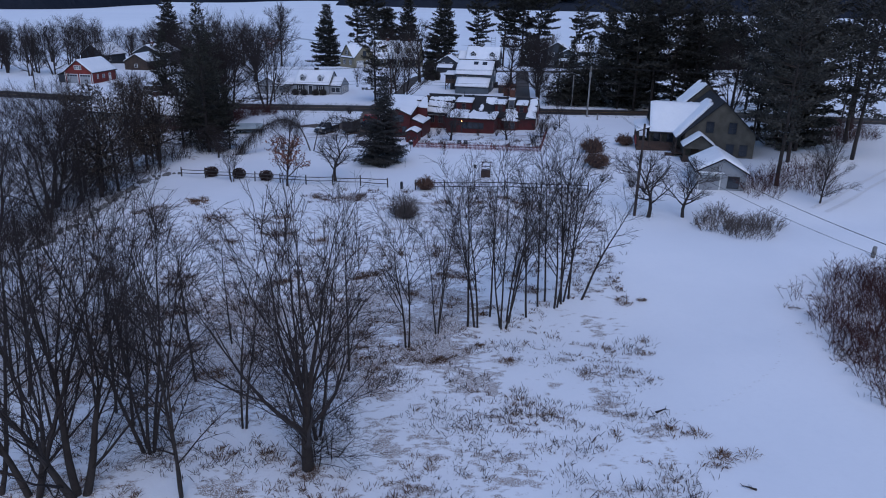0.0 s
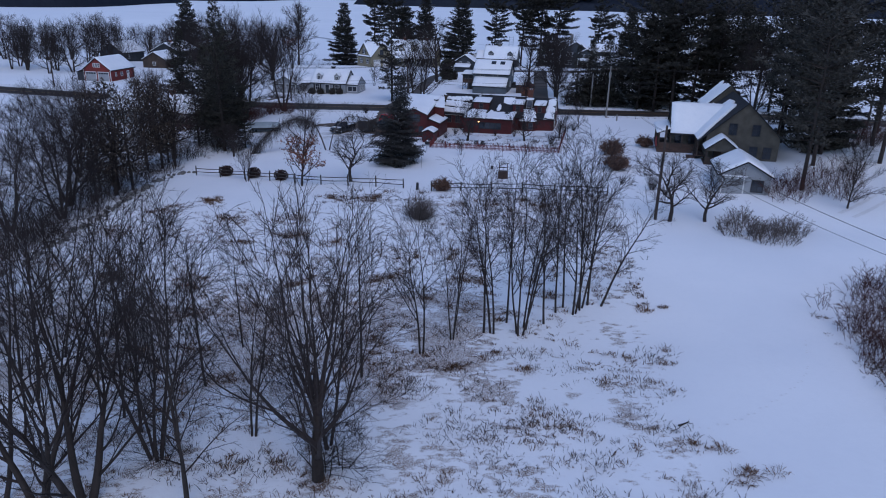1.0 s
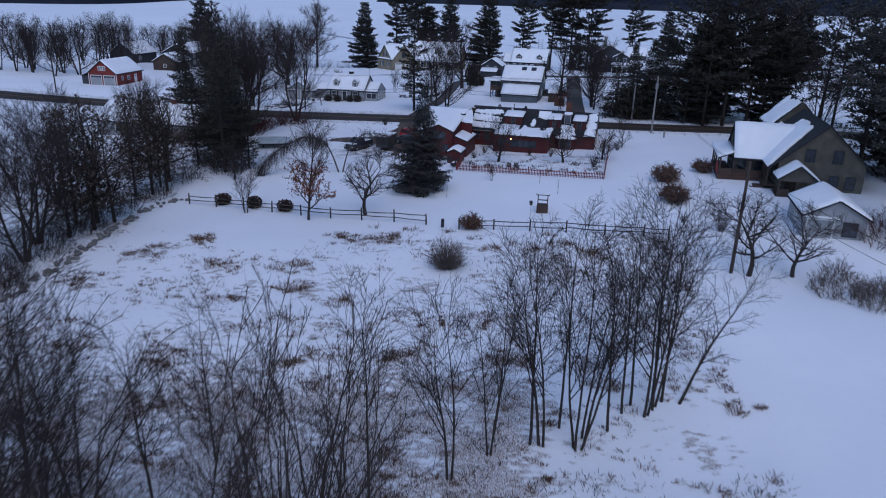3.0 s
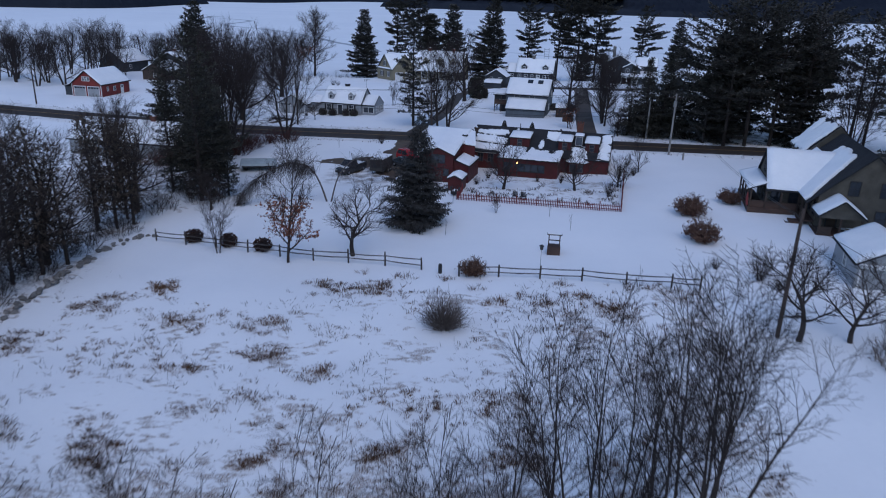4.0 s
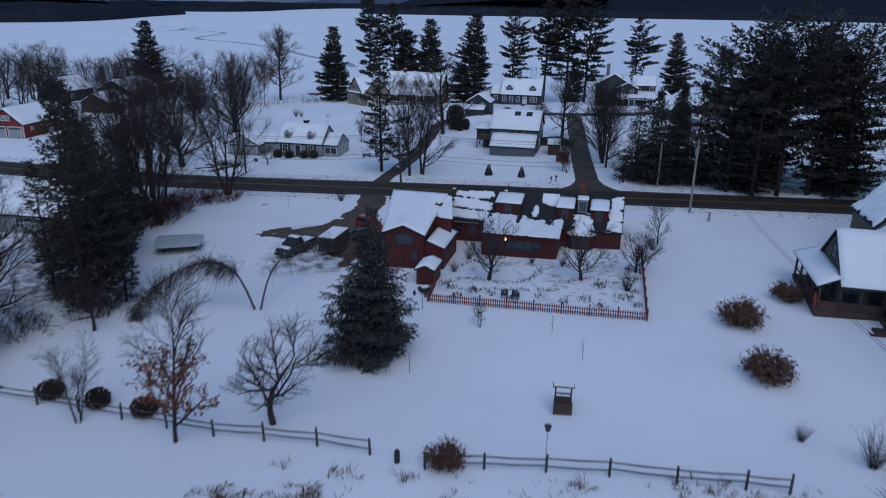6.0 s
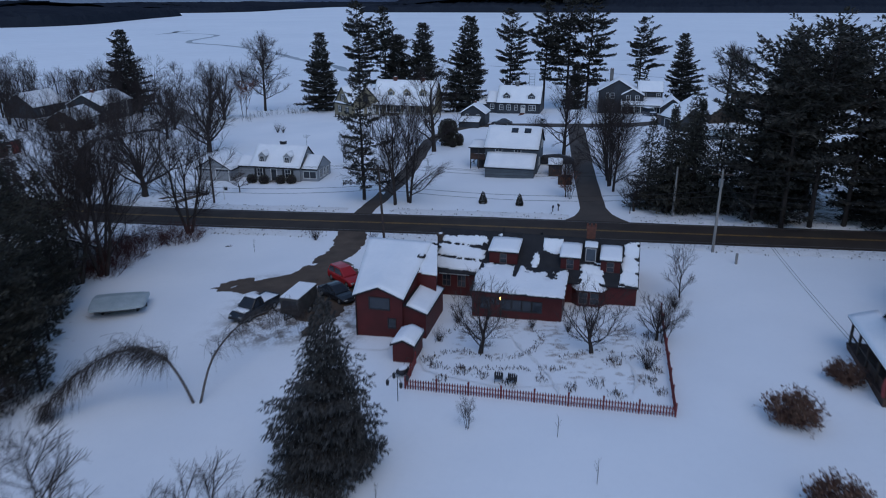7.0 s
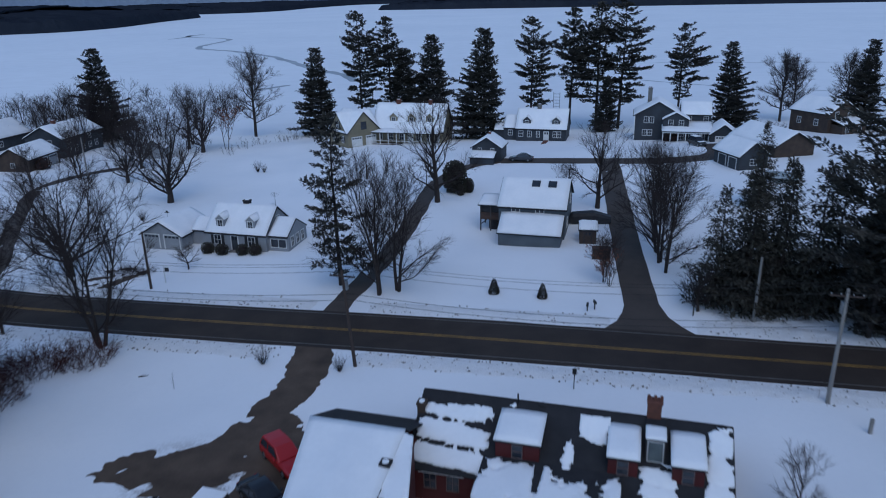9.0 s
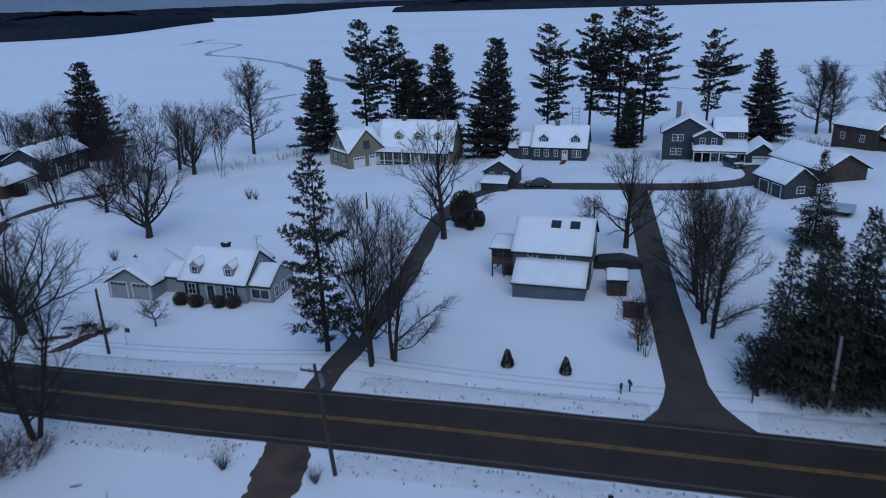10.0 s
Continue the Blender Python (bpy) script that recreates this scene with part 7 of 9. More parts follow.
def bare_tree(name, seed, stems, height, spread, radius, spec, label, bark=BARK, twig=TWIG, clear=0.0, wander=0.09, lift=0.07, category="tree", leaves=None):
    """A leafless tree: one or more stems, and a crown of three orders of branches."""
    rng = random.Random(seed)
    base = thing(name, pose(0, 0, -400), label, category)
    cb = Build()
    for i in range(stems):
        tb = Build()
        a = 2 * math.pi * (i + rng.uniform(-0.3, 0.3)) / max(1, stems)
        tilt = spread * (rng.uniform(0.45, 1.1) if stems > 1 else rng.uniform(0, 0.25))
        w = Vector((math.sin(tilt) * math.cos(a), math.sin(tilt) * math.sin(a), math.cos(tilt)))
        pos = Vector((0.10 * math.cos(a) * (stems > 1) * stems ** 0.5, 0.10 * math.sin(a) * (stems > 1) * stems ** 0.5, -0.25))
        h = height * (rng.uniform(0.78, 1.05) if stems > 1 else 1)
        r = radius * (rng.uniform(0.75, 1.1) if stems > 1 else 1)
        pts, rad = limb(tb, rng, pos, w, h, r, 0.012, 7, 9, wander, lift)
        pts2 = pts[int(clear * 9):]
        branches(cb, rng, pts2, rad[int(clear * 9):], spec, 0)
        part("trunk" if stems == 1 else "stem", tb, bark, base, smooth=True)
    tagged(part("crown", cb, twig, base), kind="stuff")
    if leaves:
        lb = Build()
        vs = cb.v
        for _ in range(leaves[0]):
            p = Vector(rng.choice(vs))
            if p.z > height * leaves[2]:
                continue
            blade(lb, p + unit(rng) * 0.06, unit(rng) + Vector((0, 0, -0.6)), rng.uniform(0.6, 1.2) * leaves[1], rng)
        tagged(part("foliage", lb, RUSTLEAF, base, "clinging rust-brown leaves"), kind="stuff")
    return base


def blade(b, p, d, size, rng):
    """One small folded leaf."""
    d = d.normalized()
    s = d.cross(unit(rng)).normalized() * size * 0.32
    q = p + d * size * 0.5
    b.add([p, q + s, p + d * size, q - s], [(0, 1, 2, 3)])


def spray(b, p, d, ln, wd, rng, droop=0.0):
    """A flat needle spray: a kite that sags a little."""
    d = d.normalized()
    s = d.cross(Vector((0, 0, 1)) + unit(rng) * 0.5)
    s = (s.normalized() if s.length > 1e-4 else Vector((1, 0, 0))) * wd
    m = p + d * ln * 0.45
    e = p + d * ln + Vector((0, 0, -droop * ln))
    b.add([p, m + s, e, m - s], [(0, 1, 2), (0, 2, 3)])


def tier_shape(kind, s):
    """How far the boughs reach at s of the crown's height, from its foot to its top."""
    if kind == "spruce":
        return (1 - s) ** 0.85 * (0.72 + 0.28 * min(1.0, s * 7)) + 0.02
    if kind == "cedar":
        return (1 - s) ** 0.45 * (0.6 + 0.4 * min(1.0, s * 4))
    if kind == "cone_pine":
        return (1 - s) ** 0.72 * (0.7 + 0.3 * min(1.0, s * 5)) + 0.06
    return min(1.0, 0.62 + 0.9 * s) * (1 - max(0.0, (s - 0.35) / 0.67) ** 1.9) + 0.07


def conifer(name, seed, height, radius, label, needles=NEEDLE, kind="spruce", bare=0.05, gap=0.5, count=8, size=0.4, wide=0.14, pitch=0.3, fill=2, ragged=0.2, skip=0.0, category="tree"):
    """An evergreen: a tapered trunk and tiers of boughs, each a fan of side shoots set with fine needle sprays."""
    rng = random.Random(seed)
    base = thing(name, pose(0, 0, -400), label, category)
    tb, cb, bb = Build(), Build(), Build()
    r0 = 0.011 * height + 0.06
    lean = [Vector((rng.uniform(-1, 1) * 0.012 * height * (i / 8) ** 1.5, rng.uniform(-1, 1) * 0.012 * height * (i / 8) ** 1.5, height * i / 8 - (0.3 if i == 0 else 0))) for i in range(9)]
    tb.tube(lean, [r0 * (1 - 0.93 * i / 8) for i in range(9)], 8)
    part("trunk", tb, BARK, base, smooth=True)
    pine = kind in ("pine", "cone_pine")
    lop = rng.uniform(0, 6.28)

    def axis(z):
        s = max(0, min(7.999, z / height * 8))
        return lean[int(s)].lerp(lean[int(s) + 1], s - int(s))
    z = bare * height
    while z < height * 0.985:
        s = (z - bare * height) / (height * (1 - bare))
        reach = radius * tier_shape(kind, s) * rng.uniform(1 - ragged, 1 + 0.5 * ragged)
        n = max(3, int(count * (1 - 0.35 * s) * rng.uniform(0.8, 1.2)))
        a0 = rng.uniform(0, 6.28)
        for i in range(n):
            if rng.random() < skip:
                continue
            a = a0 + 6.283 * (i + rng.uniform(-0.35, 0.35)) / n
            ln = max(0.25, reach * rng.uniform(0.45 if pine else 0.62, 1.12) * (1 + (0.35 if pine else 0.08) * math.cos(a - lop + 2.0 * s)))
            if pine:
                rise, bend = -0.12 + 0.50 * s + rng.uniform(-0.12, 0.12), 0.16
            elif kind == "cedar":
                rise, bend = 0.55 + rng.uniform(-0.2, 0.25), 0.25
            else:
                rise, bend = -0.42 + 0.75 * s + rng.uniform(-0.08, 0.08), 0.24
            h = Vector((math.cos(a), math.sin(a), 0))
            across = Vector((-math.sin(a), math.cos(a), 0))
            p0 = axis(z + rng.uniform(-0.45, 0.45) * gap)

            def on(t):
                return p0 + h * (ln * t) + Vector((0, 0, ln * (rise * t + bend * t * t)))
            if ln > 0.8:
                bb.tube([p0, on(0.5), on(0.95)], [0.012 + 0.010 * ln, 0.010 + 0.005 * ln, 0.008], 3, caps=False)
            start = 0.34 if pine else 0.12
            m = max(3, int(ln * (1 - start) / pitch))
            for j in range(m):
                t = start + (1 - start) * (j + rng.random()) / m
                p = on(t)
                sgn = 1 if j % 2 else -1
                reach2 = min(1.5, (0.22 + 0.75 * (1 - t) * (0.45 + 0.55 * min(1.0, t * 2.5))) * ln * 0.55 + 0.18)
                w = (across * sgn * rng.uniform(0.5, 1.0) + h * rng.uniform(0.45, 0.95) + Vector((0, 0, rng.uniform(-0.15, 0.2) + (0.15 if pine else -0.12)))).normalized()
                k = max(1, int(reach2 / (size * 0.55)))
                for q in range(k):
                    c = p + w * (reach2 * (q + rng.random()) / k)
                    for _ in range(fill):
                        d = w + unit(rng) * 0.75 + Vector((0, 0, 0.25 if pine else -0.10))
                        spray(cb, c + unit(rng) * size * 0.2, d, size * rng.uniform(0.65, 1.25), size * wide, rng, 0.08 if pine else 0.2)
            for _ in range(fill + 1):
                spray(cb, on(0.95), h + Vector((0, 0, rise + 2 * bend)) + unit(rng) * 0.5, size * rng.uniform(0.8, 1.3), size * wide, rng, 0.05)
        z += gap * rng.uniform(0.8, 1.2) * (1 - 0.25 * s)
    for _ in range(14):
        spray(cb, axis(height * rng.uniform(0.93, 0.99)), unit(rng) * 0.5 + Vector((0, 0, 1)), size * 1.2, size * wide, rng)
    tagged(part("branchwork", bb, BARK, base), kind="stuff")
    tagged(part("crown", cb, needles, base), kind="stuff")
    return base


def fine_twigs(b, rng, pts, count, length, thin, lift):
    """Short tapering shoots along a limb, each one slim spike."""
    n = len(pts) - 1
    for i in range(count):
        s = 0.1 + 0.9 * (i + rng.random()) / count
        f = min(n - 1, int(s * n))
        p = pts[f].lerp(pts[f + 1], s * n - f)
        w = (fork(rng, pts[f + 1] - pts[f], rng.uniform(0.35, 0.95)) + Vector((0, 0, lift))).normalized()
        tip = p + w * length * rng.uniform(0.5, 1.25)
        side = w.cross(unit(rng)).normalized() * thin
        up = w.cross(side)
        k = len(b.v)
        b.v += [tuple(p + side), tuple(p - side * 0.5 + up * 0.87), tuple(p - side * 0.5 - up * 0.87), tuple(tip)]
        b.f += [(k, k + 1, k + 3), (k + 1, k + 2, k + 3), (k + 2, k, k + 3)]


def ramified(b, rng, p, way, ln, r, depth, o):
    """A limb with side limbs and a forked tip, each ramified again down to fine shoots."""
    sides = 6 if r > 0.1 else 4 if r > 0.04 else 3
    pts, rad = limb(b, rng, p, way, ln, r, max(o["thin"], r * 0.62), sides, 4 if depth > 2 else 3 if depth > 0 else 2, o["wander"], o["lift"])
    if depth <= 2:
        fine_twigs(b, rng, pts, o["twigs"] if depth else o["twigs"] + 2, o["sprig"] * (1.0 if depth < 2 else 0.8), o["thin"] * 0.8, o["lift"])
    if depth == 0:
        return
    tip = (pts[-1] - pts[-2]).normalized()
    for i in range(2):
        w = fork(rng, tip, o["angle"] * (rng.uniform(0.15, 0.5) if i == 0 else rng.uniform(0.8, 1.3)))
        ramified(b, rng, pts[-1], w, ln * o["decay"] * rng.uniform(0.82, 1.12), max(o["thin"], rad[-1] * (0.92 if i == 0 else 0.7)), depth - 1, o)
    for i in range(o["side"]):
        k = 1 + i % (len(pts) - 2)
        w = fork(rng, pts[k + 1] - pts[k], o["angle"] * rng.uniform(1.1, 1.8))
        ramified(b, rng, pts[k], w, ln * o["decay"] * rng.uniform(0.5, 0.85), max(o["thin"], rad[k] * 0.45), max(0, depth - 2 + (i == 0 and depth > 3)), o)


def maple(name, seed, height, across, radius, label, leader=0.5, bole=0.3, limbs=9, low=1.15, high=0.4, stems=1, lean=0.25, depth=3, bark=BARK, twig=TWIG, **kw):
    """A leafless maple: a tapering trunk with scaffold limbs all round that fill one wide crown with fine shoots."""
    rng = random.Random(seed)
    o = dict(angle=0.5, decay=0.74, lift=0.06, wander=0.11, twigs=6, sprig=1.0, thin=0.013, side=2)
    o.update(kw)
    base = thing(name, pose(0, 0, -400), label, "tree")
    cb = Build()
    total = sum(o["decay"] ** i for i in range(depth + 1))
    for i in range(stems):
        tb = Build()
        a = 6.283 * (i + rng.uniform(-0.25, 0.25)) / stems
        tilt = lean * rng.uniform(0.6, 1.2) if stems > 1 else rng.uniform(0.0, 0.06)
        w = Vector((math.sin(tilt) * math.cos(a), math.sin(tilt) * math.sin(a), math.cos(tilt)))
        off = radius * 1.0 if stems > 1 else 0.0
        pts, rad = limb(tb, rng, Vector((off * math.cos(a), off * math.sin(a), -0.3)), w, height * leader * rng.uniform(0.9, 1.05), radius * 1.12, radius * 0.5, 8, 9, 0.05, 0.03)
        part("trunk" if stems == 1 else "stem", tb, bark, base, smooth=True)
        n = len(pts) - 1
        for j in range(limbs):
            t = j / (limbs - 1)
            s = (bole + (1 - bole) * t ** 0.85) * n
            f = min(n - 1, int(s))
            p = pts[f].lerp(pts[f + 1], s - f)
            ang = (low + (high - low) * t) * rng.uniform(0.8, 1.15)
            az = 2.4 * j + seed + rng.uniform(-0.5, 0.5)
            if stems > 1 and t < 0.7:
                az = a + rng.uniform(-1.5, 1.5)
            d = Vector((math.sin(ang) * math.cos(az), math.sin(ang) * math.sin(az), math.cos(ang)))
            reach = 1.0 / math.hypot(math.sin(ang) / across, math.cos(ang) / max(1.0, height - p.z))
            ramified(cb, rng, p, d, reach / total * rng.uniform(0.85, 1.12), rad[f] * rng.uniform(0.45, 0.62), depth, o)
        for j in range(2):
            ramified(cb, rng, pts[-1], fork(rng, pts[-1] - pts[-2], 0.18 + 0.2 * j), (height - pts[-1].z) / total * rng.uniform(0.95, 1.1), rad[-1] * (0.9 - 0.2 * j), depth, o)
    tops = sorted(v[2] for v in cb.v)
    full = 0.96 * height / tops[int(len(tops) * 0.985)]
    far = sorted(math.hypot(x, y) for x, y, z in cb.v)
    flat = across / far[int(len(far) * 0.96)]
    cb.v = [(x * flat, y * flat, z * full) for x, y, z in cb.v]
    for ob in base.children:
        ob.data.transform(Matrix.Diagonal((flat, flat, full, 1)))
    tagged(part("crown", cb, twig, base), kind="stuff")
    return base


def plant(proto, places, sink=0.1, seed=1, group="", tilt=1.5, stray=0.0):
    """Copies of a tree at (x, y, height factor[, turn]); the first place takes the original."""
    rng, first = random.Random(seed), None
    if group:
        proto["group"] = group
    for i, spot in enumerate(places):
        x, y, k = spot[:3]
        x, y = x + stray * rng.uniform(-0.5, 0.5), y + stray * rng.uniform(-1, 1)
        turn = spot[3] if len(spot) > 3 else rng.uniform(0, 360)
        wide = k * rng.uniform(0.92, 1.08)
        m = pose(x, y, gz(x, y) - sink * k, rng.uniform(-tilt, tilt), rng.uniform(-tilt, tilt), turn) @ Matrix.Diagonal((wide, wide, k, 1))
        if i == 0:
            first = m
        else:
            copy_thing(proto, m)
    proto.matrix_basis = first


# spec rows: count, length, angle, start, lift, sides, segments, thinnest
SAPLING = [(12, 4.3, 33, 0.30, 0.08, 4, 4, 0.017), (7, 1.7, 38, 0.2, 0.05, 3, 2, 0.012), (4, 0.9, 44, 0.2, 0.02, 3, 1, 0.009)]
VASE = [(13, 5.4, 38, 0.26, 0.05, 4, 5, 0.019), (7, 2.3, 42, 0.2, 0.03, 3, 2, 0.011), (4, 1.1, 46, 0.15, 0.01, 3, 1, 0.008)]
LOW = [(6, 3.6, 74, 0.10, 0.01, 4, 5, 0.012), (8, 1.5, 46, 0.15, 0.01, 3, 2, 0.008), (4, 0.7, 44, 0.2, 0.0, 3, 1, 0.006)]
OAK = [(28, 3.7, 42, 0.14, 0.11, 4, 4, 0.020), (9, 1.6, 40, 0.2, 0.06, 3, 2, 0.011), (5, 0.6, 42, 0.2, 0.02, 3, 1, 0.008)]
FAR = [(10, 4.6, 42, 0.20, 0.07, 3, 3, 0.040), (7, 2.3, 42, 0.2, 0.04, 3, 1, 0.024), (3, 1.3, 42, 0.2, 0.02, 3, 1, 0.018)]
YARD = [(11, 2.4, 34, 0.25, 0.08, 4, 3, 0.016), (6, 1.2, 40, 0.2, 0.05, 3, 2, 0.010), (4, 0.6, 42, 0.2, 0.02, 3, 1, 0.008)]
GNARL = [(15, 3.3, 66, 0.05, 0.10, 5, 5, 0.030), (10, 1.5, 50, 0.2, 0.10, 3, 2, 0.012), (6, 0.7, 45, 0.2, 0.05, 3, 1, 0.009)]

vase_a = maple("bare_maple", 11, 15.8, 7.2, 0.25, "leafless many-limbed maple standing in the snowy meadow", leader=0.24, bole=0.42, limbs=9, low=0.95, high=0.12, depth=4, wander=0.07, lift=0.06, sprig=0.7, thin=0.011, twigs=3, side=1, angle=0.42, decay=0.8)
vase_b = bare_tree("bare_maple", 12, 5, 15.0, 0.27, 0.11, VASE, "leafless clump of slender maple stems in the meadow", wander=0.06, lift=0.03)
vase_c = bare_tree("bare_maple", 13, 2, 15.2, 0.22, 0.13, VASE, "leafless twin-stemmed young maple in the meadow", wander=0.07, lift=0.04)
vase_d = maple("bare_maple", 14, 15.4, 6.2, 0.17, "leafless maple with wide-leaning stems", leader=0.42, bole=0.3, limbs=5, low=0.8, high=0.15, stems=3, lean=0.28, depth=3, wander=0.07, lift=0.06, sprig=0.7, thin=0.011, twigs=3, side=1, angle=0.42, decay=0.8)
sap_a = bare_tree("bare_sapling", 21, 1, 12.6, 0.15, 0.10, SAPLING, "slender leafless sapling in the snowy meadow", wander=0.05, lift=0.03)
sap_b = bare_tree("bare_sapling", 22, 2, 12.8, 0.10, 0.085, SAPLING, "slender leafless twin-stemmed sapling in the meadow", wander=0.05, lift=0.03)
sap_c = bare_tree("bare_sapling", 24, 3, 13.0, 0.13, 0.075, SAPLING, "slender leafless three-stemmed sapling in the meadow", wander=0.06, lift=0.03)
sap_lean = bare_tree("leaning_sapling", 23, 1, 10.5, 0.15, 0.11, [(15, 2.6, 42, 0.25, 0.05, 4, 4, 0.016), (7, 1.3, 40, 0.25, 0.02, 3, 3, 0.010), (4, 0.6, 42, 0.3, 0.0, 3, 2, 0.007)], "leafless sapling leaning out over the snow", wander=0.06, lift=0.0)
skirt = bare_tree("low_branching_shoots", 15, 3, 3.2, 0.5, 0.05, LOW, "low wide-spreading leafless shoots at a maple's foot", lift=0.01)
plant(vase_a, [(-6.6, 10.9, 1.0, 20)], seed=2)
plant(skirt, [(-6.2, 11.2, 1.0), (-5.4, 11.8, 0.9), (-15.4, 12.4, 0.6)], seed=26)
plant(vase_b, [(-16.0, 12.9, 1.0), (-32.0, 20.0, 1.0)], seed=3)
plant(vase_c, [(-12.9, 8.7, 0.95), (-6.4, 13.7, 0.95), (-22.8, 9.4, 1.0), (-26.0, 19.0, 1.0)], seed=4)
plant(vase_d, [(-18.3, 9.0, 1.05, 150), (-20.8, 9.3, 0.95, 80), (-35.0, 13.0, 1.0)], seed=27)
plant(sap_a, [(-15.5, 20.5, 0.9), (-14.3, 25.7, 0.75), (-5.2, 21.3, 0.95), (9.5, 30.6, 0.98), (12.3, 31.9, 0.95), (3.5, 27.6, 0.95), (8.3, 28.9, 0.9), (5.4, 29.2, 1.0), (-19.5, 17.0, 1.0),
              (-22.5, 15.0, 1.0), (-28.5, 22.0, 1.0), (-24.0, 24.0, 0.9), (-33.0, 25.0, 1.0), (-36.0, 20.0, 1.0), (-20.5, 22.0, 0.85), (10.2, 31.4, 1.0), (-37.0, 30.0, 0.9)], seed=5, tilt=4.0)
plant(sap_b, [(-1.2, 24.6, 0.98), (4.2, 27.6, 1.05), (10.9, 30.5, 1.05), (-18.0, 15.5, 0.95), (6.6, 28.0, 1.0), (-11.0, 14.8, 0.9)], seed=6, tilt=3.0)
plant(sap_c, [(1.1, 26.8, 0.82), (6.2, 27.2, 1.0), (11.6, 31.2, 1.0), (-27.0, 24.5, 1.0)], seed=28, tilt=3.0)
sap_lean.matrix_basis = pose(13.4, 31.7, gz(13.4, 31.7) - 0.1, 0, 24, 15)

maple_a = maple("bare_street_tree", 31, 16.0, 6.9, 0.34, "tall leafless maple beside the road", leader=0.56, bole=0.24, limbs=12, low=1.15, high=0.45, sprig=1.1)
maple_t = maple("bare_shore_tree", 37, 21.5, 6.4, 0.30, "tall open-crowned leafless tree above the frozen lake", leader=0.74, bole=0.24, limbs=22, low=1.2, high=0.45, side=3, twigs=6, thin=0.016)
maple_b = maple("bare_street_tree", 32, 15.5, 5.9, 0.16, "spreading leafless maple with several stems", leader=0.5, bole=0.3, limbs=6, low=0.9, high=0.3, stems=3, lean=0.24, twigs=5)
maple_c = maple("bare_street_tree", 33, 15.0, 5.6, 0.16, "leafless haze-crowned tree in the row by the lane", leader=0.5, bole=0.22, limbs=7, low=1.0, high=0.3, stems=2, lean=0.16, twigs=5)
maple_r = maple("bare_street_tree", 34, 12.5, 6.7, 0.30, "round-crowned leafless maple forking near the ground", leader=0.3, bole=0.42, limbs=11, low=1.2, high=0.3, lift=0.09)
maple_w = maple("bare_street_tree", 38, 14.5, 9.4, 0.34, "wide-spreading leafless maple on the lawn", leader=0.32, bole=0.4, limbs=13, low=1.15, high=0.2, lift=0.07, twigs=6)
far_tree = bare_tree("far_bare_tree", 35, 3, 13.0, 0.24, 0.16, FAR, "leafless tree in the belt along the lake shore", clear=0.1, wander=0.08, lift=0.05)
far_round = maple("far_bare_tree", 36, 13.0, 4.8, 0.22, "round leafless tree in the belt along the lake shore", leader=0.45, bole=0.3, limbs=6, low=1.0, high=0.3, stems=2, lean=0.2, depth=2, sprig=1.6, twigs=6, thin=0.022)
belt = random.Random(77)
plant(far_tree, [(-62 - 5.6 * i + belt.uniform(-2.5, 2.5), 238 + 0.02 * i + belt.uniform(-9, 9), belt.uniform(0.8, 1.15)) for i in range(17)]
      + [(-96 - 8.5 * i + belt.uniform(-3, 3), 200 + belt.uniform(-10, 14), belt.uniform(0.75, 1.05)) for i in range(8)], seed=72, group="belt of bare trees")
plant(far_round, [(-104 - 3.4 * i + belt.uniform(-2, 2), 184 + 3.0 * i + belt.uniform(-4, 4), belt.uniform(0.8, 1.1)) for i in range(7)]
      + [(-86 - 5 * i + belt.uniform(-2, 2), 241 + belt.uniform(-5, 5), belt.uniform(0.9, 1.15)) for i in range(6)]
      + [(-64 - 6.5 * i + belt.uniform(-2, 2), 224 + belt.uniform(-5, 6), belt.uniform(0.7, 0.95)) for i in range(5)]
      + [(-68, 196, 0.75), (-74, 206, 0.7), (-104, 214, 1.0), (-90, 243, 1.0), (-112, 226, 1.0), (-126, 236, 1.1), (-142, 224, 1.1), (-75, 192, 0.6), (-98, 208, 0.7), (115, 250, 1.1), (-128, 225, 1.0), (120, 240, 1.0), (-112, 218, 1.0), (-108, 190, 0.9)], seed=73, group="belt of bare trees")
plant(maple_r, [(-44.4, 179.8, 1.15), (-53.4, 222, 1.1), (-60, 205, 0.8), (-57.5, 193.0, 0.8)], seed=71)
apple_a = maple("bare_apple_tree", 41, 6.2, 3.1, 0.14, "low fan-shaped leafless apple tree on the lawn", leader=0.32, bole=0.5, limbs=8, low=1.05, high=0.25, depth=3, sprig=0.45, thin=0.009, twigs=4, lift=0.1)
plant(maple_a, [(0.9, 173.3, 1.02), (24.7, 166.5, 0.8), (-58, 226, 0.9), (-47, 97, 0.7), (-38.9, 63.5, 0.8), (-41.5, 84.5, 0.75), (-37.3, 79.5, 0.7)], seed=7)
plant(maple_w, [(-45.0, 148.3, 1.0)], seed=43)
plant(maple_t, [(-49.8, 252.0, 1.04), (93.5, 266.0, 0.9), (97.5, 267.0, 0.85), (118.0, 280.0, 0.9), (124.0, 284.0, 0.84)], seed=39)
plant(maple_b, [(-31.2, 128.0, 1.15), (-35.6, 112.3, 1.3), (-37.2, 110.0, 1.25), (-38.0, 117.0, 1.2), (-50, 139, 0.75), (-46.5, 70, 0.85), (-41.5, 57.0, 0.85), (-40.4, 52.8, 0.85), (-44, 49, 0.9), (-47, 40, 0.85), (60, 112, 0.9), (67, 104, 0.8), (-38, 30, 0.8)], seed=8)
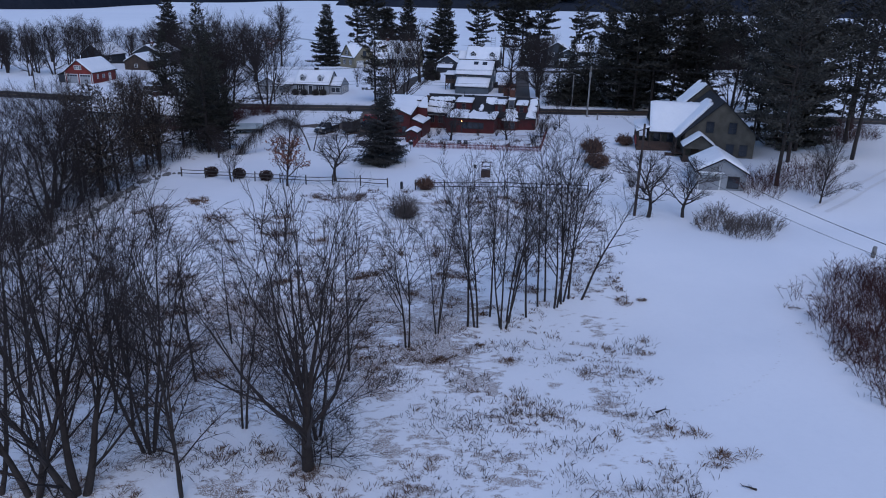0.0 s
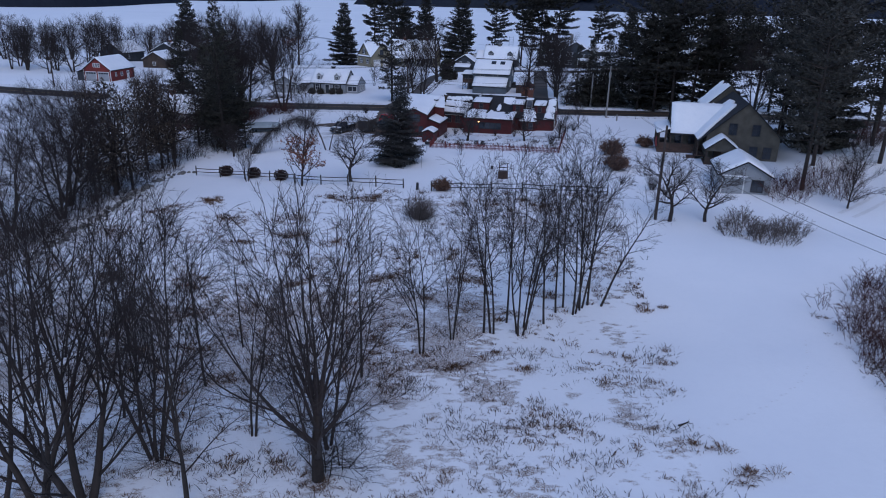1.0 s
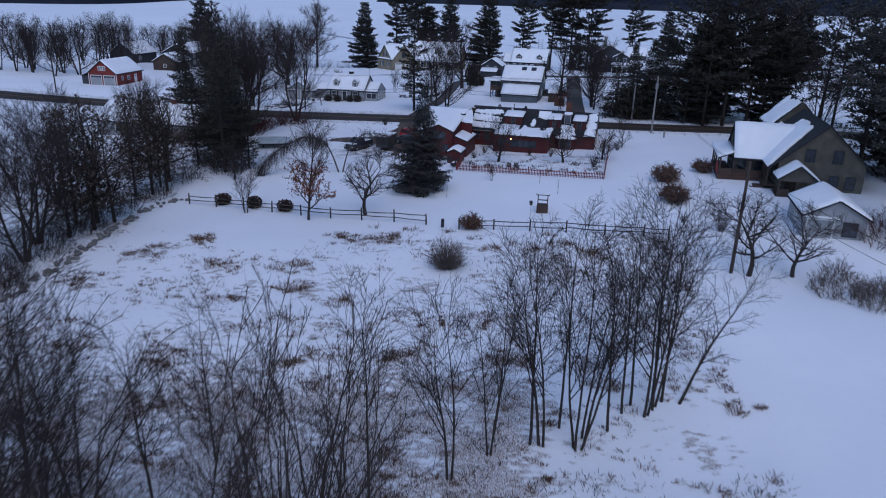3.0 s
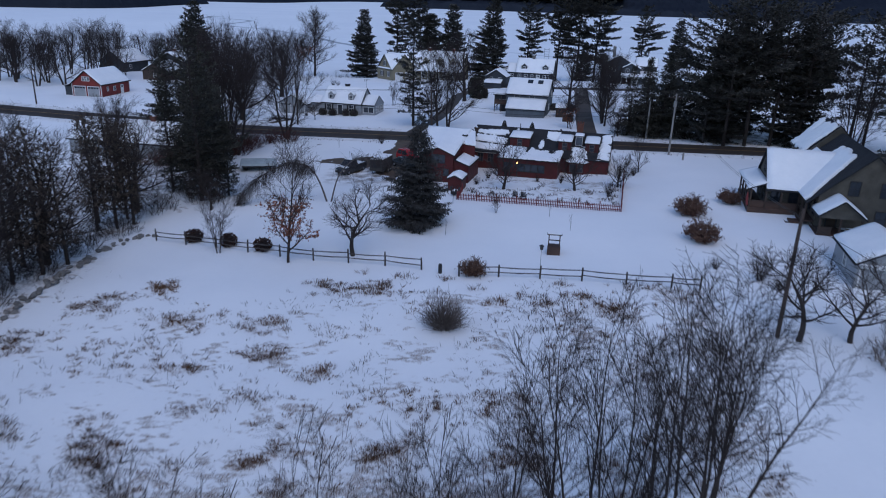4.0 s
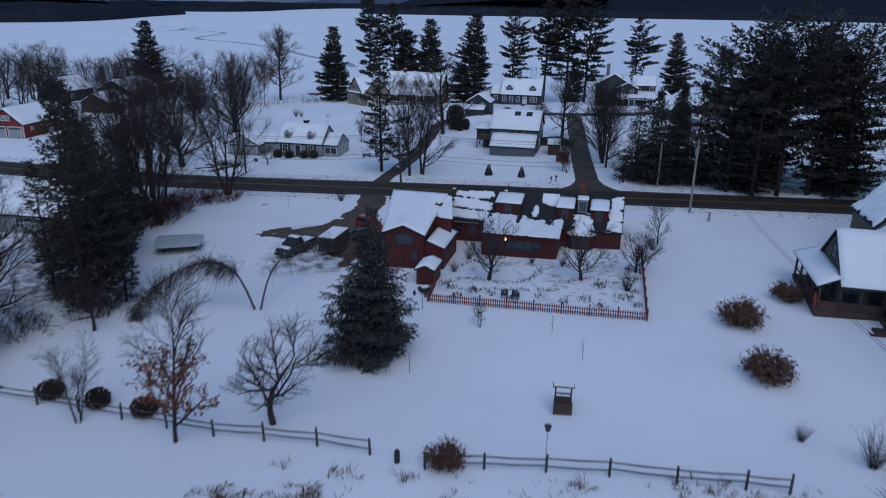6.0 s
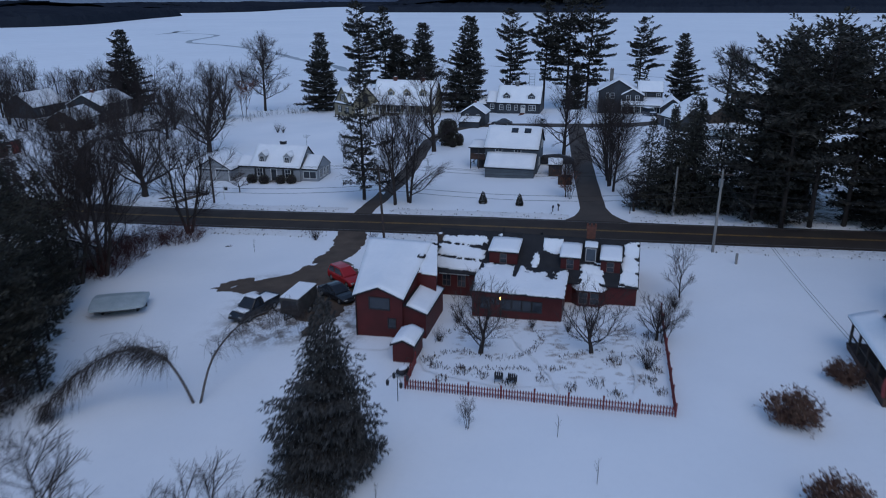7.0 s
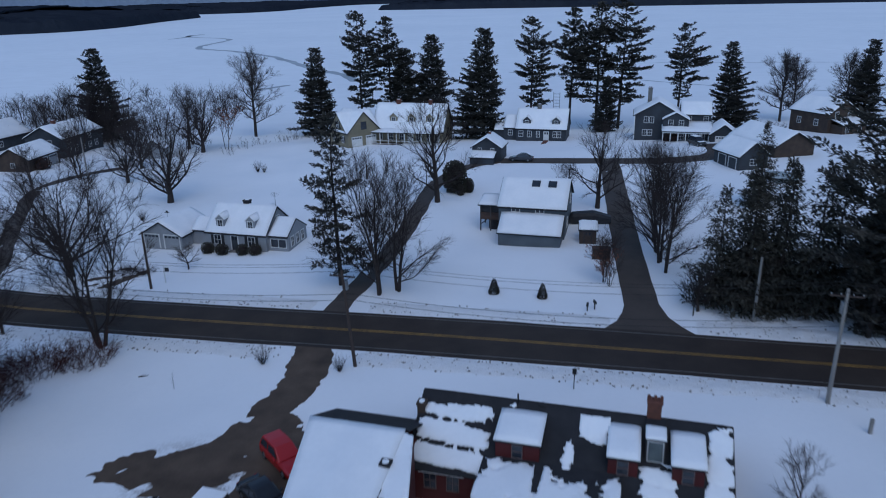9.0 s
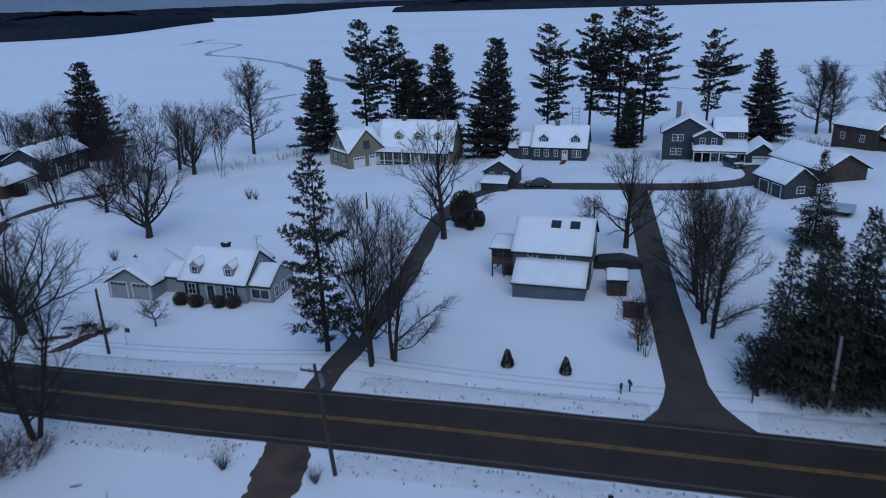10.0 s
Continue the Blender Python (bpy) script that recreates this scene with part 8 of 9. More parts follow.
plant(maple_c, [(28.0, 141.9, 0.95), (28.2, 144.9, 0.9), (28.7, 148.4, 0.95), (29.4, 152.3, 0.85), (-4.5, 138.7, 1.1), (-2.6, 139.4, 0.98), (-6.5, 151.0, 0.55), (20.2, 168, 0.45), (45.2, 53.1, 0.55)], seed=9)
plant(apple_a, [(28.4, 131.2, 0.85), (14.2, 89.9, 1.0), (5.2, 90.5, 1.05), (20.0, 91.8, 0.7)], seed=10)
apple_b = bare_tree("bare_apple_tree", 42, 1, 5.0, 0.5, 0.20, GNARL, "low gnarled leafless apple tree on one short trunk", clear=0.25, wander=0.22, lift=0.03)
plant(apple_b, [(28.4, 49.9, 1.12), (24.6, 50.1, 1.32), (-10.6, 66.0, 1.25), (-29.1, 80.3, 0.87), (-30.2, 149.2, 0.62)], seed=25)
yard_tree = bare_tree("bare_yard_tree", 51, 4, 6.6, 0.22, 0.07, YARD, "slender leafless ornamental tree inside the picket fence", wander=0.07, lift=0.03)
plant(yard_tree, [(-23.8, 66.6, 0.78), (20.4, 91.2, 0.55), (21.0, 138.5, 0.55), (-12.0, 176, 0.86), (3.7, 79.7, 0.33), (-15.3, 166, 0.78)], seed=11)
egg_tree = maple("ornamental_tree", 52, 5.4, 1.7, 0.08, "small egg-shaped leafless ornamental tree on the lawn", leader=0.5, bole=0.25, limbs=10, low=0.8, high=0.25, depth=2, sprig=0.5, thin=0.009, twigs=5)
plant(egg_tree, [(24.8, 100.8, 1.0)], seed=29)
beech = bare_tree("young_oak", 61, 1, 9.6, 0.1, 0.13, OAK, "young oak with rust-brown leaves clinging to its lower twigs", wander=0.07, lift=0.04, leaves=(5200, 0.19, 0.6))
plant(beech, [(-16.5, 64.2, 1.1, 0), (20.5, 139.7, 0.52)], seed=12)

spruce_y = conifer("blue_spruce", 71, 12.0, 3.9, "dense blue-green spruce standing alone on the lawn", BLUENEEDLE, bare=0.04, gap=0.36, count=11, size=0.26, wide=0.18, pitch=0.15, fill=3, ragged=0.34, skip=0.05)
plant(spruce_y, [(-5.0, 75.2, 1.0)], seed=13)
spruce_a = conifer("spruce", 72, 15.0, 3.8, "dark green spruce beside the road", NEEDLE, bare=0.04, gap=0.6, count=9, size=0.48, wide=0.2, pitch=0.25, fill=2, ragged=0.4, skip=0.06)
plant(spruce_a, [(30.4, 132.8, 0.82), (32.8, 130.6, 0.9), (35.8, 131.0, 0.97), (33.9, 134.6, 0.9), (38.6, 130.2, 1.0), (41.6, 132.0, 0.97), (37.4, 135.6, 0.95), (44.4, 129.4, 0.85),
                 (-50.3, 122.5, 1.0), (47.1, 164.2, 0.8), (41.5, 150.0, 0.35)], seed=14)
spruce_t = conifer("tall_evergreen", 73, 22.0, 4.7, "tall broad dark evergreen in the hedgerow", NEEDLE, "cone_pine", bare=0.05, gap=0.62, count=10, size=0.5, wide=0.2, pitch=0.28, fill=3, ragged=0.65, skip=0.18)
plant(spruce_t, [(-31.4, 84.2, 0.98), (-37.0, 104.5, 0.62), (-48.0, 117.0, 0.8), (-33.6, 91.5, 0.72), (-36.5, 88.5, 0.6), (-35.8, 97.2, 0.72), (-28.9, 86.6, 0.42), (-34.2, 100.4, 0.5), (-38.6, 99.5, 0.68), (-33.0, 95.6, 0.5), (-40.5, 108.0, 0.55)], seed=15)
pine_c = conifer("ragged_pine", 74, 20.0, 3.5, "tall ragged evergreen before the pale cape house", PINE, "cone_pine", bare=0.13, gap=0.62, count=9, size=0.44, wide=0.2, pitch=0.25, fill=5, ragged=0.8, skip=0.22)
plant(pine_c, [(-9.4, 141.8, 1.0)], seed=16)
cedar = conifer("cedar", 75, 12.0, 2.5, "loose brownish cedar in the hedgerow", CEDAR, "cedar", bare=0.12, gap=0.5, count=8, size=0.4, wide=0.17, pitch=0.36, fill=2, ragged=0.5, skip=0.2)
plant(cedar, [(-38.6, 72.8, 1.0), (-36.9, 73.6, 1.02), (-35.7, 75.0, 0.92), (-37.2, 76.8, 0.9), (-37.9, 61.0, 1.1), (-36.9, 63.4, 0.95), (-39.2, 58.6, 1.05), (-40.5, 62.5, 1.0), (-39.8, 75.5, 0.95)], seed=17)
pine_a = conifer("white_pine", 76, 28.0, 5.2, "tall white pine with open tiers above the shore", PINE, "pine", bare=0.24, gap=1.2, count=9, size=0.62, wide=0.26, pitch=0.32, fill=6, ragged=0.5, skip=0.06)
pine_e = conifer("white_pine", 80, 28.0, 5.0, "tall white pine with ragged uneven boughs", PINE, "pine", bare=0.30, gap=1.1, count=9, size=0.62, wide=0.26, pitch=0.32, fill=6, ragged=0.55, skip=0.08)
pine_b = conifer("white_pine", 77, 25.0, 7.3, "broad white pine with layered dark boughs", PINE, "cone_pine", bare=0.03, gap=0.75, count=12, size=0.62, wide=0.26, pitch=0.33, fill=5, ragged=0.35)
pine_d = conifer("white_pine", 78, 24.0, 6.2, "massive dark white pine crowding over the road", PINE, "pine", bare=0.27, gap=1.05, count=8, size=0.66, wide=0.22, pitch=0.36, fill=3, ragged=0.55, skip=0.12)
plant(pine_a, [(-22.0, 258, 1.13), (23.4, 258, 1.05), (40.6, 256, 1.155), (46.7, 257, 1.17)], seed=18)
plant(pine_e, [(-14.0, 258, 1.07), (33.4, 256, 1.11), (62.9, 259, 0.965)], seed=30)
plant(pine_b, [(-32.0, 254, 0.89), (-10.0, 256, 0.87), (-2.6, 257, 1.0), (10.0, 232, 0.975), (74.2, 254, 0.86), (-90.2, 252, 0.92), (96, 230, 0.78), (104, 222, 0.83), (112, 232, 0.78), (41.5, 247.0, 0.52), (43.0, 125.8, 0.7), (55.0, 123.2, 0.76), (49.5, 133.0, 0.8), (57.0, 82.0, 0.9)], seed=19)
plant(pine_d, [(41.4, 124.2, 0.86), (44.0, 121.6, 1.0), (47.4, 121.4, 1.02), (51.4, 121.0, 0.98), (45.5, 128.5, 0.92), (50.0, 128.0, 1.0), (55.2, 119.8, 0.95), (59.5, 124.5, 0.9), (62.5, 117.5, 0.88), (67.5, 122.0, 0.9),
               (50.7, 71.5, 0.92), (55.0, 78.0, 0.97), (53.0, 86.0, 0.97), (60.0, 72.0, 0.97), (58.5, 92.0, 0.97), (66.0, 84.0, 1.0), (49.0, 79.0, 0.68), (43.4, 59.8, 0.87), (74, 112, 0.95), (74, 96, 0.95)], seed=20)


def clipped_cone(name, seed, r, h, label, material, n=1500):
    """A clipped cone of small leaves round a stem."""
    rng = random.Random(seed)
    base = thing(name, pose(0, 0, -400), label, "shrub")
    part("trunk", Build().tube([(0, 0, -0.2), (0, 0, h * 0.5), (0, 0, h * 0.93)], [0.05, 0.04, 0.01], 6), BARK, base)
    b = Build()
    for _ in range(n):
        t = 1 - math.sqrt(rng.random())
        a = rng.uniform(0, 6.283)
        rr = r * (1 - t) ** 0.85 * rng.uniform(0.75, 1.06) * (0.75 + 0.25 * min(1.0, t * 6))
        p = Vector((rr * math.cos(a), rr * math.sin(a), 0.05 + t * h * 0.97))
        blade(b, p, Vector((math.cos(a), math.sin(a), 0.7)) + unit(rng) * 0.6, rng.uniform(0.10, 0.2), rng)
    tagged(part("foliage", b, material, base), kind="stuff")
    return base


topiary = clipped_cone("clipped_evergreen", 79, 0.62, 1.95, "small clipped cone evergreen on the snowy lawn", NEEDLE)
plant(topiary, [(8.2, 137.5, 1.0), (13.3, 135.8, 0.95)], seed=21, group="pair of clipped evergreens")

# ---- shrubs, thickets and grass ----
def twig_ball(name, seed, r, h, n, label, material=REDTWIG, heads=None, spread=1.15, snowy=False):
    """A leafless shrub: many fine stems rising from one crown, with dry flower heads if given."""
    rng = random.Random(seed)
    base = thing(name, pose(0, 0, -400), label, "shrub")
    b, hb = Build(), Build()
    for i in range(n):
        a, t = rng.uniform(0, 6.283), spread * math.sqrt(rng.random())
        w = Vector((math.sin(t) * math.cos(a), math.sin(t) * math.sin(a), math.cos(t) + 0.08))
        ln = h * rng.uniform(0.75, 1.05) * (1 - 0.22 * t) if r is None else 1 / math.sqrt((math.sin(t) / r) ** 2 + (math.cos(t) / h) ** 2) * rng.uniform(0.8, 1.04)
        pts, rad = limb(b, rng, Vector((rng.uniform(-0.12, 0.12), rng.uniform(-0.12, 0.12), -0.1)), w, ln, 0.014, 0.006, 3, 3, 0.10, 0.0)
        for _ in range(3):
            p = pts[rng.randint(1, 3)]
            q, _r = limb(b, rng, p, fork(rng, w, 0.55), ln * rng.uniform(0.2, 0.4), 0.008, 0.005, 3, 2, 0.12, 0.02)
            if heads and rng.random() < 0.7:
                for _ in range(heads):
                    blade(hb, q[-1] + unit(rng) * 0.07, unit(rng), 0.13, rng)
        if heads:
            for _ in range(heads * 2):
                blade(hb, pts[-1] + unit(rng) * 0.09, unit(rng), 0.15, rng)
    tagged(part("stemwork", b, material, base), kind="stuff")
    if heads:
        tagged(part("seedwork", hb, SEEDHEAD, base, "dry brown flower heads"), kind="stuff")
    return base


hydrangea = twig_ball("hydrangea", 101, 1.55, 1.9, 230, "large round hydrangea with dry brown flower heads", REDTWIG, heads=4)
plant(hydrangea, [(23.9, 70.4, 1.15), (25.4, 79.2, 1.15), (31.5, 84.0, 0.86), (0.7, 61.1, 0.83)], seed=31, sink=0.05)
ball_shrub = twig_ball("round_shrub", 102, 1.35, 2.1, 420, "dense round leafless shrub in the meadow", GREYTWIG)
plant(ball_shrub, [(-1.7, 51.5, 1.32)], seed=32)
low_shrub = twig_ball("low_shrub", 103, None, 2.4, 60, "upright leafless shrub on the snowy lawn", TWIG, spread=0.55)
plant(low_shrub, [(25.7, 60.3, 1.15), (-13.7, 123.2, 0.75), (-6.3, 121.3, 0.69), (17.9, 86.9, 0.92), (1.8, 92.9, 0.57), (22.8, 63.0, 0.57), (26.6, 58.2, 0.69), (-45.0, 170.0, 0.80),
                  (-34.6, 198.8, 0.92), (-33.2, 198.2, 0.69), (13.0, 94.0, 0.57), (10.0, 95.0, 0.52), (3.5, 96.5, 0.69), (23.6, 98.5, 0.69)], seed=33)


def clipped(name, seed, r, h, label, material, n=900, size=0.16):
    """A clipped shrub: a dense shell of small leaves over stems."""
    rng = random.Random(seed)
    base = thing(name, pose(0, 0, -400), label, "shrub")
    core = Build().ball(0, 0, h * 0.5, r * 0.82, r * 0.82, h * 0.46, 0.1, rng, 10, 7)
    part("core", core, TWIG, base)
    b = Build()
    for _ in range(n):
        d = unit(rng)
        k = rng.uniform(0.85, 1.08) / max(0.82, abs(d.z) ** 2 + (1 - d.z ** 2) ** 1.2)
        blade(b, Vector((d.x * r * k, d.y * r * k, h * 0.5 + d.z * h * 0.5 * k)), d + unit(rng) * 0.8, size * rng.uniform(0.7, 1.3), rng)
    tagged(part("foliage", b, material, base), kind="stuff")
    return base


yew = clipped("round_bush", 111, 0.75, 1.15, "round dark brown bush beside the rail fence", YEW)
plant(yew, [(-27.3, 69.9, 1.0), (-23.4, 68.6, 1.05), (-19.7, 67.4, 1.0)], sink=0.05, seed=34, group="bushes along the rail fence")
box_bush = clipped("foundation_shrub", 112, 0.72, 1.35, "clipped dark shrub before the cape house", NEEDLE)
cxa = [(-29.6, 155.0), (-27.4, 154.2), (-24.5, 153.7), (-22.7, 153.5)]
plant(box_bush, [(x, y, 1.0) for x, y in cxa], sink=0.05, seed=35, group="shrubs before the cape house")
hedge = clipped("tall_dark_hedge", 113, 1.65, 5.0, "tall dark rounded evergreen beside the lane", NEEDLE, n=2600, size=0.3)
plant(hedge, [(3.6, 178.8, 1.0), (5.9, 178.2, 0.45), (4.6, 176.6, 0.35)], seed=36)
rust = bare_tree("rust_leaved_tree", 114, 2, 4.6, 0.2, 0.05, SAPLING, "young tree with rusty leaves beside the lane", leaves=(1100, 0.2, 0.9))
plant(rust, [(20.8, 139.6, 0.95), (-48.8, 224.5, 2.3)], seed=37)
dark_shrub = clipped("shore_shrub", 115, 1.0, 1.5, "dark rounded shrub at the lawn's far edge", YEW, n=700, size=0.2)
plant(dark_shrub, [(-12.0, 238, 1.1), (-80.4, 205.2, 1.5), (48.5, 214.5, 1.32), (-22.0, 240.0, 1.10)], seed=38)


def weeping_birch():
    """A birch bowed to the ground, its twigs hanging like a curtain; a second stem bows away beside it."""
    rng = random.Random(121)
    base = thing("bowed_birch", pose(-16.3, 84.1, gz(-16.3, 84.1) - 0.1), "birch bowed over by snow with hanging twigs", "tree")
    crown = Build()
    for k, (way, rr, n) in enumerate(((((0, 0, 0), (-0.8, -0.1, 2.4), (-1.9, -0.2, 4.1), (-4.2, -0.6, 4.7), (-6.9, -1.2, 3.6), (-8.8, -1.7, 2.0), (-9.9, -2.0, 0.7)), 0.12, 250),
                                      (((0.5, -0.1, 0), (1.2, 1.7, 2.9), (2.6, 4.8, 4.2), (4.2, 8.0, 3.9), (6.0, 10.8, 2.7)), 0.10, 95))):
        pts, m = [], len(way) - 1
        for i in range(m):
            q = [Vector(way[max(0, min(m, i + d))]) for d in (-1, 0, 1, 2)]
            for j in range(4):
                t = j / 4
                pts.append(0.5 * (2 * q[1] + (q[2] - q[0]) * t + (2 * q[0] - 5 * q[1] + 4 * q[2] - q[3]) * t * t + (3 * q[1] - q[0] - 3 * q[2] + q[3]) * t ** 3))
        pts.append(Vector(way[m]))
        last = len(pts) - 1
        part("stem", Build().tube(pts, [rr * (1 - 0.86 * i / last) for i in range(last + 1)], 7), BIRCHBARK, base, "pale birch bark", smooth=True)
        for i in range(n):
            t = rng.uniform(0.24, 0.999) * last
            f = int(t)
            p = pts[f].lerp(pts[f + 1], t - f)
            along = (pts[f + 1] - pts[f]).normalized()
            w = along * rng.uniform(0.2, 1.0) + unit(rng) * 0.6 + Vector((0, 0, rng.uniform(-0.1, 0.5)))
            q, r_ = limb(crown, rng, p, w, rng.uniform(0.6, 1.6), 0.015, 0.008, 3, 4, 0.12, -0.16)
            for _ in range(7):
                limb(crown, rng, q[rng.randint(1, 4)], along * 0.4 + Vector((rng.uniform(-0.4, 0.4), rng.uniform(-0.4, 0.4), rng.uniform(-1.0, 0.1))), rng.uniform(0.6, 1.8), 0.010, 0.006, 3, 3, 0.1, -0.18)
    tagged(part("crown", crown, BIRCHTWIG, base), kind="stuff")
    return base


weeping_birch()


def thicket(name, seed, outline, n, h, label, material=REDTWIG, lean=0.35):
    """A patch of bare brush, stem by stem, within a plan outline given by discs (x, y, r)."""
    rng = random.Random(seed)
    b = Build()
    tot = sum(r * r for _, _, r in outline)
    for x, y, r in outline:
        for _ in range(int(n * r * r / tot)):
            a, d = rng.uniform(0, 6.283), r * math.sqrt(rng.random())
            px, py = x + d * math.cos(a), y + d * math.sin(a)
            k = (1 - 0.55 * (d / r) ** 2) * rng.uniform(0.55, 1.1)
            w = Vector((rng.gauss(0, lean) + 0.35 * math.cos(a) * d / r, rng.gauss(0, lean) + 0.35 * math.sin(a) * d / r, 1))
            pts, rad = limb(b, rng, Vector((px, py, gz(px, py) - 0.1)), w, h * k, 0.022, 0.010, 3, 3, 0.14, 0.0)
            for _ in range(4):
                q, r_ = limb(b, rng, pts[rng.randint(1, 3)], fork(rng, w, 0.7), h * k * rng.uniform(0.2, 0.45), 0.016, 0.009, 3, 1, 0.15, 0.02)
                limb(b, rng, q[0].lerp(q[1], 0.6), fork(rng, w, 0.9), h * k * 0.2, 0.012, 0.008, 3, 1, 0.15, 0.02)
    return tagged(part(name, b, material), label, "brush", kind="stuff")


thicket("red_thicket", 131, [(37.2, 31.0, 3.6), (34.6, 26.5, 3.4), (33.6, 21.5, 3.6), (36.5, 16.5, 4.4), (40.5, 25.5, 5.0), (33.0, 15.0, 2.6), (31.2, 18.8, 1.9), (30.9, 22.5, 1.6), (31.4, 26.0, 1.5), (29.9, 15.5, 1.6), (30.9, 30.8, 0.7), (43, 14, 5), (41, 31, 4.0)], 2300, 2.9, "dense red-brown brush beside the open snow")
thicket("garage_thicket", 132, [(31.0, 47.0, 2.4), (33.4, 44.8, 2.6), (35.6, 46.6, 1.9), (32.2, 50.0, 1.3)], 520, 1.8, "low pale brush before the small garage", GREYTWIG)
thicket("verge_brush", 133, [(40.0, 57.0, 2.6), (43.5, 60.0, 3.0), (46.8, 57.0, 2.2), (50.0, 64.0, 3.0), (64.0, 86.0, 4.0), (70.0, 90.0, 4.5)], 800, 3.0, "leafless brush beneath the pines")
thicket("roadside_brush", 134, [(-31.5, 125.0, 2.6), (-35.5, 123.5, 3.0), (-39.0, 121.0, 3.0), (-43.0, 117.0, 3.0), (-36.0, 117.5, 2.6), (-40.0, 111.0, 3.2), (-44, 105, 3.2), (-39.5, 116.0, 3.0), (-36.0, 113.0, 2.4)], 1900, 2.7, "red-brown brush along the hedgerow by the road", lean=0.6)
thicket("hedgerow_brush", 135, [(-36.0, 72.0, 2.0), (-38.5, 67.0, 2.6), (-39.5, 61.0, 2.8), (-40.0, 55.0, 2.8), (-41.0, 49.0, 3.0), (-35.4, 80.0, 2.2), (-31.0, 84.5, 2.4), (-43.0, 42.0, 3.2), (-44.0, 34.0, 3.4), (-34, 88, 2.5), (-39.6, 46.2, 2.2)], 1500, 2.9, "leafless brush under the hedgerow trees", TWIG)
beds = []
for pts in ([(1.3, 89.9), (2.1, 90.8), (4.4, 90.4), (6.7, 89.2), (9.0, 90.1), (10.6, 92.9), (10.0, 94.6)],
            [(1.2, 88.3), (3.3, 87.9), (8.7, 87.5), (11.4, 87.4)], [(11.8, 89.3), (15.3, 90.1), (16.9, 88.6), (18.4, 89.6), (19.4, 93.0)], [(1.8, 92.9), (3.3, 95.6), (5.2, 96.3)]):
    beds += [(p.x, p.y, 0.3) for p in curve_points(pts, 0.55)]
thicket("bed_edge_stalks", 139, beds, 8 * len(beds), 0.4, "withered stalks along the curved garden beds", WEED, lean=0.6)
thicket("picket_bed", 136, [(3.5, 87.5, 0.7), (1.5, 88.6, 0.5), (5.0, 86.6, 0.6), (13.5, 84.8, 0.6), (15.5, 88.0, 0.8), (9.5, 85.6, 0.5), (17.4, 85.0, 0.7), (17.8, 83.4, 0.6), (18.4, 86.5, 0.6), (19.2, 89.5, 0.6), (19.8, 92.5, 0.6), (7.0, 85.2, 0.6), (11.5, 84.4, 0.6), (14.6, 83.2, 0.6), (2.0, 86.2, 0.6), (0.8, 89.5, 0.5)], 420, 0.55, "withered flower stalks inside the picket fence", WEED)
thicket("brush_pile", 138, [(-36.9, 148.3, 1.2), (-35.4, 148.0, 1.0), (-38.6, 148.6, 1.0)], 130, 1.7, "low pile of cut branches on the lawn", TWIG, lean=1.1)
thicket("shore_brush", 137, [(-47.0, 219.0, 1.6), (-45.0, 226.0, 1.8), (-43.0, 233.0, 1.8), (-40.5, 242.0, 2.0), (-38.0, 246.0, 2.0), (-20.0, 248.0, 3.0), (-60.0, 238.0, 3.0), (60.0, 236.0, 4.0), (76.0, 232.0, 5.0), (-72.0, 232.0, 4.0)], 400, 2.2, "low bare brush along the lake shore", TWIG)


def tufts(name, seed, want, count, h, blades, material, label, wide=0.5, arch=0.6):
    """Clumps of dead grass strewn over the ground; want(x, y) gives how likely they stand there."""
    rng = random.Random(seed)
    b = Build()
    made = tries = 0
    while made < count and tries < count * 60:
        tries += 1
        x, y = rng.uniform(-40, 46), rng.uniform(2, 62)
        if rng.random() > want(x, y):
            continue
        made += 1
        z = gz(x, y) - 0.03
        k = rng.uniform(0.5, 1.25)
        turn = rng.uniform(0, 6.283)
        for _ in range(int(blades * rng.uniform(0.5, 1.3))):
            a, d = rng.uniform(0, 6.283), wide * k * rng.random()
            p = Vector((x + d * math.cos(a) * 1.5, y + d * math.sin(a), z))
            w = Vector((math.cos(a) * rng.uniform(0.1, 1) + 0.35 * math.cos(turn), math.sin(a) * rng.uniform(0.1, 1) + 0.35 * math.sin(turn), rng.uniform(0.5, 1.3))).normalized()
            ln = h * k * rng.uniform(0.5, 1.1)
            s = w.cross(unit(rng)).normalized() * 0.015
            m = p + w * ln * 0.6
            e = m + (w + Vector((0, 0, -arch))).normalized() * ln * 0.45
            b.add([p - s, p + s, m + s, e, m - s], [(0, 1, 2, 4), (4, 2, 3)])
    return tagged(part(name, b, material), label, "grass", kind="stuff")


def field_want(x, y):
    n = 0.5 + 0.5 * noise.noise((x * 0.16, y * 0.16, 2.0)) + 0.35 * noise.noise((x * 0.5, y * 0.6, 6.0))
    return max(0.0, min(1.0, (n - 0.52) * 3.2)) * meadow(x, y) * (0.45 + 0.55 * fade(44 - y, 0, 8))


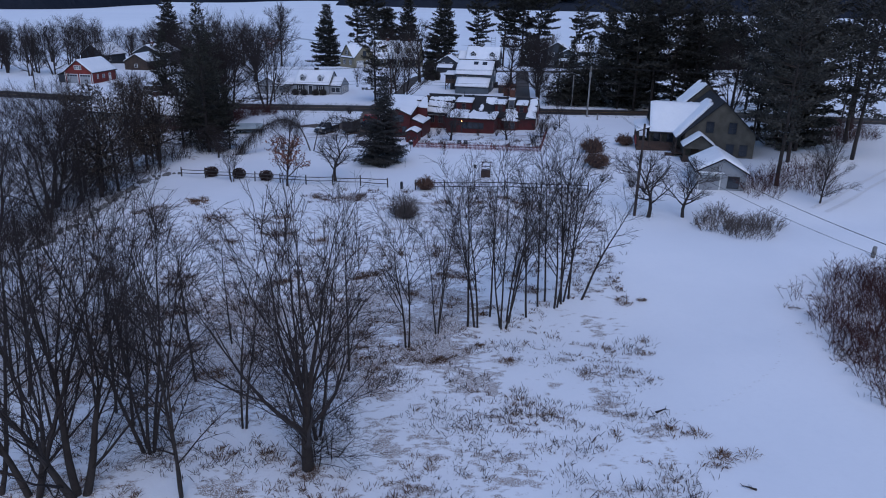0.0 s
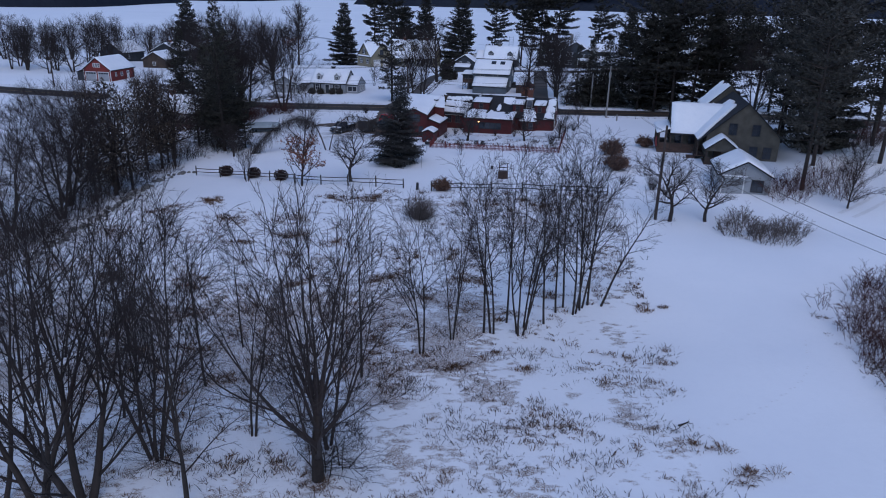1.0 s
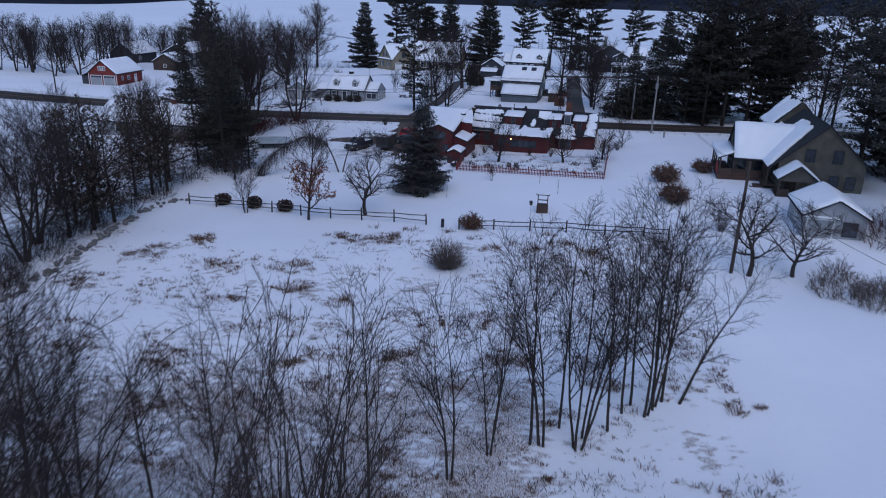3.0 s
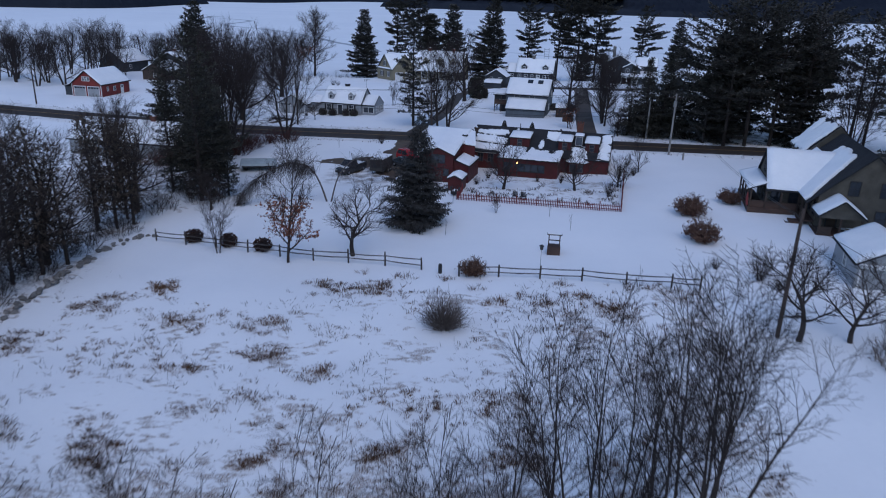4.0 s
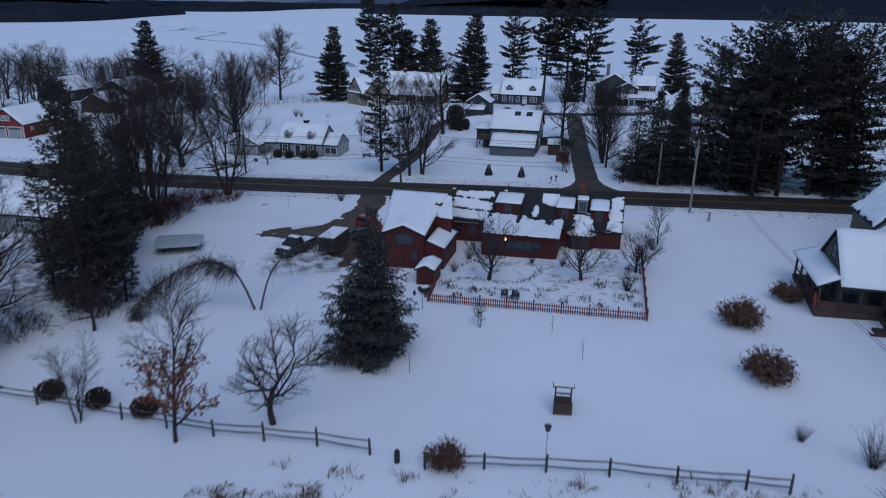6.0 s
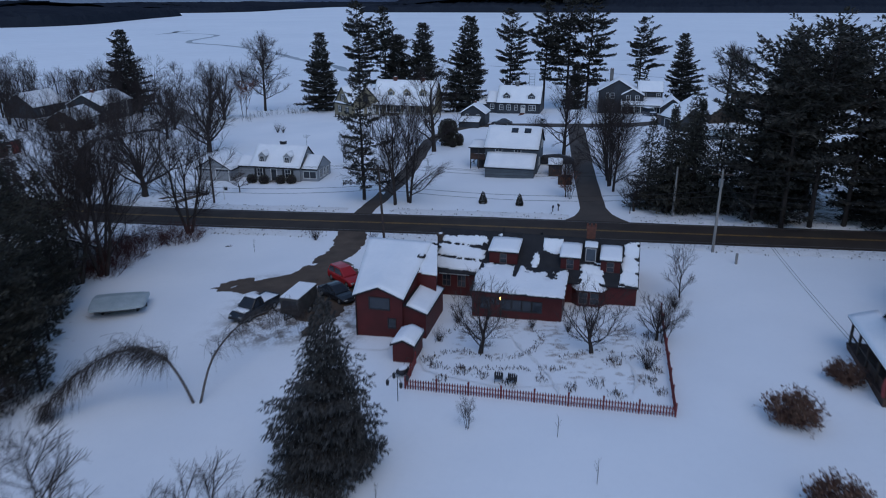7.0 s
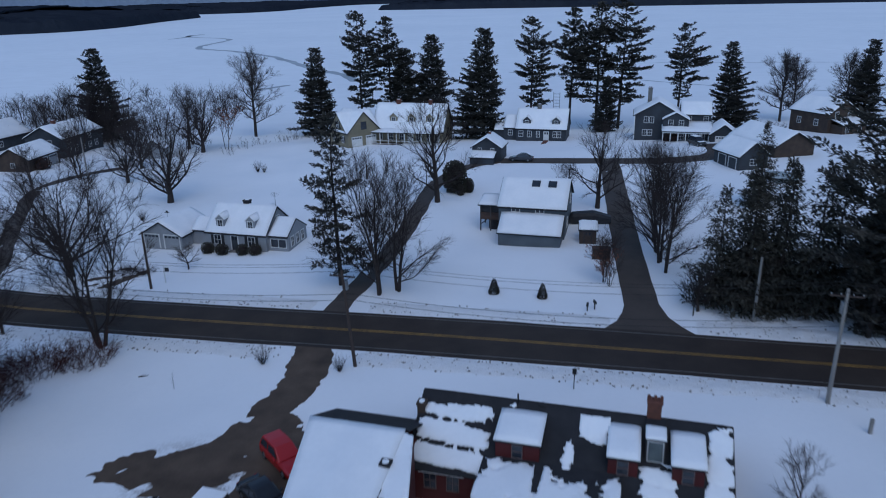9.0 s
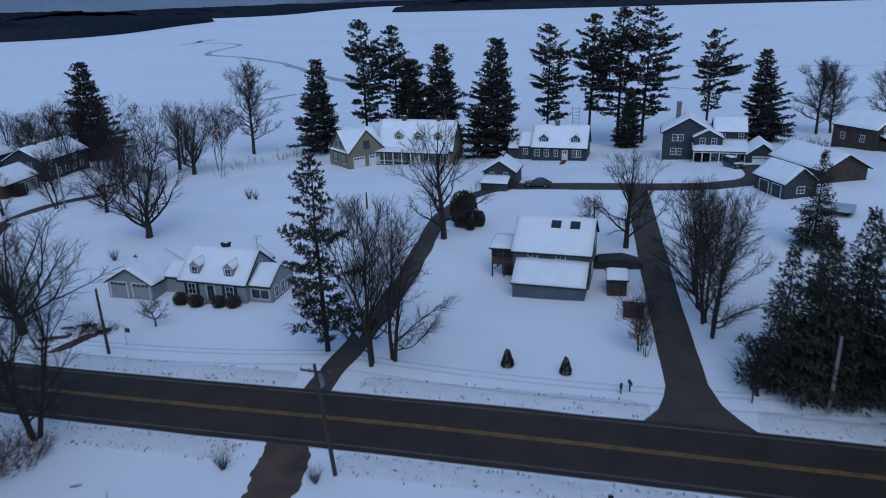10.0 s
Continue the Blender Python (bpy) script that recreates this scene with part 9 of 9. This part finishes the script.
def clump_want(x, y):
    best = 0.0
    for cx, cy, r in ((0.6, 22.4, 2.0), (3.8, 24.6, 1.6), (-14.6, 21.4, 1.8), (-8.0, 58.0, 2.6), (-25.6, 57.7, 2.2), (-30.0, 54.5, 3.0), (-33.0, 49.0, 2.6), (-15.0, 47.5, 2.2), (-4.5, 37.0, 2.0), (-9.5, 33.5, 2.4),
                      (2.5, 31.5, 1.8), (-28.5, 38.0, 2.2), (-34.0, 40.0, 2.6), (16.5, 10.5, 1.8), (15.0, 13.2, 1.4), (12.0, 20.5, 1.6), (17.2, 31.0, 1.6), (-20.5, 31.0, 2.0), (-25.0, 28.5, 2.0), (5.8, 22.0, 1.3), (8, 36, 2), (-7, 28, 2), (-28.1, 55.6, 2.4), (-15.3, 51.6, 2.2), (-11.4, 58.4, 2.6), (-10.6, 45.0, 2.4), (-3.0, 41.6, 2.2), (-14.7, 41.4, 2.0), (1.6, 41.6, 2.4), (-23.0, 52.4, 2.2), (-19.5, 45.5, 1.8), (-22, 37, 2.2), (5, 30.5, 1.6), (9, 33.5, 1.8), (0, 33, 2), (-3, 29, 1.8), (3, 36.5, 2), (11, 38, 1.8), (-12, 36, 2), (-18, 26, 1.8), (-12.5, 24, 1.6)):
        d = math.hypot(x - cx, (y - cy) * 1.5) / (0.62 * r)
        best = max(best, math.exp(-d * d))
    return best


def weed_want(x, y):
    n = noise.noise((x * 0.22, y * 0.3, 12.0)) + 0.5 * noise.noise((x * 0.7, y * 0.9, 16.0))
    right = fade(x - 2.0, 0, 4) * fade(y - 40, 0, 5) * fade(58.5 - y, 0, 3)
    front = fade(x + 2.0, 0, 4) * fade(26 - y, 0, 4)
    mid = 1.6 * fade(y - 9, 0, 4) * fade(40 - y, 0, 6) * fade(4 - x, 0, 6) + 0.45 * fade(y - 34, 0, 5)
    return max(0.0, min(1.0, (n + 0.15) * 1.6)) * meadow(x, y) * max(right, 0.8 * front, 0.45 * mid)


tufts("meadow_grass", 141, field_want, 2700, 0.42, 14, STRAW, "tufts of dead straw-coloured grass in snow", 0.24)
tufts("grass_clumps", 142, clump_want, 620, 0.5, 30, STRAW, "matted clumps of dead brown grass", 0.36, 0.9)
tufts("weed_stalks", 143, weed_want, 9000, 0.5, 4, WEED, "dark dry weed stalks standing in snow", 0.3, 0.3)


def fence_want(x, y):
    best = 0.0
    for cx, cy, r in ((14.8, 58.6, 1.1), (16.8, 57.9, 1.0), (4.5, 56.6, 0.9), (6.1, 55.3, 0.9), (12.8, 54.1, 1.2), (11.0, 54.7, 1.1), (1.5, 58.1, 0.7), (2.4, 55.6, 0.8), (-7.7, 58.0, 1.3), (-16.5, 63.8, 0.9), (-8.9, 61.6, 0.6),
                      (-25.9, 57.2, 1.0), (-23.9, 66.0, 0.5), (-5.7, 60.6, 0.6), (8.5, 59.2, 0.6), (9.8, 56.5, 0.9), (-12.5, 63.0, 0.5), (18.8, 57.2, 0.7), (-1.5, 60.0, 0.5)):
        d = math.hypot((x - cx) * 0.6, y - cy) / r
        best = max(best, math.exp(-2 * d * d))
    return best


tufts("fence_weeds", 144, fence_want, 620, 0.6, 13, STRAW, "brown dry weeds in snow along the rail fence", 0.22, 0.3)


def sapling_stake(x, y, h):
    s = thing("staked_sapling", pose(x, y, gz(x, y)), "thin staked sapling on the snowy lawn", "sapling")
    rng = random.Random(int(x * 10))
    part("stem", Build().tube([(0, 0, -0.2), (0.03, 0, h * 0.5), (0.0, 0.02, h)], [0.022, 0.016, 0.008], 5), TWIG, s)
    for i in range(6):
        b = Build()
        limb(b, rng, Vector((0, 0, h * (0.35 + 0.1 * i))), Vector((rng.uniform(-1, 1), rng.uniform(-1, 1), 1.2)), h * 0.25, 0.009, 0.005, 3, 3, 0.1, 0.05)
        part("twig", b, TWIG, s)


for x, y, h in ((-1.9, 72.3, 1.7), (9.6, 78.4, 1.6), (11.2, 73.6, 1.8), (-20.4, 119.0, 1.6)):
    sapling_stake(x, y, h)


def log(x, y, turn, ln, label):
    g = thing("fallen_branch", pose(x, y, gz(x, y) + 0.06, 0, 0, turn), label, "branch")
    rng = random.Random(int(x * 7 + y))
    b = Build()
    limb(b, rng, Vector((-ln / 2, 0, 0)), Vector((1, 0, 0.05)), ln, 0.07, 0.02, 6, 5, 0.12, 0.0)
    part("limb", b, BARK, g)
    for i in range(4):
        b = Build()
        limb(b, rng, Vector((rng.uniform(-ln / 3, ln / 2), 0, 0.02)), Vector((0.5, rng.uniform(-1, 1), 0.4)), ln * 0.35, 0.025, 0.008, 4, 3, 0.15, 0.0)
        part("twig", b, TWIG, g)


log(14.8, 15.3, 20, 0.9, "dark broken branch lying on the snow")
log(17.1, 8.0, 160, 0.7, "dark broken branch lying on the snow")
log(-24.2, 121.5, 10, 0.8, "dark broken branch lying on the lawn")
log(35.2, 16.0, 60, 3.0, "pale fallen branch in the brush")

# footprints across the open snow
trail = curve_points([(14.2, 14.6), (18.0, 15.6), (22.0, 18.2), (25.0, 21.0), (27.2, 25.5)], 0.55)
tb = Build()
for i, p in enumerate(trail):
    s = 0.12 if i % 2 else -0.12
    tb.ball(p.x + s * 0.4, p.y + s, gz(p.x, p.y) + 0.035, 0.10, 0.06, 0.012, 0.1, random.Random(i), 6, 4)
tagged(part("footprints", tb, BANK), "line of footprints across open snow", "footprints", kind="stuff")

# trodden paths in the fenced garden
for pts in ([(0.5, 91.8), (0.5, 88.3), (2.4, 86.7), (6.3, 84.9), (9.6, 84.7), (11.5, 85.1)], [(15.0, 90.9), (16.6, 87.9), (16.6, 85.3), (15.9, 83.3)],
            [(7.2, 96.2), (8.2, 92.3), (9.9, 87.3), (10.6, 83.6)], [(-6.3, 92.2), (-3.0, 91.5), (-0.9, 92.9)]):
    tagged(part("footpath", strip(curve_points(pts, 0.3), 0.10, -0.10, 0.075, ragged=0.22, across=2, seed=pts[0][0]), BANK), "trodden grey path through garden snow", "path", kind="structure")
